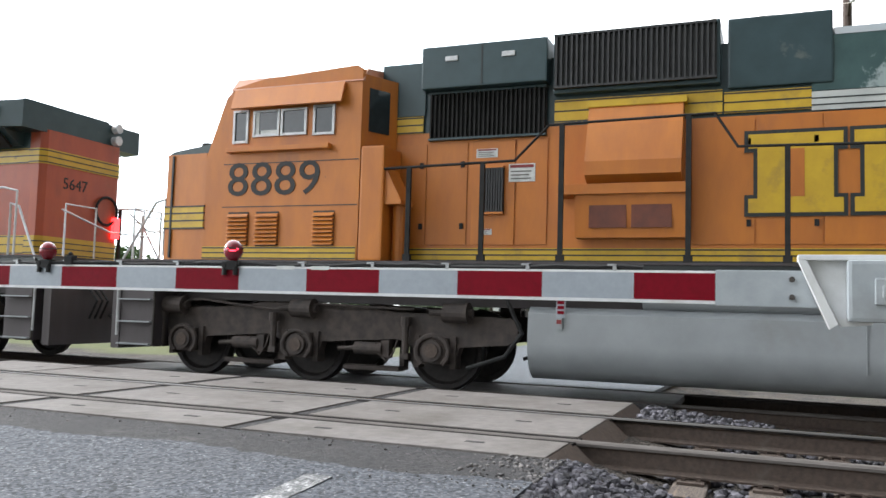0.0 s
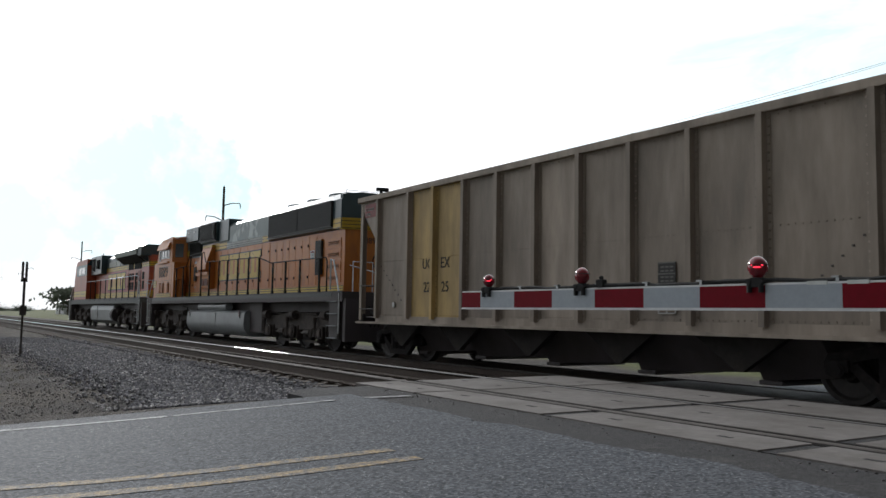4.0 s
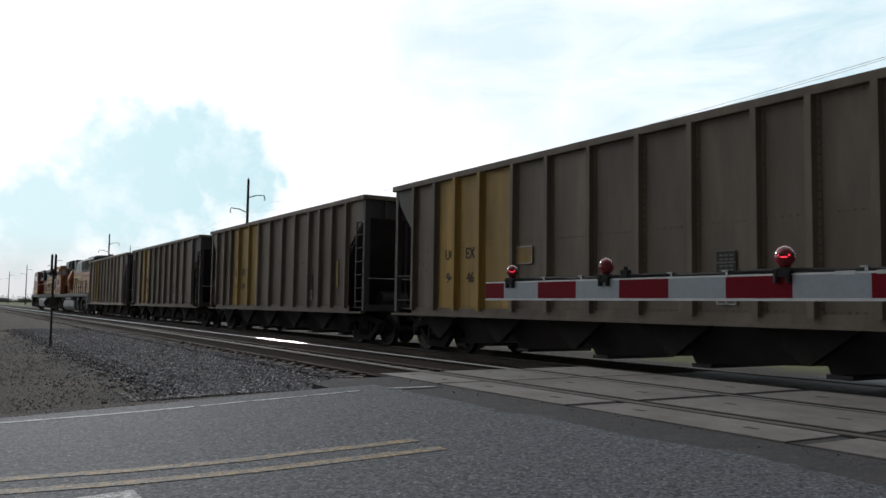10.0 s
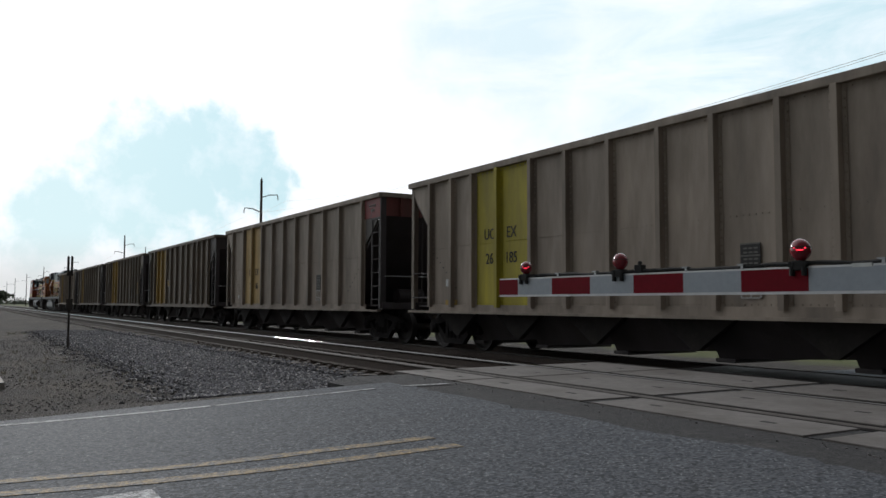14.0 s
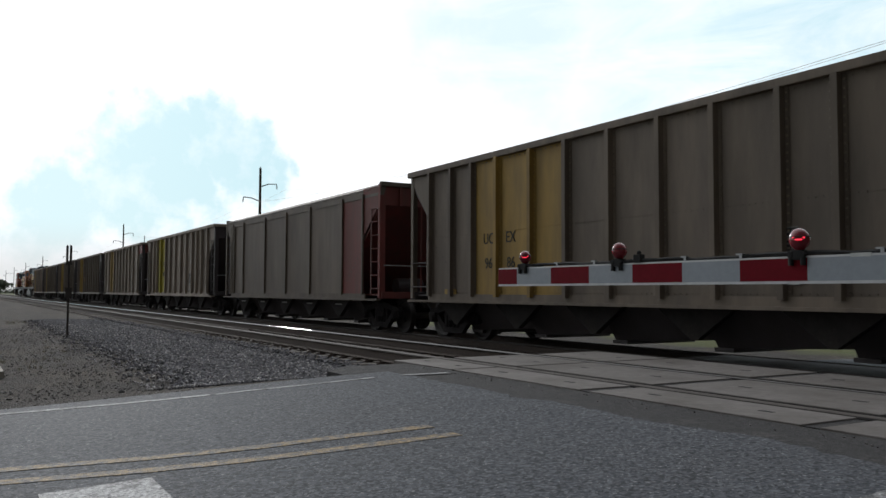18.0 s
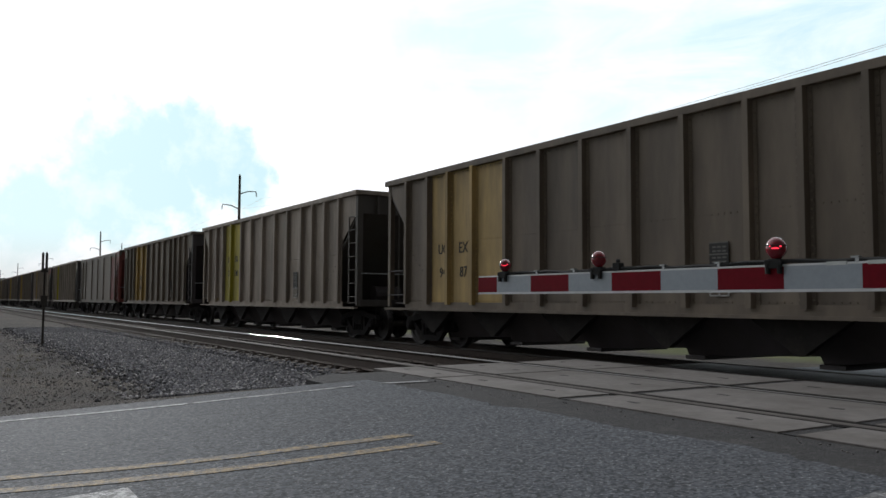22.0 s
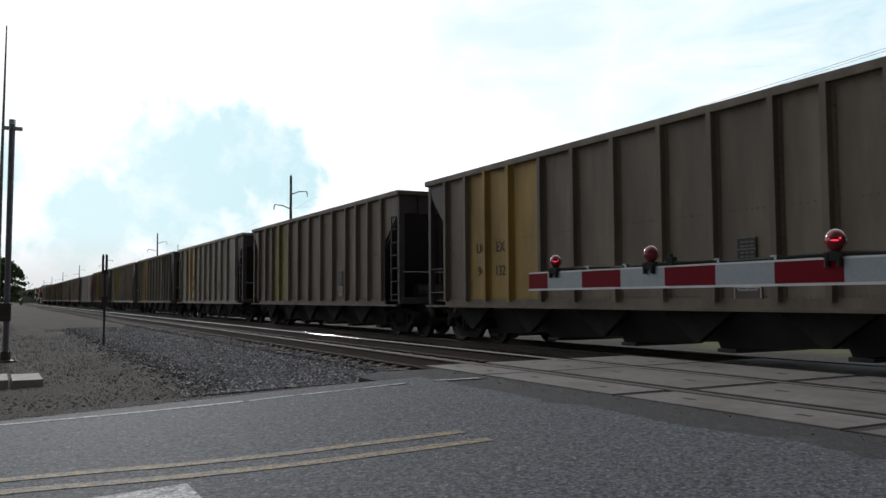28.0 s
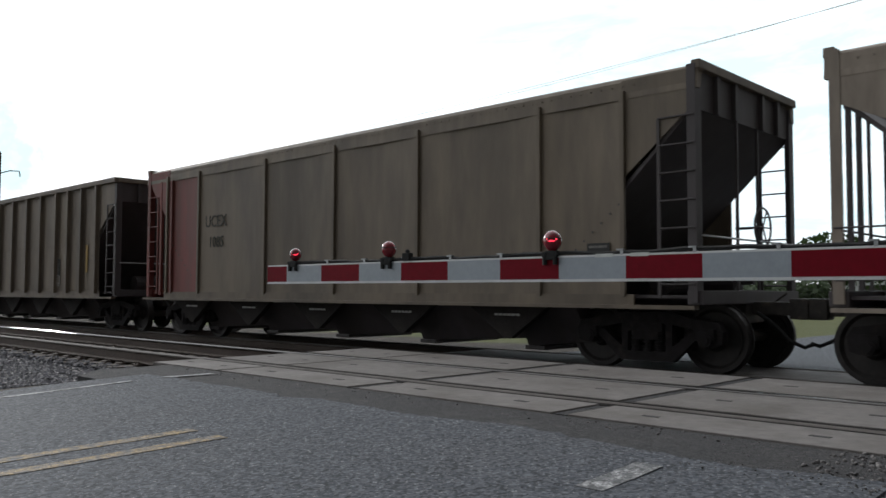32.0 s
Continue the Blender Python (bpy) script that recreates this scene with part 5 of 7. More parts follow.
    bw = put("brake_wheel", mesh_of("brake_wheel", lambda bm: (bmesh.ops.create_circle(bm, segments=20, radius=0.28, matrix=Matrix.Rotation(radians(90), 4, "X")), [rod(bm, (0.28 * math.cos(a), 0, 0.28 * math.sin(a)), (0.28 * math.cos(a + 0.4), 0, 0.28 * math.sin(a + 0.4)), 0.016, 6) for a in [i * 0.3927 for i in range(16)]],
                                                               [rod(bm, (0, 0, 0), (0.28 * math.cos(a), 0, 0.28 * math.sin(a)), 0.011, 6) for a in [i * 1.0472 for i in range(6)]], rod(bm, (0, 0, 0), (0, 0.4, 0), 0.02, 6))), END_BLACK, car, pose(0.30, -LEN - 0.05, 2.0))
    put("heap_load", mesh_of("heap_load", load_mesh, True), mat_coal, car, label="dark coal load below the chord")
    ink = ink or INK
    for s, y, z, h in marks:
        write(s, -HALF + 0.010, -y, z, h, ink, car, 0.9)
    for kind, s, z, w, h, m in extra:
        bd = put("panel_mark", mesh_of(("mark", w, h), lambda bm: box(bm, -0.010, 0.0, -w / 2, w / 2, -h / 2, h / 2)), m, car, pose(-HALF - 0.002, -s, z))
        if kind == "bars":
            rows = int(h / 0.10)
            for r in range(rows):
                for c, f in ((0.22, 0.19), (-0.2, 0.2)):
                    put("label_bar", mesh_of(("bar", w, f), lambda bm: box(bm, -0.014, -0.008, -w * f, w * f, -0.016, 0.016)), INK_DIM, bd, pose(0, c * w, h / 2 - 0.05 - r * (h / rows)))
        elif kind == "board":       # stencil board: lines of small print above an empty framed field
            for r in range(3):
                for q in range(2):
                    put("label_bar", mesh_of("board_bar", lambda bm: [box(bm, -0.014, -0.008, -0.13 + 0.09 * e, -0.13 + 0.09 * e + 0.065, -0.012, 0.012) for e in range(3)]), INK_DIM, bd, pose(0, 0, 0.32 - r * 0.155 - q * 0.06))
            for z in (0.385, 0.215, 0.06, -0.10, -0.32, -0.385):
                put("label_frame", mesh_of("board_line", lambda bm: box(bm, -0.013, -0.008, -0.17, 0.17, -0.010, 0.010)), INK_WHITE if z < 0 else INK_DIM, bd, pose(0, 0, z))
            for y in (-0.165, 0.0, 0.165):
                put("label_frame", mesh_of("board_edge", lambda bm: box(bm, -0.013, -0.008, -0.012, 0.012, -0.39, -0.10)), INK_WHITE, bd, pose(0, y, 0))
            put("faded_field", mesh_of("board_field", lambda bm: box(bm, -0.012, -0.008, -0.15, 0.15, -0.37, -0.12)), GREY_CAR, bd)
        elif kind == "frame":
            put("label_frame", mesh_of(("lframe", w, h), lambda bm: (box(bm, -0.016, -0.008, -w / 2, w / 2, h / 2 - 0.02, h / 2), box(bm, -0.016, -0.008, -w / 2, w / 2, -h / 2, -h / 2 + 0.02),
                                                                    box(bm, -0.016, -0.008, -w / 2, -w / 2 + 0.02, -h / 2, h / 2), box(bm, -0.016, -0.008, w / 2 - 0.02, w / 2, -h / 2, h / 2))), INK_WHITE, bd)
    return car


mat_coal = mat("coal", (0.02, 0.02, 0.02), (0.035, 0.034, 0.033), 0.7, scale=12, bump=0.9, fine=25)


def load_mesh(bm):
    g = bmesh.ops.create_grid(bm, x_segments=10, y_segments=40, size=1, matrix=Matrix.Translation((0, -LEN / 2, 3.35)) @ Matrix.Diagonal((HALF - 0.09, LEN / 2 - 0.95, 1, 1)))
    for v in g["verts"]:
        v.co.z += 0.22 * noise.noise(v.co * 0.7) + 0.25 * (1 - (v.co.x / HALF) ** 2)
    r = bmesh.ops.extrude_face_region(bm, geom=list(bm.faces))
    bmesh.ops.translate(bm, verts=[v for v in r["geom"] if isinstance(v, bmesh.types.BMVert)], vec=(0, 0, -0.1))
    bmesh.ops.recalc_face_normals(bm, faces=bm.faces)


def two_marks(s1, s2, n1, n2, z=2.23, h=0.225):
    s1, s2 = (3.20, 3.93) if s1 == 3.1 else (3.43, 4.24) if s1 == 3.42 else (s1 + 0.05, s2 - 0.05)
    return [("UC", s1, z, h), ("EX", s2, z, h), (n1, s1, z - 0.52, h), (n2, s2, z - 0.52, h)]


TABLE = ("board", 10.1, 1.56, 0.34, 0.78, INK)
TABLE_BACK = ("board", 10.72, 1.60, 0.34, 0.78, INK)
SMALL = ("plain", 1.75, 1.32, 0.10, 0.12, LABEL_WHITE)
WEIGHT = [("LT WT", 3.15, 1.12, 0.09), ("49800", 4.05, 1.12, 0.09)]
CARS = []
SPEC = [
    dict(style="wide", body=LIGHT_CAR, accents={1: TAN_PANEL, 2: TAN_PANEL}, marks=two_marks(3.1, 4.3, "22", "25"), tail_mat=END_BLACK, extra=(TABLE, SMALL, ("plain", 0.60, 3.68, 0.74, 0.34, SIGN_RED)), rot=True,
         label="light grey ribbed hopper car with tan panels and red corner"),
    dict(style="wide", body=GREY_CAR, accents={1: TAN_PANEL, 2: TAN_PANEL}, marks=two_marks(3.1, 4.35, "22", "21") + WEIGHT, lead_panel=DARK_CAR, extra=(TABLE, SMALL),
         label="grey-brown ribbed coal hopper car with two tan lettered panels"),
    dict(style="ribbed", body=GREY_CAR, accents={2: GOLD_PANEL, 3: GOLD_PANEL, 4: GOLD_PANEL}, marks=two_marks(3.42, 4.42, "96", "074"), lead_panel=GREY_CAR, extra=(TABLE_BACK, ("plain", 12.7, 1.95, 0.12, 0.75, GOLD_PANEL)), ink=INK_FADED,
         label="brown-grey ribbed coal hopper car with three gold panels"),
    dict(style="ribbed", body=GREY_CAR, accents={1: GOLD_PANEL, 2: GOLD_PANEL, 3: GOLD_PANEL}, marks=two_marks(2.5, 3.42, "94", "46"), lead_panel=DARK_CAR, extra=(TABLE, ("frame", 5.3, 2.1, 0.5, 0.35, GOLD_PANEL)),
         label="weathered ribbed coal hopper car with worn yellow panels"),
    dict(style="wide", body=LIGHT_CAR, accents={1: TAN_PANEL, 2: TAN_PANEL}, marks=two_marks(3.1, 4.35, "25", "86"), extra=(TABLE, SMALL, ("plain", LEN - 0.53, 3.66, 0.98, 0.54, SIGN_RED)), tail_panel=DARK_CAR, upper=RED_CAR,
         label="light grey ribbed hopper car with tan panels, red trailing end"),
    dict(style="ribbed", body=LIGHT_CAR, accents={2: BRIGHT_PANEL, 3: BRIGHT_PANEL}, marks=two_marks(3.42, 4.40, "26", "185", 2.55), extra=(TABLE, ("plain", 1.75, 1.55, 0.16, 0.16, LABEL_WHITE), ("plain", 1.9, 1.1, 0.5, 0.12, GOLD_PANEL)),
         label="clean light grey ribbed coal hopper car with bright yellow panels"),
    dict(style="smooth", body=SMOOTH_CAR, accents={5: RED_CAR}, marks=[], tail_mat=RED_CAR, tail_panel=RED_CAR, extra=(), label="grey-brown smooth-sided coal hopper car with dark red trailing end"),
    dict(style="ribbed", body=GREY_CAR, accents={2: GOLD_PANEL, 3: GOLD_PANEL, 4: GOLD_PANEL}, marks=two_marks(3.42, 4.42, "96", "86"), extra=(TABLE_BACK, ("plain", 1.9, 1.1, 0.5, 0.12, GOLD_PANEL)), ink=INK_FADED,
         label="brown-grey ribbed coal hopper car with gold panels and faded marks"),
    dict(style="ribbed", body=LIGHT_CAR, accents={2: BRIGHT_PANEL, 3: BRIGHT_PANEL}, marks=two_marks(3.42, 4.42, "26", "540", 2.6), extra=(TABLE, ("plain", 1.9, 1.1, 0.5, 0.12, GOLD_PANEL)), tail_mat=DARK_CAR,
         label="light grey ribbed coal hopper car with bright yellow panels"),
    dict(style="ribbed", body=GREY_CAR, accents={1: TAN_PANEL, 2: TAN_PANEL, 3: TAN_PANEL}, marks=two_marks(2.5, 3.42, "94", "87"), extra=(TABLE,), tail_mat=DARK_CAR,
         label="grey ribbed coal hopper car with broad tan panels"),
    dict(style="wide", body=PALE_CAR, accents={1: SAND_PANEL, 2: SAND_PANEL}, marks=two_marks(3.1, 4.35, "2", "83") + WEIGHT, lead_panel=DARK_CAR, extra=(TABLE, ("plain", 0.62, 3.68, 0.70, 0.32, SIGN_RED)), rot=True,
         label="grey-brown ribbed hopper car with tan panels and red patch"),
    dict(style="ribbed", body=GREY_CAR, accents={2: GREEN_PANEL, 3: GREEN_PANEL}, marks=[], extra=(TABLE,), label="dusty grey ribbed coal hopper car with faded olive panels"),
    dict(style="ribbed", body=GREY_CAR, accents={1: GOLD_PANEL, 2: GOLD_PANEL, 3: GOLD_PANEL}, marks=two_marks(2.5, 3.42, "94", "132", 2.2), lead_panel=DARK_CAR, extra=(TABLE, ("frame", 10.1, 1.12, 0.5, 0.2, DARK_CAR)), ink=INK_FADED,
         label="brown-grey ribbed coal hopper car with three gold panels"),
    dict(style="ribbed", body=GREY_CAR, accents={2: GOLD_PANEL, 3: GOLD_PANEL, 4: GOLD_PANEL}, marks=two_marks(3.42, 4.42, "96", "27"), extra=(TABLE_BACK, ("plain", 12.7, 1.95, 0.12, 0.75, GOLD_PANEL)), ink=INK_FADED,
         label="grey ribbed hopper car with gold panels and yellow corner bar"),
    dict(style="smooth", body=TAUPE_CAR, accents={0: RED_CAR}, marks=[("UCEX", 3.12, 2.62, 0.26), ("1085", 3.16, 2.16, 0.24)], lead_mat=RED_CAR, lead_panel=RED_CAR, extra=(("bars", 13.0, 1.6, 0.36, 0.3, INK), ("frame", 10.9, 1.35, 0.9, 0.14, LIGHT_CAR), ("plain", 8.0, 0.96, 0.5, 0.1, TAN_PANEL)), ink=INK_FADED,
         label="grey-brown smooth-sided coal hopper car with faded red leading end"),
    dict(style="smooth", body=LIGHT_CAR, accents={}, marks=[], extra=(), low_lead=True, label="light brownish smooth-sided coal hopper car with rounded chord"),
]
for i, sp in enumerate(SPEC):
    rot = sp.pop("rot", False)
    if sp.get("low_lead"):      # the last car is of a lower series
        TOP = 3.86
        MESHES.clear()
    car = make_hopper(i + 1, **sp)
    if rot:
        write("ROTARY", -HALF - 0.02, -0.50, 3.71, 0.075, INK_WHITE, car)
        write("END", -HALF - 0.02, -0.42, 3.59, 0.075, INK_WHITE, car)
    if i == 4:
        write("ROTARY", -HALF - 0.02, -(LEN - 0.5), 3.72, 0.075, INK_WHITE, car)
        write("END", -HALF - 0.02, -(LEN - 0.5), 3.60, 0.075, INK_WHITE, car)
    if i == 2:
        write("UCEX", 0.7, -LEN - 0.035, 3.5, 0.16, INK_WHITE, car, end=True)
    CARS.append(car)


# ------------------------------------------------------------------ locomotives
def loco_truck(loco, ys, flip=False):
    """A three-axle truck with cast frame, axle boxes, cylinders and chains."""
    c = sum(ys) / 3
    a, b = max(ys) + 1.12, min(ys) - 0.75
    if flip:
        a, b = max(ys) + 0.75, min(ys) - 0.55
    t = quick("truck", lambda bm: (box(bm, -0.95, 0.95, -c - 0.4, -c + 0.4, 0.55, 1.0, 0.05), box(bm, -0.9, 0.9, -c - 1.1, -c - 0.8, 0.5, 0.8), box(bm, -0.9, 0.9, -c + 0.8, -c + 1.1, 0.5, 0.8)), LOCO_TRUCK, loco, "grimy three-axle truck")
    for sx in (-1, 1):
        def frame_fill(bm, sx=sx):
            top = [(-a + 0.1, 0.98), (-a, 0.92), (-a, 0.72), (-a + 0.12, 0.64)]
            low = []
            for y in sorted(ys, reverse=True):
                low += [(-y - 0.34, 0.58), (-y - 0.26, 0.34), (-y + 0.26, 0.34), (-y + 0.34, 0.58), (-y + 0.55, 0.66)]
            pts = top + low + [(-b, 0.66), (-b, 0.98), (-c + 1.35, 1.02), (-c + 0.7, 1.10), (-c - 0.7, 1.10), (-c - 1.35, 1.02)]
            prism(bm, pts, "x", sx * 1.0, sx * 1.16)
        quick("side_frame", frame_fill, LOCO_TRUCK, t)
        for y in ys:
            bx = quick("axle_box", lambda bm, y=y, sx=sx: (box(bm, sx * 1.10, sx * 1.26, -y - 0.20, -y + 0.20, 0.36, 0.70, 0.03), rod(bm, (sx * 1.25, -y, 0.53), (sx * 1.31, -y, 0.53), 0.14, 16)), LOCO_TRUCK, t)
            quick("axle_cap", lambda bm, y=y, sx=sx: rod(bm, (sx * 1.305, -y, 0.53), (sx * 1.325, -y, 0.53), 0.095, 14), RAIL_SIDE, bx, "rusty round cap")
            quick("pedestal_arch", lambda bm, y=y, sx=sx: pipe(bm, [(sx * 1.275, -y + 0.23 * math.cos(t_), 0.52 + 0.21 * math.sin(t_)) for t_ in [radians(-50 + 28 * i) for i in range(11)]], 0.034, 6), LOCO_TRUCK, bx, "worn cast arch round the axle box")
            quick("spring_strut", lambda bm, y=y, sx=sx: (rod(bm, (sx * 1.25, -y + 0.40, 0.46), (sx * 1.25, -y + 0.40, 0.92), 0.045, 10), rod(bm, (sx * 1.25, -y + 0.40, 0.84), (sx * 1.25, -y + 0.40, 0.96), 0.07, 10), box(bm, sx * 1.18, sx * 1.29, -y + 0.34, -y + 0.46, 0.40, 0.48, 0.01)), LOCO_TRUCK, bx)
            for q in (-0.26, 0.26):
                quick("pedestal_liner", lambda bm, y=y, sx=sx, q=q: box(bm, sx * 1.0, sx * 1.2, -y + q - 0.04, -y + q + 0.04, 0.30, 0.72), LOCO_TRUCK, bx)
        for y in (ys[0] + 0.98, ys[1] + 1.0):
            cy = quick("brake_cylinder", lambda bm, y=y, sx=sx: (rod(bm, (sx * 1.22, -y - 0.32, 0.52), (sx * 1.22, -y + 0.1, 0.52), 0.085, 14), rod(bm, (sx * 1.22, -y + 0.1, 0.52), (sx * 1.22, -y + 0.36, 0.5), 0.03, 8),
                                                                 box(bm, sx * 1.12, sx * 1.26, -y - 0.42, -y - 0.30, 0.40, 0.64, 0.02)), LOCO_TRUCK, t)
            quick("brake_shoe", lambda bm, y=y, sx=sx: (box(bm, sx * 0.66, sx * 0.82, -y - 0.45, -y - 0.38, 0.22, 0.6), box(bm, sx * 0.9, sx * 1.1, -y - 0.5, -y + 0.35, 0.22, 0.28)), LOCO_TRUCK, cy)
        for y in (ys[0] - 0.2, ys[1] + 0.05, ys[2] + 0.3):
            quick("damper", lambda bm, y=y, sx=sx: (rod(bm, (sx * 1.24, -y - 0.15, 1.03), (sx * 1.24, -y + 0.15, 1.03), 0.125, 16), rod(bm, (sx * 1.24, -y - 0.19, 1.03), (sx * 1.24, -y - 0.15, 1.03), 0.14, 16), rod(bm, (sx * 1.24, -y - 0.24, 1.03), (sx * 1.24, -y - 0.19, 1.03), 0.06, 10), rod(bm, (sx * 1.24, -y + 0.15, 1.03), (sx * 1.24, -y + 0.36, 1.03), 0.04, 8)), LOCO_TRUCK, t)
        quick("sand_pipe", lambda bm, sx=sx: pipe(bm, [(sx * 1.2, -ys[0] + 0.5, 1.08), (sx * 1.22, -ys[0] - 0.3, 1.12), (sx * 1.24, -ys[1] + 0.4, 1.0), (sx * 1.22, -ys[1] - 0.2, 1.1), (sx * 1.22, -ys[2] + 0.3, 1.06)], 0.018), LOCO_TRUCK, t)
        for y in (ys[1] - 0.45, ys[2] - 0.5):
            quick("safety_chain", lambda bm, y=y, sx=sx: pipe(bm, [(sx * 1.27, -y, 0.66), (sx * 1.27, -y + 0.06, 0.48), (sx * 1.27, -y + 0.16, 0.36), (sx * 1.27, -y + 0.28, 0.46), (sx * 1.27, -y + 0.32, 0.6)], 0.014, 5), LOCO_TRUCK, t)
    for y in ys:
        add_axle(t, -y, 0.53)
    return t


def steps(loco, s, way, silver=True):
    """Corner steps with their stanchions; way 1: leading end, -1: trailing end."""
    st = quick("step_well", lambda bm: [box(bm, -1.46, -1.0, -s - 0.32, -s + 0.32, 0.40, 1.5)] + [box(bm, 1.0, 1.46, -s - 0.32, -s + 0.32, 0.40, 1.5)], END_BLACK, loco, "black step well")
    for k in range(4):
        quick("step", lambda bm, k=k: [box(bm, sx * 1.44, sx * 1.56, -s - 0.30, -s + 0.30, 0.42 + k * 0.33, 0.44 + k * 0.33) for sx in (-1, 1)], TANK_GREY, st, "bright worn step edge")
    quick("end_stanchion", lambda bm: [pipe(bm, [(sx * 1.5, -s - 0.33, 0.42), (sx * 1.5, -s - 0.33, 1.7)], 0.022) for sx in (-1, 1)], TRUCK_GREY, st)
    quick("grab_iron", lambda bm: [pipe(bm, [(sx * 1.5, -s + 0.35 * way, 0.55), (sx * 1.5, -s + 0.36 * way, 1.6), (sx * 1.42, -s - 0.2 * way, 2.55), (sx * 1.42, -s - 0.38 * way, 2.6), (sx * 1.42, -s - 0.38 * way, 1.75)], 0.022) for sx in (-1, 1)], SILVER if silver else BLACK, st, "bright bent grab rail")


def slab(loco, name, s0, s1, z0, z1, half, m, label="", bevel=0.0):
    return quick(name, lambda bm: box(bm, -half, half, -s1, -s0, z0, z1, bevel), m, loco, label)


def plate(parent, name, s0, s1, z0, z1, x, m, label="", t=0.012):
    """A thin piece on both long sides, x metres from the middle."""
    return quick(name, lambda bm: [box(bm, sx * (x - 0.002), sx * (x + t), -s1, -s0, z0, z1) for sx in (-1, 1)], m, parent, label)


def stripes_on(loco, s0, s1, z0, z1, x, m=None):
    y = plate(loco, "yellow_stripe", s0, s1, z0, z1, x, m or YELLOW)
    for z in (z0 + 0.015, (z0 + z1) / 2, z1 - 0.02):
        plate(y, "pin_line", s0, s1, z - 0.009, z + 0.009, x + 0.012, BLACK_LINE, t=0.004)


def slats(loco, s0, s1, z0, z1, x, n, m=None, frame_mat=None):
    g = plate(loco, "grille", s0, s1, z0, z1, x, m or GRILLE, "dark slatted grille", t=0.02)
    for k in range(n):
        s = s0 + (s1 - s0) * (k + 0.5) / n
        quick("slat", lambda bm, s=s: [box(bm, sx * (x + 0.015), sx * (x + 0.07), -s - 0.012, -s + 0.012, z0 + 0.03, z1 - 0.03) for sx in (-1, 1)], m or GRILLE, g)
    for z in (z0, z1 - 0.03):
        quick("grille_frame", lambda bm, z=z: [box(bm, sx * x, sx * (x + 0.075), -s1, -s0, z, z + 0.03) for sx in (-1, 1)], frame_mat or GREEN, g)
    return g


def hood_doors(loco, s0, s1, z0, z1, x, n, m, gap=0.012):
    w = (s1 - s0) / n
    for k in range(n):
        d = plate(loco, "hood_door", s0 + k * w + gap, s0 + (k + 1) * w - gap, z0, z1, x, m, t=0.016)
        for z in (z0 + 0.25, z1 - 0.3):
            quick("latch", lambda bm, k=k, z=z: [box(bm, sx * (x + 0.014), sx * (x + 0.04), -(s0 + (k + 1) * w - 0.10), -(s0 + (k + 1) * w - 0.05), z - 0.04, z + 0.04) for sx in (-1, 1)], BLACK, d)


def handrail(loco, pts, posts, x, m_rail, m_post, foot=1.68):
    quick("hand_rail", lambda bm: [pipe(bm, [(sx * x, -s, z) for s, z in pts], 0.019, 8) for sx in (-1, 1)], m_rail, loco)
    for s, z in posts:
        quick("stanchion", lambda bm, s=s, z=z: [(box(bm, sx * x - 0.022, sx * x + 0.022, -s - 0.03, -s + 0.03, foot - 0.12, z), box(bm, sx * x - 0.03, sx * x + 0.03, -s - 0.05, -s + 0.05, foot - 0.14, foot + 0.1)) for sx in (-1, 1)], m_post, loco)


def block_letters(loco, s0, s1, z0, z1, x, n, name="emblem_block"):
    """Large outlined shapes in place of the painted company letters."""
    w = (s1 - s0) / n
    for k in range(n):
        a, b = s0 + k * w + 0.05 * w, s0 + (k + 1) * w - 0.05 * w
        for sx in (-1, 1):
            def block(bm, g, d0, d1, a=a, b=b, sx=sx):
                def at(u, v):
                    return (-(a + (b - a) * u), z0 + (z1 - z0) * v)
                gu, gv = g / (b - a), g / (z1 - z0)
                pts = [(-gu, -gv), (1 + gu, -gv), (1 + gu, 0.18 + gv), (0.90 + gu, 0.18 + gv), (0.90 + gu, 0.82 - gv), (1 + gu, 0.82 - gv), (1 + gu, 1 + gv), (-gu, 1 + gv),
                       (-gu, 0.82 - gv), (0.10 - gu, 0.82 - gv), (0.10 - gu, 0.18 + gv), (-gu, 0.18 + gv)]
                prism(bm, [at(u, v) for u, v in pts], "x", sx * (x + d0), sx * (x + d1))
            o = quick(name, lambda bm: block(bm, 0.045, 0.0, 0.018), BLACK_LINE, loco, "dark outline of a large painted shape")
            quick("emblem_fill", lambda bm: block(bm, 0.0, 0.014, 0.024), YELLOW, o, "yellow painted shape")
            quick("emblem_slot", lambda bm, a=a, b=b, sx=sx: box(bm, sx * (x + 0.020), sx * (x + 0.028), -(a + (b - a) * 0.60), -(a + (b - a) * 0.44), z0 + (z1 - z0) * 0.2, z0 + (z1 - z0) * 0.8), ORANGE, o, "orange gap in the shape")


def tank_mesh(s0, s1, half, z0, z1):
    def fill(bm):
        pts = []
        for i in range(9):
            a = radians(-90 + 90 * i / 8)
            pts.append((half - 0.38 + 0.38 * math.cos(a), z0 + 0.45 + 0.45 * math.sin(a)))
        pts += [(half - 0.02, z1 - 0.08), (half - 0.12, z1)]
        full = [(u, v) for u, v in pts] + [(-u, v) for u, v in reversed(pts)]
        prism(bm, [(u, v) for u, v in full], "y", -s1, -s0)
    return fill


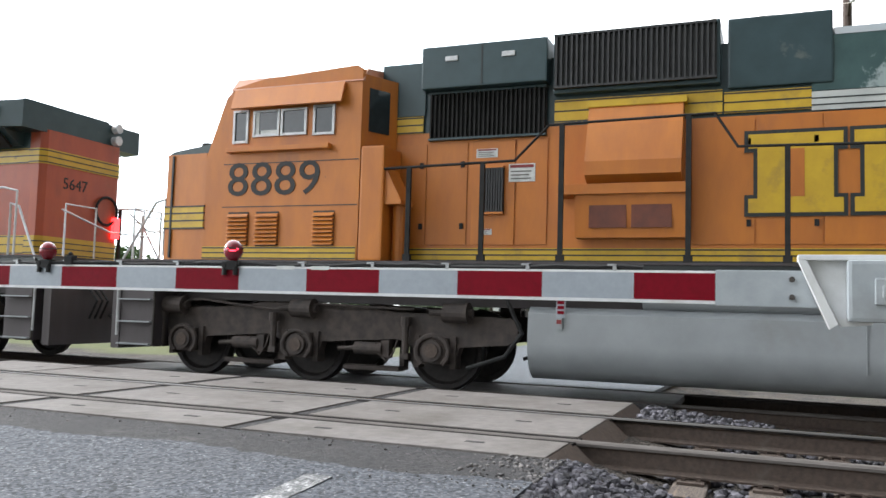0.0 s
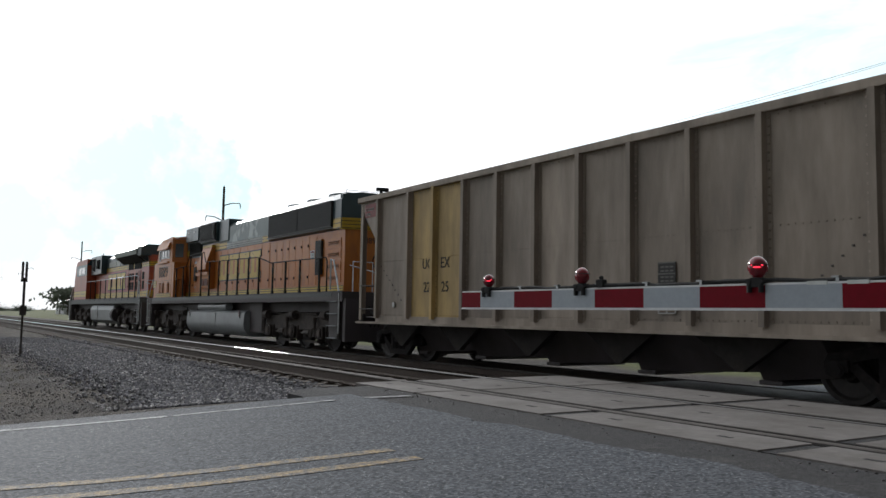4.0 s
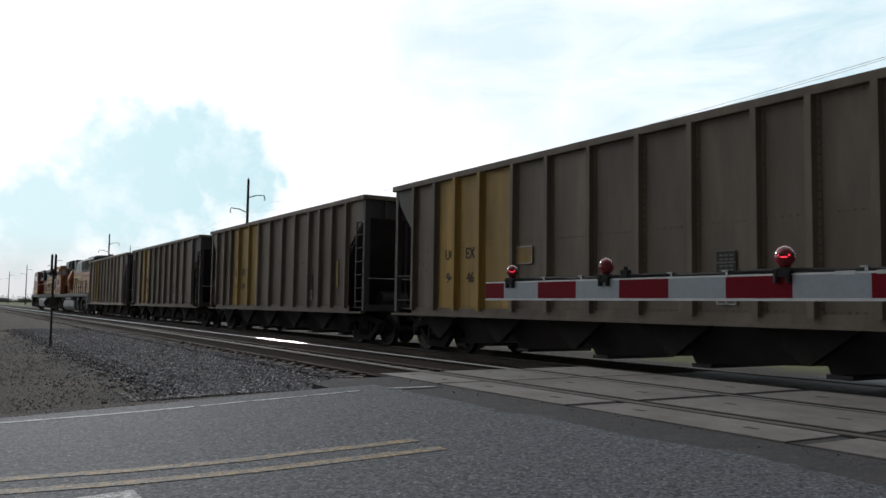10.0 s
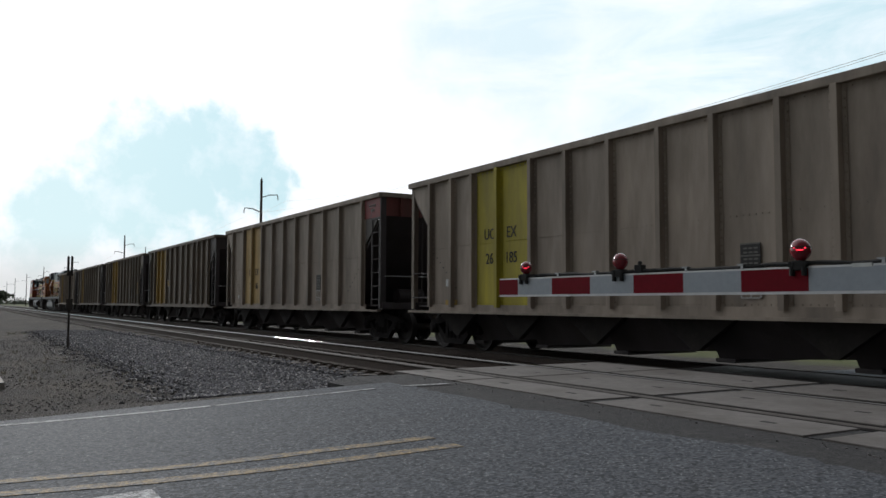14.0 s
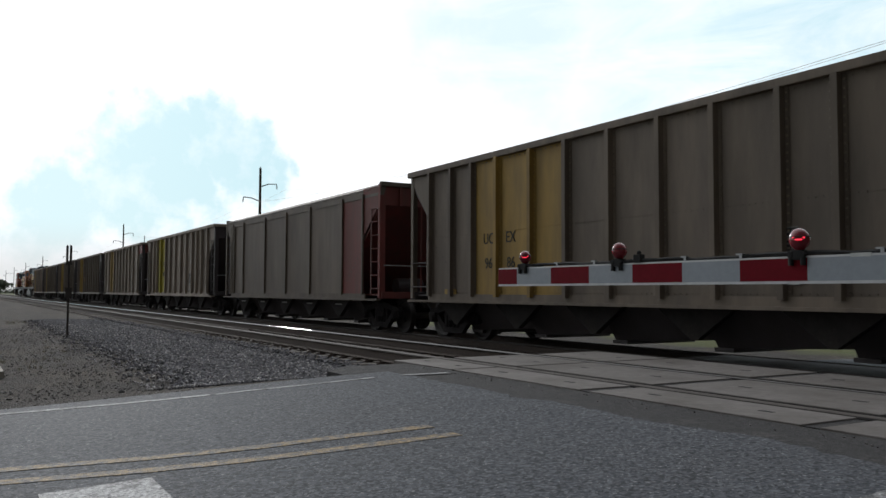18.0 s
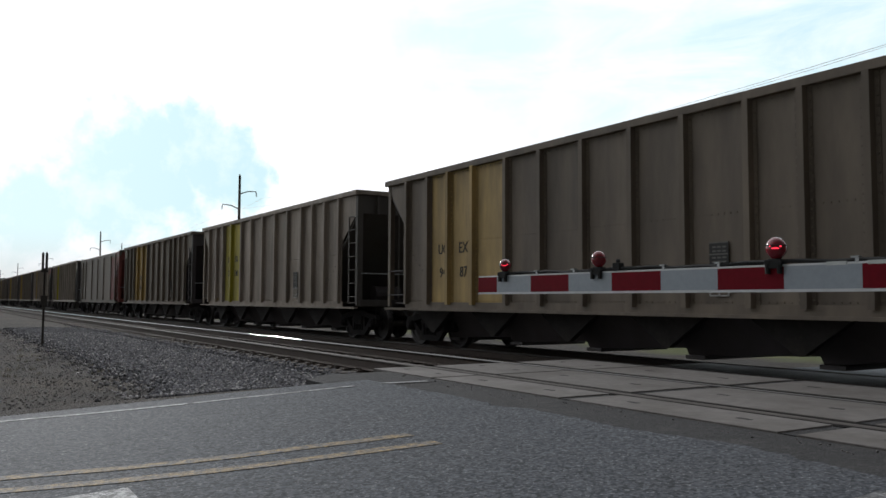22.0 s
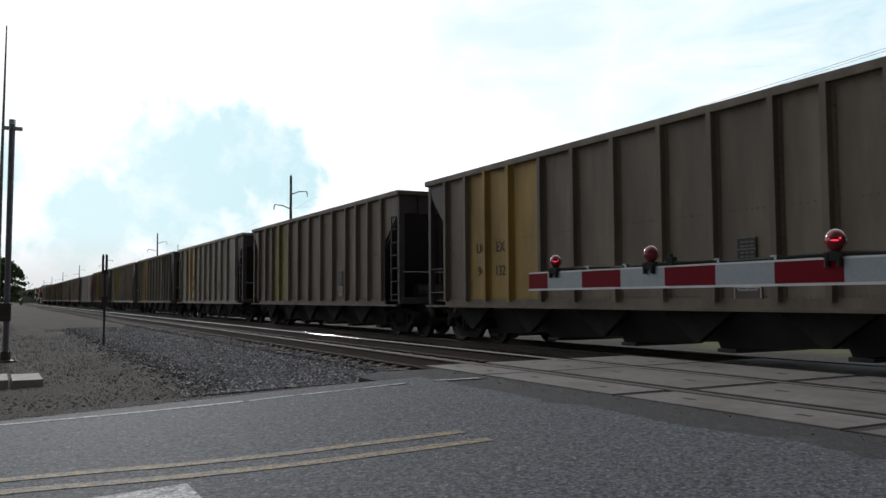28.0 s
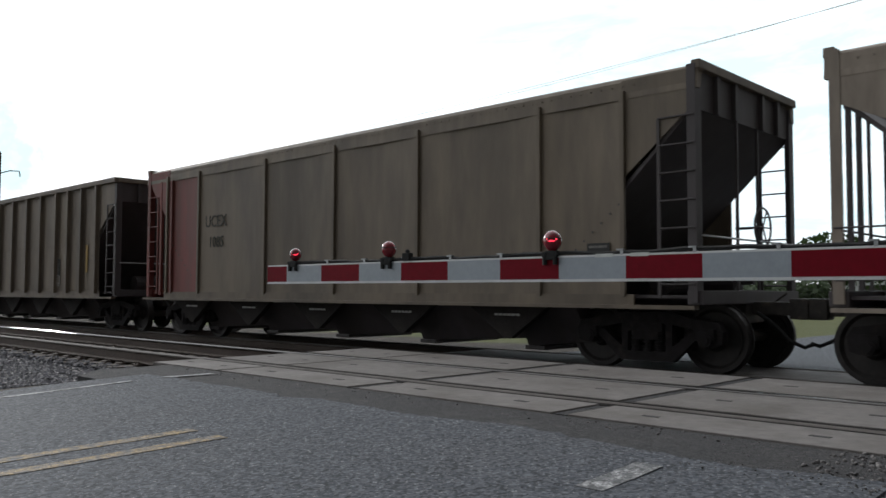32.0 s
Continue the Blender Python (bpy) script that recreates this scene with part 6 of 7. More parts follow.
def make_loco_a():
    L = thing("locomotive", pose(TRAIN_X, 0, LOW), "orange, yellow and dark green six-axle diesel locomotive, sun-faded", "locomotive", "locomotives of the train")
    x = 0.9
    frame_ = slab(L, "underframe", 0.75, 21.85, 1.42, 1.66, 1.5, END_BLACK, "black side sill", 0.01)
    quick("sill_stripe", lambda bm: [box(bm, sx * 1.498, sx * 1.508, -21.2, -1.6, 1.55, 1.655) for sx in (-1, 1)], BLACK_LINE, frame_)
    slab(L, "walkway", 0.75, 21.85, 1.66, 1.69, 1.52, END_BLACK)
    # nose and cab
    nose = quick("nose", lambda bm: prism(bm, [(-1.15, -1.42), (1.15, -1.42), (1.46, -1.62), (1.5, -2.35), (-1.5, -2.35), (-1.46, -1.62)], "z", 1.69, 3.25), ORANGE, L, "blunt orange nose")
    quick("nose_top", lambda bm: prism(bm, [(-1.5, 3.25), (-2.5, 3.25), (-2.5, 3.46), (-2.2, 3.40), (-1.62, 3.32)], "x", -1.35, 1.35), GREEN, nose, "dark green top of the nose")
    quick("bell", lambda bm: (rod(bm, (-0.9, -1.9, 3.36), (-0.9, -1.9, 3.52), 0.10, 12), box(bm, -1.05, -0.75, -2.0, -1.8, 3.30, 3.39)), BLACK, nose)
    quick("nose_seam", lambda bm: [box(bm, sx * 1.465, sx * 1.492, -1.75, -1.72, 1.72, 3.23) for sx in (-1, 1)], BLACK_LINE, nose)
    for z0 in (2.05,):
        y = quick("nose_stripe", lambda bm: prism(bm, [(-1.16, -1.405), (1.16, -1.405), (1.475, -1.61), (1.515, -2.34), (-1.515, -2.34), (-1.475, -1.61)], "z", 2.16, 2.46), YELLOW, nose)
        quick("stripe_edge", lambda bm: [prism(bm, [(-1.165, -1.397), (1.165, -1.397), (1.483, -1.605), (1.522, -2.36), (-1.522, -2.36), (-1.483, -1.605)], "z", z, z + 0.02) for z in (2.14, 2.25, 2.36, 2.46)], BLACK_LINE, y)
    cab = quick("cab", lambda bm: prism(bm, [(-2.35, 1.69), (-2.35, 3.2), (-2.66, 4.04), (-2.8, 4.18), (-3.3, 4.28), (-4.78, 4.36), (-4.86, 4.3), (-4.86, 1.69)], "x", -1.5, 1.5), ORANGE, L, "orange comfort cab")
    quick("cab_roof", lambda bm: prism(bm, [(-1.52, 4.14), (-1.36, 4.34), (-0.8, 4.44), (0.8, 4.44), (1.36, 4.34), (1.52, 4.14)], "y", -4.88, -2.74), ROOF_PINK, cab, "pinkish sunlit cab roof")
    quick("awning", lambda bm: [prism(bm, [(sx * 1.5, 4.12), (sx * 1.56, 4.13), (sx * 1.66, 3.84), (sx * 1.63, 3.83), (sx * 1.51, 4.06)], "y", -4.62, -2.84) for sx in (-1, 1)], ORANGE, cab, "orange sun shade over the side windows")
    quick("window_ledge", lambda bm: [box(bm, sx * 1.5, sx * 1.60, -4.42, -2.74, 3.22, 3.29, 0.01) for sx in (-1, 1)], ORANGE, cab)
    for s0, s1, z0, z1 in ((2.80, 3.06, 3.36, 3.84), (3.14, 3.58, 3.44, 3.82), (3.60, 4.02, 3.44, 3.82), (4.12, 4.46, 3.42, 3.84)):
        w = quick("side_window", lambda bm, s0=s0, s1=s1, z0=z0, z1=z1: [[box(bm, sx * 1.5, sx * 1.53, -b, -a, c, d) for a, b, c, d in ((s0, s1, z0, z0 + 0.035), (s0, s1, z1 - 0.03, z1), (s0, s0 + 0.035, z0, z1), (s1 - 0.035, s1, z0, z1))] for sx in (-1, 1)], SILVER, cab, "bright window frame")
        quick("pane", lambda bm, s0=s0, s1=s1, z0=z0, z1=z1: [box(bm, sx * 1.498, sx * 1.508, -s1 + 0.02, -s0 - 0.02, z0 + 0.02, z1 - 0.02) for sx in (-1, 1)], GLASS_DARK, w, "dark reflecting glass")
    quick("window_shade", lambda bm: box(bm, -1.515, -1.51, -3.24, -3.14, 3.47, 3.80), LABEL_WHITE, cab, "upright white strip at the window")
    quick("seat_paper", lambda bm: box(bm, -1.513, -1.509, -3.56, -3.27, 3.47, 3.53), LABEL_WHITE, cab, "low white strip at the pane")
    quick("windscreen", lambda bm: prism(bm, [(-2.39, 3.27), (-2.66, 3.98), (-2.63, 3.99), (-2.35, 3.28)], "x", -1.35, 1.35), GLASS_DARK, cab)
    stripes_on(L, 2.35, 4.84, 1.70, 1.88, 1.5)
    for s0, s1 in ((2.78, 3.12), (3.25, 3.62), (4.18, 4.50)):
        # dark backing: the shade between the slats is put into its colour
        lv = plate(cab, "louvre_panel", s0, s1, 1.89, 2.37, 1.5, TRUCK_GREY)
        for k in range(8):
            quick("louvre", lambda bm, s0=s0, s1=s1, k=k: [prism(bm, [(sx * 1.512, 1.915 + k * 0.056), (sx * 1.555, 1.900 + k * 0.056), (sx * 1.555, 1.912 + k * 0.056), (sx * 1.512, 1.952 + k * 0.056)], "y", -s1, -s0) for sx in (-1, 1)], ORANGE, lv)
    quick("cab_seam", lambda bm: [[box(bm, sx * 1.5, sx * 1.506, -4.84, -2.66, z, z + 0.012) for sx in (-1, 1)] for z in (2.44, 3.06)] + [box(bm, sx * 1.5, sx * 1.506, -4.26, -4.25, 1.7, 2.3) for sx in (-1, 1)], BLACK_LINE, cab)
    write("8889", -1.506, -3.50, 2.84, 0.48, INK, cab, 1.14)
    # cab rear corner with its door, and the sand box beside it
    quick("rear_door_box", lambda bm: [box(bm, sx * 0.95, sx * 1.5, -5.22, -4.87, 1.69, 3.24, 0.03) for sx in (-1, 1)], ORANGE, L, "orange box beside the cab door")
    quick("toolbox", lambda bm: [prism(bm, [(-5.22, 2.45), (-5.22, 2.95), (-5.46, 2.5), (-5.46, 2.45)], "x", sx * 1.05, sx * 1.45) for sx in (-1, 1)] + [rod(bm, (sx * 1.2, -5.33, 1.69), (sx * 1.2, -5.33, 2.46), 0.09, 12) for sx in (-1, 1)], ORANGE, L)
    quick("cab_transition", lambda bm: prism(bm, [(-1.5, -4.86), (1.5, -4.86), (0.93, -5.12), (-0.93, -5.12)], "z", 3.2, 4.24), ORANGE, L, "slanted orange wall behind the cab")
    quick("corner_glass", lambda bm: [prism(bm, [(sx * 1.384, -4.905), (sx * 1.39, -4.925), (sx * 1.07, -5.075), (sx * 1.064, -5.05)], "z", 3.46, 4.06) for sx in (-1, 1)], GLASS_DARK, L, "dark rear cab window")
    # hood, section by section
    hood = slab(L, "hood", 4.8, 20.6, 1.69, 3.5, x, ORANGE, "orange engine hood")
    slab(L, "upper_hood", 4.86, 20.6, 3.5, 4.42, x - 0.03, GREEN, "dark green upper hood")
    quick("hood_roof", lambda bm: prism(bm, [(-0.92, 4.40), (-0.75, 4.54), (-0.4, 4.60), (0.4, 4.60), (0.75, 4.54), (0.92, 4.40)], "y", -20.72, -10.7), GREEN, L)
    stripes_on(L, 4.88, 5.52, 3.5, 3.74, x)
    plate(L, "green_side", 4.88, 5.54, 3.75, 4.50, x, GREEN)
    box_a = slab(L, "blower_housing", 5.56, 7.32, 4.06, 4.64, 1.12, GREEN, "dark green air inlet housing", 0.02)
    for s in (6.0, 6.8):
        quick("lift_lug", lambda bm, s=s: [box(bm, sx * 1.115, sx * 1.14, -s - 0.09, -s + 0.09, 4.42, 4.49, 0.01) for sx in (-1, 1)], SILVER, box_a)
    quick("housing_seam", lambda bm: [box(bm, sx * 1.118, sx * 1.126, -6.44, -6.42, 4.08, 4.62) for sx in (-1, 1)], BLACK_LINE, box_a)
    slats(L, 5.62, 7.28, 3.38, 4.05, x, 26, BLACK)
    slats(L, 7.40, 9.40, 3.95, 4.66, 1.02, 30, GRILLE, GRILLE)
    slab(L, "brake_hatch", 7.38, 9.44, 3.90, 4.69, 1.02, GREEN, "", 0.02)
    stripes_on(L, 7.38, 9.46, 3.54, 3.84, x)
    slab(L, "raised_hatch", 9.52, 10.68, 3.84, 4.70, 0.94, GREEN, "dark green raised hatch", 0.03)
    stripes_on(L, 9.48, 10.45, 3.54, 3.80, x)
    pr = plate(L, "primer_band", 10.45, 14.25, 3.52, 3.74, x, PRIMER, "yellow band peeled to pale primer")
    for z in (3.58, 3.66):
        plate(pr, "pin_line", 10.45, 14.25, z - 0.008, z + 0.008, x + 0.012, BLACK_LINE, t=0.004)
    plate(L, "worn_green_side", 10.45, 15.0, 3.75, 4.40, x, mat("peeling_green", (0.035, 0.075, 0.075), (0.05, 0.10, 0.10), 0.4, scale=3, c=(0.30, 0.36, 0.36), patch=1.5, patch_at=(0.53, 0.58), bump=0.03), "dark green paint peeling to grey")
    stripes_on(L, 14.25, 15.02, 3.52, 3.74, x)
    # lower hood
    stripes_on(L, 4.9, 20.7, 1.72, 1.90, x + 0.018)
    hood_doors(L, 5.0, 6.2, 1.95, 3.34, x, 2, ORANGE)
    dr = plate(L, "access_door", 6.26, 6.86, 1.95, 3.34, x, ORANGE, t=0.02)
    slats(L, 6.40, 6.72, 2.35, 3.0, x + 0.01, 9, GRILLE, ORANGE)
    for s0, s1, z0, z1 in ((6.32, 6.62, 3.12, 3.24), (6.78, 7.14, 2.78, 3.02), (6.42, 6.56, 2.08, 2.16)):
        nb = plate(dr, "notice", s0, s1, z0, z1, x + 0.025, LABEL_WHITE, "pale notice plate", t=0.004)
        plate(nb, "notice_head", s0 + 0.02, s1 - 0.02, z1 - 0.22 * (z1 - z0), z1 - 0.06 * (z1 - z0), x + 0.030, SIGN_RED, "red heading bar", t=0.003)
        for k in range(3):
            zz = z0 + (z1 - z0) * (0.14 + 0.2 * k)
            plate(nb, "notice_line", s0 + 0.03, s1 - 0.05 - 0.03 * (k % 2), zz, zz + 0.07 * (z1 - z0), x + 0.030, INK_DIM, t=0.003)
    plate(L, "access_door", 6.9, 7.3, 1.95, 3.34, x, ORANGE, t=0.02)
    quick("blower_duct", lambda bm: [prism(bm, [(sx * 0.9, 3.72), (sx * 1.02, 3.74), (sx * 1.28, 2.95), (sx * 1.28, 2.78), (sx * 0.9, 2.60)], "y", -9.02, -7.86) for sx in (-1, 1)], ORANGE, L, "sloped orange blower duct")
    quick("duct_lip", lambda bm: [box(bm, sx * 0.9, sx * 1.06, -9.06, -7.84, 3.68, 3.76, 0.01) for sx in (-1, 1)], YELLOW, L)
    quick("lower_duct", lambda bm: [(box(bm, sx * 0.9, sx * 1.22, -9.10, -7.5, 2.55, 2.68, 0.01), prism(bm, [(sx * 0.9, 2.56), (sx * 1.16, 2.56), (sx * 1.10, 2.02), (sx * 0.9, 2.02)], "y", -9.08, -7.72)) for sx in (-1, 1)], ORANGE, L)
    # flat panels whose dark red-brown paints in the shade of the duct's openings
    quick("duct_opening", lambda bm: [box(bm, sx * 1.09, sx * 1.145, -b, -a, 2.14, 2.42) for sx in (-1, 1) for a, b in ((7.9, 8.36), (8.42, 8.9))], mat("duct_recess_shade", (0.17, 0.05, 0.025), (0.11, 0.035, 0.022), 0.6, scale=5, bump=0.05), L, "dark panel coloured as the duct's shaded recess")
    hood_doors(L, 9.1, 15.0, 1.95, 3.48, x, 8, ORANGE)
    block_letters(L, 9.7, 14.25, 2.32, 3.26, x + 0.016, 4)
    hood_doors(L, 15.1, 18.3, 1.95, 3.46, x, 6, ORANGE)
    vent = slats(L, 18.86, 19.28, 2.2, 3.3, x + 0.01, 10, GRILLE, ORANGE)
    plate(L, "access_door", 18.32, 18.82, 1.95, 3.4, x, ORANGE, t=0.02)
    nb = plate(L, "notice", 18.4, 18.7, 2.75, 3.0, x + 0.02, LABEL_WHITE, t=0.006)
    plate(nb, "notice_head", 18.42, 18.68, 2.93, 2.98, x + 0.026, SIGN_RED, "red heading bar", t=0.003)
    for k in range(3):
        plate(nb, "notice_line", 18.43, 18.66 - 0.03 * k, 2.785 + 0.05 * k, 2.80 + 0.05 * k, x + 0.026, INK_DIM, t=0.003)
    for k in range(4):
        lb = plate(L, "louvre_bank", 19.42, 20.5, 1.98 + 0.34 * k, 2.26 + 0.34 * k, x, ORANGE, t=0.02)
        plate(lb, "louvre_mesh", 19.66, 20.36, 2.06 + 0.34 * k, 2.18 + 0.34 * k, x + 0.018, mat("brown_mesh", (0.16, 0.075, 0.03), (0.10, 0.05, 0.025), 0.8, scale=30, bump=0.3) if k == 0 else bpy.data.materials["brown_mesh"], "dark brown louvre mesh", t=0.006)
        for q in range(3):
            plate(lb, "louvre_lip", 19.62, 20.40, 2.07 + 0.045 * q + 0.34 * k, 2.082 + 0.045 * q + 0.34 * k, x + 0.02, ORANGE, t=0.022)
    # radiator section
    rad = quick("radiator_section", lambda bm: prism(bm, [(-0.9, 3.50), (-1.03, 3.56), (-1.03, 4.36), (-0.85, 4.56), (0.85, 4.56), (1.03, 4.36), (1.03, 3.56), (0.9, 3.50)], "y", -20.70, -15.05), GREEN, L, "dark green flared radiator section")
    for a, b in ((15.25, 17.68), (17.74, 20.16)):
        slats(L, a, b, 3.60, 4.36, 1.03, 44, GRILLE, GRILLE)
    for k, s in enumerate((16.1, 17.7, 19.3)):
        quick("fan", lambda bm, s=s: (rod(bm, (0, -s, 4.54), (0, -s, 4.68), 0.72, 24), rod(bm, (0, -s, 4.66), (0, -s, 4.72), 0.5, 20)), GREEN, rad)
    stripes_on(L, 20.2, 20.69, 3.52, 3.82, 1.03)
    rear = quick("hood_end", lambda bm: prism(bm, [(-0.9, -20.6), (0.9, -20.6), (0.9, -20.71), (0.55, -20.84), (-0.55, -20.84), (-0.9, -20.71)], "z", 1.69, 3.5), ORANGE, L, "orange rear end of the hood")
    quick("hood_end_top", lambda bm: prism(bm, [(-1.02, -20.6), (1.02, -20.6), (1.0, -20.72), (0.56, -20.86), (-0.56, -20.86), (-1.0, -20.72)], "z", 3.82, 4.5), GREEN, rear)
    yb = quick("rear_band", lambda bm: prism(bm, [(-1.025, -20.6), (1.025, -20.6), (1.01, -20.73), (0.56, -20.87), (-0.56, -20.87), (-1.01, -20.73)], "z", 3.49, 3.82), YELLOW, rear)
    for z in (3.52, 3.62, 3.72):
        quick("band_line", lambda bm, z=z: prism(bm, [(-1.03, -20.6), (1.03, -20.6), (1.018, -20.735), (0.562, -20.878), (-0.562, -20.878), (-1.018, -20.735)], "z", z, z + 0.018), BLACK_LINE, yb)
    quick("rear_headlight", lambda bm: [rod(bm, (sxx + 0.35, -20.84, 4.05), (sxx + 0.35, -20.94, 4.05), 0.085, 16) for sxx in (-0.14, 0.14)], LAMP_WHITE, rear, "twin clear headlights")
    quick("vent_wheel", lambda bm: [rod(bm, (0.15 + 0.24 * math.cos(a), -20.88, 2.6 + 0.24 * math.sin(a)), (0.15 + 0.24 * math.cos(a + 0.45), -20.88, 2.6 + 0.24 * math.sin(a + 0.45)), 0.02, 6) for a in [i * 0.4 for i in range(16)]], BLACK, rear)
    me, _ = TEXTS["8889"]
    put("marking", me, INK, rear, Matrix.Translation((-0.22, -20.845, 3.2)) @ Matrix(((1, 0, 0), (0, 0, -1), (0, 1, 0))).to_4x4() @ Matrix.Diagonal((0.17, 0.17, 1, 1)))
    quick("roof_hoop", lambda bm: pipe(bm, [(-0.9, -20.7, 4.5), (-0.9, -20.72, 4.62), (0.3, -20.8, 4.62), (0.3, -20.8, 4.5)], 0.014), SILVER, rear)
    quick("horn", lambda bm: (rod(bm, (0.2, -20.78, 4.56), (0.2, -20.78, 4.70), 0.05, 8), rod(bm, (0.05, -20.75, 4.72), (0.4, -20.85, 4.72), 0.06, 8)), BLACK, rear)
    quick("antenna", lambda bm: rod(bm, (0.3, -20.5, 4.55), (0.3, -20.5, 4.62), 0.08, 10), BLACK, rear)
    # running gear
    tank = quick("fuel_tank", tank_mesh(7.22, 14.05, 1.42, 0.24, 1.14), TANK_GREY, L, "grey rounded fuel tank", True)
    quick("tank_seam", lambda bm: [box(bm, sx * 1.41, sx * 1.428, -s - 0.004, -s + 0.004, 0.5, 1.08) for sx in (-1, 1) for s in (10.96,)], TANK_GREY, tank)
    gauge = quick("fuel_gauge", lambda bm: [box(bm, sx * 1.41, sx * 1.44, -s - 0.04, -s + 0.04, 0.88, 1.16) for sx in (-1, 1) for s in (7.62, 13.62)], TANK_GREY, tank)
    quick("gauge_marks", lambda bm: [box(bm, sx * 1.438, sx * 1.446, -s - 0.03, -s + 0.03, z, z + 0.05) for sx in (-1, 1) for s in (7.62, 13.62) for z in (0.94, 1.02, 1.10)], SIGN_RED, gauge)
    quick("air_tank", lambda bm: [rod(bm, (sx * 1.25, -8.6, 1.28), (sx * 1.25, -12.0, 1.28), 0.15, 16) for sx in (-1, 1)], TANK_GREY, L, "long grey air reservoir", True)
    quick("tank_cradle", lambda bm: box(bm, -1.2, 1.2, -15.2, -14.05, 0.4, 1.42, 0.05), END_BLACK, L, "dark battery box behind the tank")
    quick("tank_hose", lambda bm: [pipe(bm, [(sx * 1.3, -6.2, 1.3), (sx * 1.32, -6.9, 1.25), (sx * 1.32, -7.12, 0.8), (sx * 1.32, -6.9, 0.5), (sx * 1.3, -6.4, 0.33)], 0.03, 8) for sx in (-1, 1)], BLACK, L, "looped black hose")
    loco_truck(L, [1.9, 3.85, 5.9])
    loco_truck(L, [15.97, 17.92, 19.97], True)
    slab(L, "sub_frame", 1.0, 21.6, 1.12, 1.42, 0.95, END_BLACK)
    for y in (-0.85, -21.95):
        quick("pilot", lambda bm, y=y: box(bm, -1.45, 1.45, y, y + 0.15, 0.35, 1.5), END_BLACK, L, "black pilot plate")
    steps(L, 1.2, 1)
    steps(L, 21.3, -1)
    for y, w in ((-0.75, 1), (-21.85, -1)):
        coupler(L, y, w)
    hr = [(5.19, 2.92), (7.02, 2.96), (7.46, 3.39), (9.41, 3.42), (9.66, 3.02), (15.4, 2.92), (16.6, 2.68), (20.68, 2.66), (20.78, 2.55), (20.78, 1.7)]
    posts = [(5.58, 2.92), (6.60, 2.95), (7.62, 3.39), (9.12, 3.41), (10.18, 3.01), (11.3, 2.99), (12.3, 2.97), (13.4, 2.95), (14.5, 2.94), (15.5, 2.9), (16.74, 2.68), (17.8, 2.68), (18.9, 2.67), (20.28, 2.66)]
    handrail(L, hr, posts, 1.47, BLACK, BLACK)
    quick("end_chain", lambda bm: [pipe(bm, [(-1.3, y, 2.4), (-0.6, y + w * 0.25, 2.2), (0.2, y + w * 0.28, 2.25), (1.2, y, 2.45)], 0.014) for y, w in ((-0.8, 1), (-21.85, -1))] + [pipe(bm, [(sx * 0.6, y, 1.69), (sx * 0.6, y, 2.5), (sx * 1.2, y, 2.5), (sx * 1.2, y, 1.69)], 0.018) for sx in (-1, 1) for y in (-0.8, -21.85)], SILVER, L, "bright end rails and chain")
    quick("mu_hoses", lambda bm: [pipe(bm, [(sx * q, y, 1.3), (sx * q, y + w * 0.25, 1.05), (sx * q, y + w * 0.1, 0.75)], 0.02) for sx in (-1, 1) for q in (0.5, 0.62, 0.74) for y, w in ((-0.72, 1), (-21.95, -1))], BLACK, L)
    quick("rear_marker", lambda bm: box(bm, -0.2, 0.1, -21.45, -21.38, 1.9, 2.3, 0.02), TRUCK_GREY, rear)
    return L


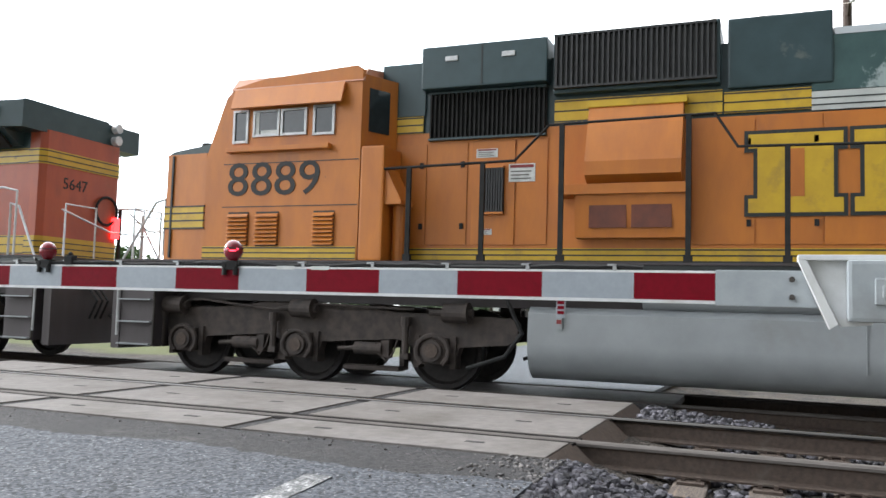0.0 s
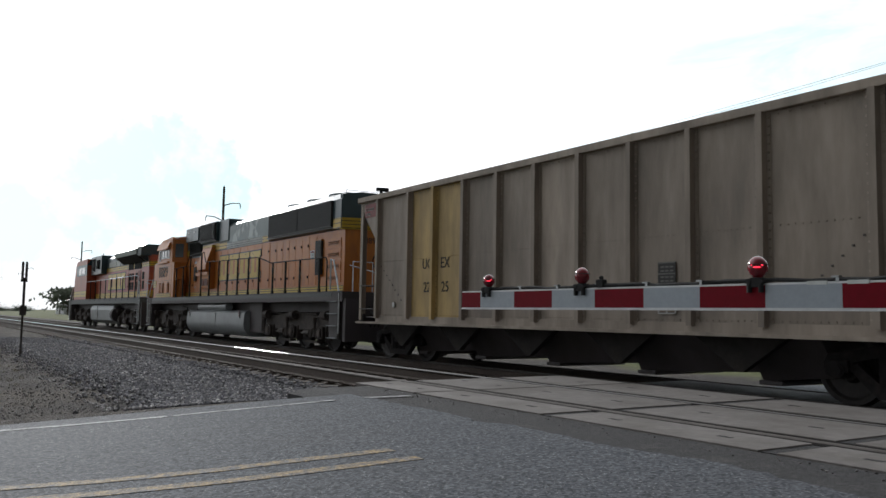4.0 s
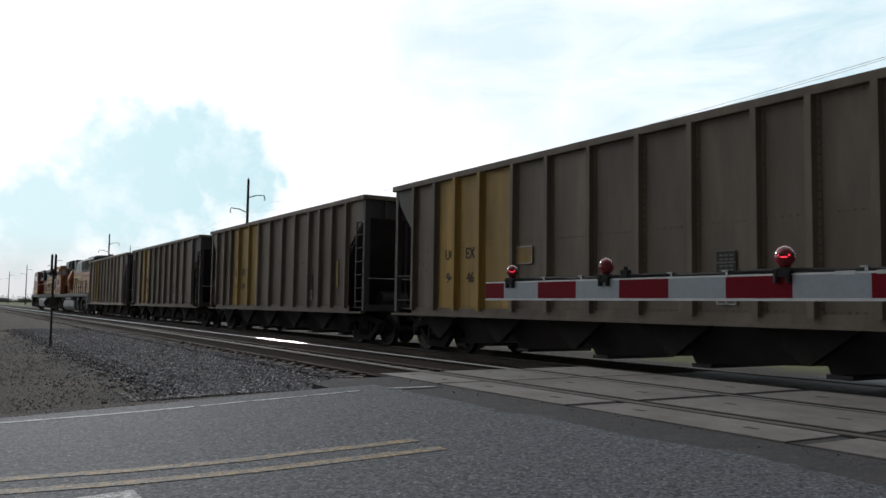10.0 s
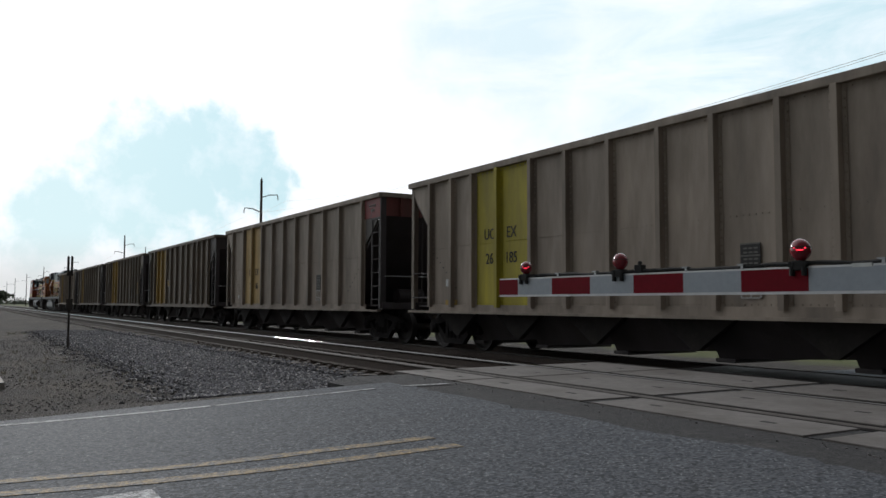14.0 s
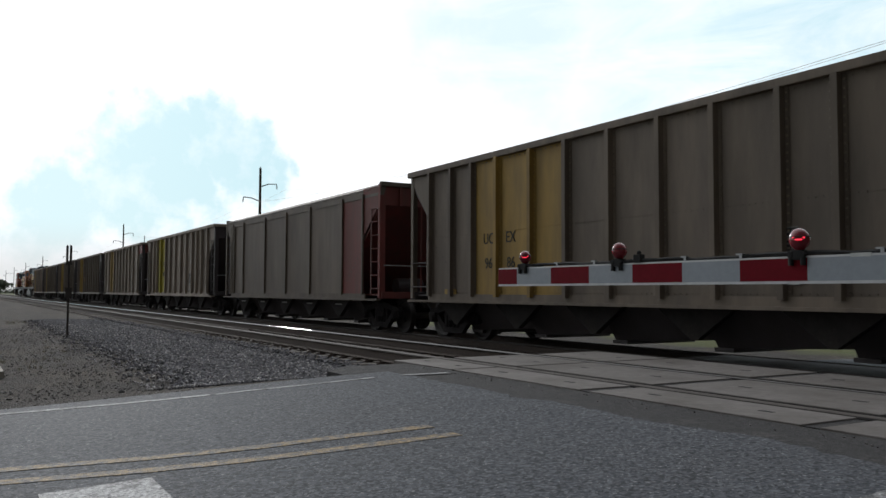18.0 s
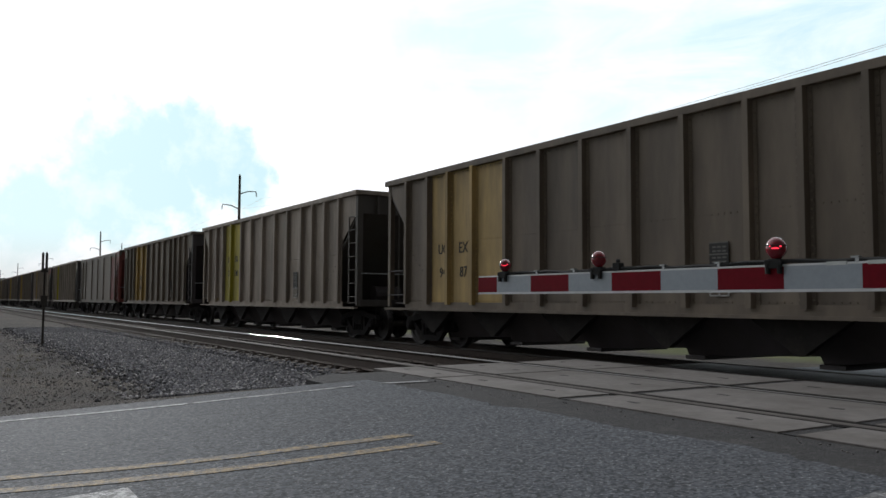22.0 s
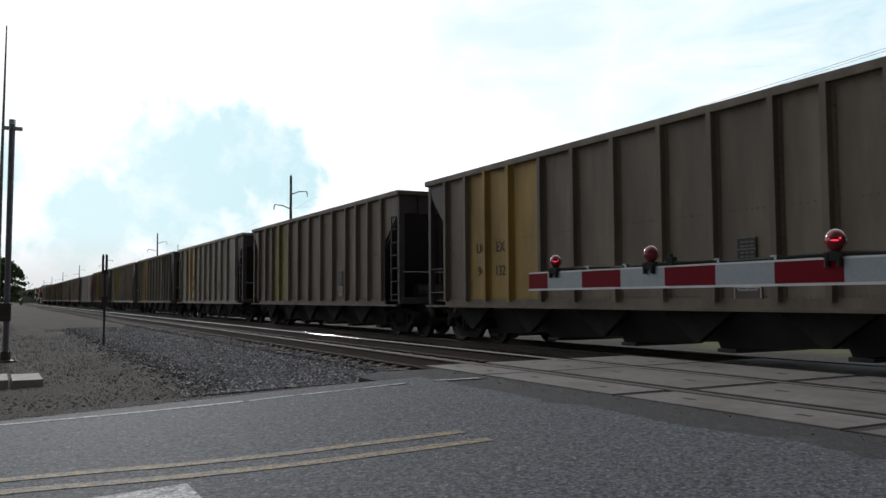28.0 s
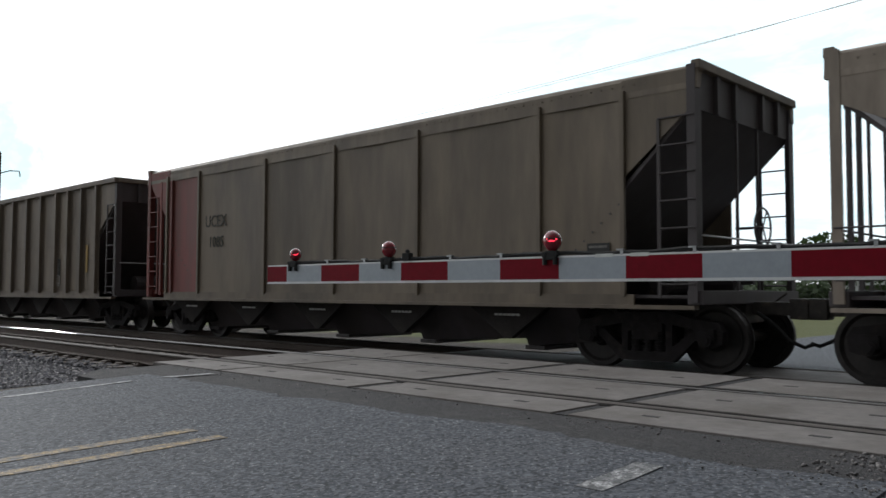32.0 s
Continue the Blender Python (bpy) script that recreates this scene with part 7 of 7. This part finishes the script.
def make_loco_b():
    L = thing("locomotive", pose(TRAIN_X, 0, LOW), "faded red and dark green diesel locomotive with wide radiator wings", "locomotive", "locomotives of the train")
    x = 0.92
    slab(L, "underframe", 0.75, 21.6, 1.45, 1.72, 1.5, mat("grey_sill", (0.10, 0.11, 0.11), rough=0.6, scale=6, bump=0.05), "grey side sill", 0.01)
    slab(L, "walkway", 0.75, 21.6, 1.72, 1.75, 1.52, END_BLACK)
    quick("nose", lambda bm: prism(bm, [(-0.9, -1.5), (0.9, -1.5), (1.35, -1.8), (1.45, -2.6), (-1.45, -2.6), (-1.35, -1.8)], "z", 1.75, 2.95), RED_ORANGE, L, "faded red nose")
    quick("nose_top", lambda bm: prism(bm, [(-1.5, 2.95), (-3.0, 2.95), (-3.0, 3.15), (-1.8, 3.04)], "x", -1.2, 1.2), GREEN, L)
    cab = quick("cab", lambda bm: prism(bm, [(-2.55, 1.75), (-2.55, 3.05), (-3.0, 4.1), (-3.4, 4.3), (-6.9, 4.36), (-6.95, 1.75)], "x", -1.5, 1.5), RED_ORANGE, L, "faded red cab with dark green roof")
    quick("cab_roof", lambda bm: prism(bm, [(-1.52, 3.95), (-1.3, 4.28), (-0.7, 4.42), (0.7, 4.42), (1.3, 4.28), (1.52, 3.95)], "y", -6.97, -3.1), GREEN, cab)
    plate(cab, "green_band", 3.3, 6.95, 3.3, 4.0, 1.5, GREEN)
    for s0, s1 in ((4.3, 5.2), (5.4, 6.4)):
        w = plate(cab, "side_window", s0, s1, 3.35, 3.85, 1.51, SILVER)
        plate(w, "pane", s0 + 0.05, s1 - 0.05, 3.4, 3.8, 1.52, GLASS_DARK)
    stripes_on(L, 2.6, 6.95, 1.9, 2.3, 1.5)
    quick("roof_dish", lambda bm: rod(bm, (0, -4.6, 4.4), (0, -4.6, 4.62), 0.3, 16), GREEN, cab)
    quick("whip_antenna", lambda bm: rod(bm, (0.4, -6.2, 4.4), (0.4, -6.2, 4.9), 0.02, 6), BLACK, cab)
    slab(L, "hood", 6.95, 20.55, 1.75, 3.62, x, RED_ORANGE, "faded red engine hood")
    slab(L, "upper_hood", 6.95, 20.5, 3.62, 4.2, x, GREEN, "dark green upper hood", 0.05)
    quick("hood_roof", lambda bm: prism(bm, [(-0.92, 4.18), (-0.6, 4.36), (0.6, 4.36), (0.92, 4.18)], "y", -15.3, -10.2), GREEN, L)
    inv = slab(L, "inverter_cabinet", 7.0, 10.2, 3.3, 4.44, 1.25, GREEN, "dark green electrical cabinet", 0.02)
    slats(L, 7.6, 8.3, 3.5, 4.3, 1.25, 8, GRILLE)
    slats(L, 9.0, 9.7, 3.6, 4.2, 1.25, 8, BLACK)
    stripes_on(L, 10.3, 20.5, 3.36, 3.62, x)
    stripes_on(L, 7.0, 20.5, 1.8, 2.12, x)
    plate(L, "peeled_patch", 10.9, 13.8, 3.66, 3.95, x, PRIMER, t=0.006)
    hood_doors(L, 10.4, 16.2, 2.15, 3.34, x, 8, RED_ORANGE)
    block_letters(L, 10.9, 15.6, 2.3, 3.2, x + 0.016, 4)
    for s0, s1 in ((16.4, 16.85), (17.0, 17.45), (17.9, 18.3), (19.4, 19.75)):
        for z0, z1 in ((2.2, 2.62), (2.72, 3.1)):
            plate(L, "vent_screen", s0, s1, z0, z1, x, BLACK, "black screened vent", t=0.02)
    dd = plate(L, "open_door", 18.5, 19.1, 2.15, 3.2, x, SIGN_RED, t=0.02)
    # the open door's shadow, laid on as a black plate
    plate(dd, "door_shadow", 18.6, 19.0, 1.95, 2.7, x + 0.02, BLACK, t=0.006)
    wings = quick("radiator_wing", lambda bm: prism(bm, [(-1.0, 3.66), (-1.48, 3.98), (-1.52, 4.22), (-0.95, 4.50), (0.95, 4.50), (1.52, 4.22), (1.48, 3.98), (1.0, 3.66)], "y", -20.35, -15.2), GREEN, L, "wide overhanging dark green radiator wings")
    quick("wing_grille", lambda bm: [prism(bm, [(sx * 1.02, 3.64), (sx * 1.06, 3.62), (sx * 1.48, 3.96), (sx * 1.45, 4.0)], "y", -20.2, -15.5) for sx in (-1, 1)], BLACK, wings)
    quick("wing_rear", lambda bm: prism(bm, [(-1.46, -20.34), (1.46, -20.34), (1.36, -20.78), (-1.36, -20.78)], "z", 3.9, 4.34), GREEN, wings)
    for s0, s1 in ((16.3, 17.4), (17.7, 19.2)):
        plate(L, "upper_screen", s0, s1, 3.3, 3.64, x + 0.01, BLACK, "black mesh screen under the wing", t=0.03)
    rear = quick("hood_end", lambda bm: prism(bm, [(-0.92, -20.5), (0.92, -20.5), (0.92, -20.72), (0.82, -20.8), (-0.82, -20.8), (-0.92, -20.72)], "z", 1.75, 3.95), RED_ORANGE, L, "faded red rear end of the hood")
    for z0, z1 in ((3.36, 3.62), (1.8, 2.12)):
        b = quick("rear_band", lambda bm, z0=z0, z1=z1: prism(bm, [(-0.935, -20.49), (0.935, -20.49), (0.935, -20.725), (0.827, -20.812), (-0.827, -20.812), (-0.935, -20.725)], "z", z0, z1), YELLOW, rear)
        for k in range(3):
            quick("band_line", lambda bm, z0=z0, k=k: prism(bm, [(-0.94, -20.49), (0.94, -20.49), (0.94, -20.728), (0.83, -20.817), (-0.83, -20.817), (-0.94, -20.728)], "z", z0 + 0.02 + 0.1 * k, z0 + 0.038 + 0.1 * k), BLACK_LINE, b)
    me, _ = TEXTS["5647"]
    put("marking", me, INK, rear, Matrix.Translation((-0.18, -20.803, 3.08)) @ Matrix(((1, 0, 0), (0, 0, -1), (0, 1, 0))).to_4x4() @ Matrix.Diagonal((0.2, 0.2, 1, 1)))
    quick("rear_headlight", lambda bm: [rod(bm, (0.7, -20.76, z), (0.7, -20.9, z), 0.09, 14) for z in (4.05, 4.28)], LAMP_WHITE, rear, "stacked clear headlights")
    quick("hand_brake_wheel", lambda bm: [rod(bm, (0.55 + 0.26 * math.cos(a), -20.84, 2.7 + 0.26 * math.sin(a)), (0.55 + 0.26 * math.cos(a + 0.45), -20.84, 2.7 + 0.26 * math.sin(a + 0.45)), 0.025, 6) for a in [i * 0.4 for i in range(16)]], BLACK, rear)
    quick("rear_marker_lamp", lambda bm: box(bm, 0.72, 0.86, -20.88, -20.79, 2.2, 2.6, 0.02), mat("marker_lamp", (0.3, 0.01, 0.01), rough=0.3, bump=0.0, emit=(1.0, 0.02, 0.02, 2.0)), rear, "lit red marker lamp")
    tank = quick("fuel_tank", lambda bm: prism(bm, [(-1.0, 0.3), (-1.36, 0.5), (-1.42, 1.1), (-1.3, 1.36), (1.3, 1.36), (1.42, 1.1), (1.36, 0.5), (1.0, 0.3)], "y", -14.8, -8.3), TANK_GREY, L, "grey fuel tank with angled lower edge")
    quick("tank_seam", lambda bm: [box(bm, sx * 1.40, sx * 1.428, -10.6, -10.57, 0.5, 1.3) for sx in (-1, 1)], TRUCK_GREY, tank)
    quick("tank_rack", lambda bm: [rod(bm, (sx * 1.2, -15.0, 0.85), (sx * 1.2, -15.5, 0.85), 0.4, 16) for sx in (-1, 1)], END_BLACK, L, "round black reservoir behind the tank")
    loco_truck(L, [2.6, 4.5, 6.4])
    loco_truck(L, [16.0, 17.7, 19.5], True)
    slab(L, "sub_frame", 1.0, 21.4, 1.12, 1.45, 0.95, END_BLACK)
    for y in (-0.85, -21.75):
        quick("pilot", lambda bm, y=y: box(bm, -1.45, 1.45, y, y + 0.15, 0.33, 1.5), END_BLACK, L, "black pilot plate")
    steps(L, 1.2, 1)
    steps(L, 21.1, -1)
    for y, w in ((-0.75, 1), (-21.65, -1)):
        coupler(L, y, w)
    handrail(L, [(7.2, 2.86), (20.6, 2.86), (20.9, 2.8), (20.9, 1.75)], [(s, 2.85) for s in (8.3, 9.9, 11.4, 12.9, 14.4, 15.9, 17.4, 18.9, 20.3)], 1.47, SILVER, BLACK, 1.75)
    quick("mu_hoses", lambda bm: [pipe(bm, [(sx * q, -21.75, 1.3), (sx * q, -22.0, 1.05), (sx * q, -21.85, 0.75)], 0.02) for sx in (-1, 1) for q in (0.5, 0.62, 0.74)], BLACK, L)
    quick("end_chain", lambda bm: [pipe(bm, [(-1.3, -21.7, 2.5), (-0.5, -21.95, 2.2), (0.4, -21.95, 2.2), (1.2, -21.7, 2.5)], 0.014)] + [pipe(bm, [(sx * 0.55, -21.68, 1.75), (sx * 0.55, -21.68, 2.6), (sx * 1.2, -21.68, 2.6), (sx * 1.2, -21.68, 1.75)], 0.018) for sx in (-1, 1)], SILVER, L)
    return L


LOCO_A = make_loco_a()
LOCO_B = make_loco_b()


# ------------------------------------------------------------------ beyond the tracks
def tree(name, x, y, z, h, spread, seed, label, leaf=0.22, count=900, foliage=None):
    t = thing(name, pose(x, y, z), label, "tree", "distant trees")
    rng = random.Random(seed)
    bm = bmesh.new()
    rod(bm, (0, 0, 0), (0.1, 0.05, h * 0.45), h * 0.028, 8, h * 0.018)
    tips = []
    for i in range(7):
        a = i * 2.4 + rng.random()
        b = Vector((0.1, 0.05, h * (0.22 + 0.05 * i)))
        e = b + Vector((math.cos(a) * spread * rng.uniform(0.5, 0.85), math.sin(a) * spread * rng.uniform(0.5, 0.85), h * rng.uniform(0.15, 0.42)))
        rod(bm, b, e, h * 0.012, 6, h * 0.004)
        tips.append(e)
    part("trunk", bm, BARK, t)
    V, F = [], []
    centres = tips + [Vector((rng.gauss(0, 0.35) * spread, rng.gauss(0, 0.35) * spread, h * rng.uniform(0.42, 0.92))) for _ in range(14)]
    for _ in range(count):
        c = rng.choice(centres)
        r = spread * 0.34
        p = c + Vector((rng.gauss(0, r), rng.gauss(0, r), rng.gauss(0, r * 0.75)))
        p.z = max(h * 0.12, min(p.z, h * (1.0 - 0.28 * (p.xy.length / (spread * 1.3)) ** 2)))
        u = Vector((rng.gauss(0, 1), rng.gauss(0, 1), rng.gauss(0, 1))).normalized()
        w = u.cross(Vector((rng.gauss(0, 1), rng.gauss(0, 1), rng.gauss(0, 1)))).normalized()
        s = leaf * rng.uniform(0.6, 1.4)
        n = len(V)
        V += [p - u * s, p + w * s * 0.6, p + u * s, p - w * s * 0.6]
        F.append((n, n + 1, n + 2, n + 3))
    me = bpy.data.meshes.new("crown")
    me.from_pydata([v[:] for v in V], [], F)
    me.materials.append(foliage or LEAF)
    c = new("crown", me)
    c.parent = t
    return t


def utility_pole(x, y, label):
    p = thing("utility_pole", pose(x, y, -0.9), label, "utility pole", "poles of the power line")
    quick("shaft", lambda bm: rod(bm, (0, 0, 0), (0, 0, 13.4), 0.17, 12, 0.11), POLE_WOOD, p, "dark wooden shaft")
    for z, side in ((11.9, 1), (10.5, -1)):
        arm = quick("davit_arm", lambda bm, z=z, side=side: pipe(bm, [(0, 0, z - 0.25), (side * 0.8, 0, z + 0.05), (side * 1.55, 0, z + 0.1), (side * 1.62, 0, z - 0.15)], 0.05, 6), POLE_WOOD, p, "curved side arm")
        quick("insulator", lambda bm, z=z, side=side: [rod(bm, (side * 1.62, 0, z - 0.15 - 0.09 * k), (side * 1.62, 0, z - 0.20 - 0.09 * k), 0.07, 10) for k in range(3)], STEEL, arm)
    quick("cap", lambda bm: rod(bm, (0, 0, 13.4), (0, 0, 13.55), 0.05, 8), STEEL, p)


POLE_YS = [-78.8, -2.0, 74.9, 151.7, 228.5, 305.0, 382.0, 459.0, 536.0]
for y in POLE_YS:
    utility_pole(24.35 if y == 74.9 else 25.0, y, "tall dark wooden power pole with two curved arms")
for dx, z, sag in ((1.62, 10.55, 1.7), (-1.62, 9.2, 1.25)):
    def sagging(bm, dx=dx, z=z, sag=sag):
        for a, b in zip(POLE_YS, POLE_YS[1:]):
            pts = []
            for i in range(13):
                u = i / 12
                pts.append((25 + dx, a + (b - a) * u, z - sag * 4 * u * (1 - u)))
            for p, q in zip(pts, pts[1:]):
                rod(bm, p, q, 0.008, 4)
    single("power_wire", sagging, WIRE, "thin power wire sagging between the poles", "wire", "wires of the power line")


def raised_gate():
    g = thing("signal_mast", pose(0.20, 18.0, -0.28), "grey signal mast with a tall raised crossing arm", "signal mast")
    quick("mast", lambda bm: rod(bm, (0, 0, 0.1), (0.02, 0, 4.62), 0.055, 14), mat("mast_steel", (0.16, 0.155, 0.19), rough=0.5, metal=0.5, scale=10, bump=0.05), g, "dark steel mast")
    quick("mast_cap", lambda bm: (rod(bm, (0.02, 0, 4.62), (0.02, 0, 4.72), 0.06, 12), box(bm, -0.16, 0.20, -0.05, 0.05, 4.52, 4.58)), STEEL, g)
    quick("raised_arm", lambda bm: rod(bm, (-0.17, 0.1, 0.9), (-0.12, 0.1, 6.6), 0.05, 8, 0.012), mat("raised_arm_paint", (0.22, 0.2, 0.2), rough=0.5, scale=6, bump=0.02), g, "tapered arm standing upright")
    quick("mechanism_box", lambda bm: box(bm, -0.26, 0.08, -0.1, 0.15, 0.8, 1.15, 0.03), TRUCK_GREY, g)
    quick("base_flange", lambda bm: (rod(bm, (0, 0, 0.0), (0, 0, 0.22), 0.09, 12), box(bm, -0.2, 0.2, -0.2, 0.2, 0.0, 0.05, 0.01)), TRUCK_GREY, g)
    for sx in (-1, 1):
        for sy in (-1, 1):
            quick("anchor_bolt", lambda bm, sx=sx, sy=sy: rod(bm, (sx * 0.16, sy * 0.16, 0.04), (sx * 0.16, sy * 0.16, 0.12), 0.015, 8), SILVER, g, "bright anchor bolt")


raised_gate()
single("concrete_slab", lambda bm: [prism(bm, [(-0.62 + 0.42 * k, -0.27), (-0.23 + 0.42 * k, -0.27), (-0.24 + 0.42 * k, -0.16 + 0.012 * (k % 2)), (-0.61 + 0.42 * k, -0.16)], "y", 12.6, 13.7) for k in range(3)],
       mat("pale_concrete", (0.32, 0.295, 0.26), (0.24, 0.22, 0.19), 0.85, scale=9, bump=0.3, c=(0.15, 0.135, 0.115), patch=4), "pale broken concrete block lying on the gravel verge", "concrete block")


def marker_post():
    p = thing("marker_post", pose(2.45, 22.6, -0.30), "thin dark steel marker post standing in the ballast verge", "post")
    quick("post", lambda bm: (box(bm, -0.020, 0.020, -0.014, 0.014, 0, 1.98), box(bm, -0.023, -0.016, -0.045, 0.014, 0, 1.98), box(bm, 0.016, 0.023, -0.045, 0.014, 0, 1.98)), LOCO_TRUCK, p)
    quick("sign_plate", lambda bm: box(bm, -0.075, 0.075, -0.055, -0.047, 1.06, 1.30), TRUCK_GREY, p, "small dark plate on the post")
    for x in (-0.045, 0.04):
        quick("marker_tube", lambda bm, x=x: (rod(bm, (x, 0, 1.90), (x, 0, 2.34), 0.03, 10), rod(bm, (x, 0, 2.34), (x, 0, 2.38), 0.03, 10, 0.01)), TRUCK_GREY, p, "dark round tube at the head")
    quick("crosspiece", lambda bm: box(bm, -0.08, 0.075, -0.02, 0.02, 1.88, 1.92), TRUCK_GREY, p)


marker_post()


def bush_row(name, spots, label, leaf=1.0, foliage=None):
    rng = random.Random(5)
    V, F = [], []
    for x, y, w, h in spots:
        for _ in range(int(260 * w)):
            p = Vector((x + rng.gauss(0, w * 0.5), y + rng.gauss(0, w * 0.5), -0.8 + abs(rng.gauss(0, 0.5)) * h))
            u = Vector((rng.gauss(0, 1), rng.gauss(0, 1), rng.gauss(0, 1))).normalized()
            v = u.orthogonal().normalized()
            s = leaf * 0.12 * h ** 0.5 * rng.uniform(0.7, 1.5)
            n = len(V)
            V += [p - u * s, p + v * s * 0.6, p + u * s, p - v * s * 0.6]
            F.append((n, n + 1, n + 2, n + 3))
    me = bpy.data.meshes.new(name)
    me.from_pydata([v[:] for v in V], [], F)
    me.materials.append(foliage or LEAF)
    tagged(new(name, me), label, "bushes", kind="stuff")


# trees by the line's left side, and far groups along the horizon
tree("tree", -0.25, 42.0, -0.7, 3.7, 1.15, 3, "dark leafy tree beside the line", 0.13, 1900)
tree("tree", -6.5, 52.0, -0.9, 7.5, 3.0, 4, "dark leafy tree beside the line", 0.24, 1400)
tree("tree", 46.0, 300.0, -0.9, 9.0, 7.5, 6, "distant rounded tree beyond the tracks", 0.8, 700, LEAF_HAZED)
tree("tree", 66.0, 300.0, -0.9, 8.0, 7.0, 7, "distant rounded tree beyond the tracks", 0.8, 700, LEAF_HAZED)
tree("tree", 8.0, 520.0, -0.9, 9.0, 6.0, 8, "hazy tree near the vanishing line", 1.2, 600, LEAF_HAZED)
tree("tree", 24.0, 640.0, -0.9, 9.0, 7.0, 9, "hazy tree near the vanishing line", 1.4, 600, LEAF_HAZED)
tree("tree", 46.5, 43.5, -0.9, 5.6, 2.4, 10, "leafy tree seen between the hopper cars", 0.2, 1300)
tree("tree", 100.0, 33.0, -0.9, 8.6, 4.0, 11, "leafy tree across the field", 0.35, 1100)
tree("tree", 104.0, 27.0, -0.9, 7.4, 4.0, 12, "leafy tree across the field", 0.35, 1000)
tree("tree", 90.0, 64.0, -0.9, 8.0, 4.0, 13, "leafy tree across the field", 0.35, 900)
bush_row("far_hedge", [(150 + 12 * math.sin(i * 1.7), -40 + 9 * i, 5.0, 3.2) for i in range(30)], "low dark hedge line across the field", 2.4)
bush_row("horizon_woods", [(-60 + 16 * i, 620 + 20 * math.sin(i), 7.0, 3.0) for i in range(9)], "thin line of far woods", 1.6, LEAF_HAZED)


def shed(x, y, w, d, h, m, label):
    s = thing("farm_building", pose(x, y, -0.9), label, "building", "distant buildings")
    quick("wall", lambda bm: box(bm, -w / 2, w / 2, -d / 2, d / 2, 0, h), m, s)
    quick("roof", lambda bm: prism(bm, [(-w / 2 - 0.3, h), (w / 2 + 0.3, h), (0, h + w * 0.22)], "y", -d / 2 - 0.3, d / 2 + 0.3), STEEL, s)
    quick("door", lambda bm: box(bm, -w / 2 - 0.05, -w / 2, -1.5, 1.5, 0, h * 0.8), TRUCK_GREY, s)
    for k in (-1, 1):
        quick("window", lambda bm, k=k: box(bm, -w / 2 - 0.04, -w / 2, k * d * 0.33 - 0.6, k * d * 0.33 + 0.6, 1.0, 2.2), GLASS_DARK, s)


PALE = mat("pale_siding", (0.62, 0.64, 0.66), rough=0.6, scale=2, bump=0.05)
shed(120.0, 33.5, 8.0, 9.0, 3.4, PALE, "pale house across the field")
shed(52.0, 330.0, 8.0, 18.0, 4.2, PALE, "white low building far along the line")


def storage_tank(x, y, r, h):
    t = thing("storage_tank", pose(x, y, -0.9), "white round storage tank far along the line", "storage tank", "distant storage tanks")
    quick("shell", lambda bm: rod(bm, (0, 0, 0), (0, 0, h), r, 20), PALE, t)
    quick("roof", lambda bm: rod(bm, (0, 0, h), (0, 0, h + r * 0.3), r, 20, 0.2), STEEL, t)


for k in range(4):
    storage_tank(49.0 + 5.2 * k, 262.0 + 3 * k, 2.2, 5.0)
single("far_pole", lambda bm: rod(bm, (47.0, 250.0, -0.9), (47.0, 250.0, 17.0), 0.16, 8, 0.1), POLE_WOOD, "bare tall pole far along the line", "utility pole")
# parked rail cars far down the near line
single("distant_wagon", lambda bm: (box(bm, 4.9, 7.9, 420, 434, 0.6, 4.2), box(bm, 5.4, 7.4, 421, 433, 0.0, 0.6)), RED_CAR, "dark red wagon standing far down the near track", "wagon")


# ------------------------------------------------------------------ what moves
def lead_y(t, k):
    """Where the leading end of hopper k stands after t seconds."""
    u = max(0.0, min(1.0, (t - 2.0) / 6.0, (32.0 - t) / 2.5))
    return 3.121 + 7.9354 * t + 0.0047865 * t * t - 16.18 * k - 0.14 * u * u * (3 - 2 * u)


def roll(ax, y, r):
    """A wheelset turns as the train rolls: one row every fifteenth of a second."""
    rows = []
    for i in range(481):
        t = i / 15
        rows.append((t, pose(0, y, r, -math.degrees((lead_y(t, 0) - lead_y(0, 0)) / r))))
    walk(ax, rows)


def motions():
    times = [0.0, 2.0, 4.0, 5.0, 6.0, 8.0, 10.0, 12.0, 16.0, 20.0, 24.0, 28.0, 29.5, 30.5, 31.2, 32.0]
    for i, car in enumerate(CARS):
        walk(car, [(t, pose(TRAIN_X, lead_y(t, i + 1) + (0.12 if i == 15 else 0.0), LOW)) for t in times])
    for loco, ahead in ((LOCO_A, 23.06), (LOCO_B, 45.36)):
        walk(loco, [(t, pose(TRAIN_X, lead_y(t, 1) + ahead, LOW)) for t in times])
    for ax, y, r in WHEELS:
        roll(ax, y, r)


motions()
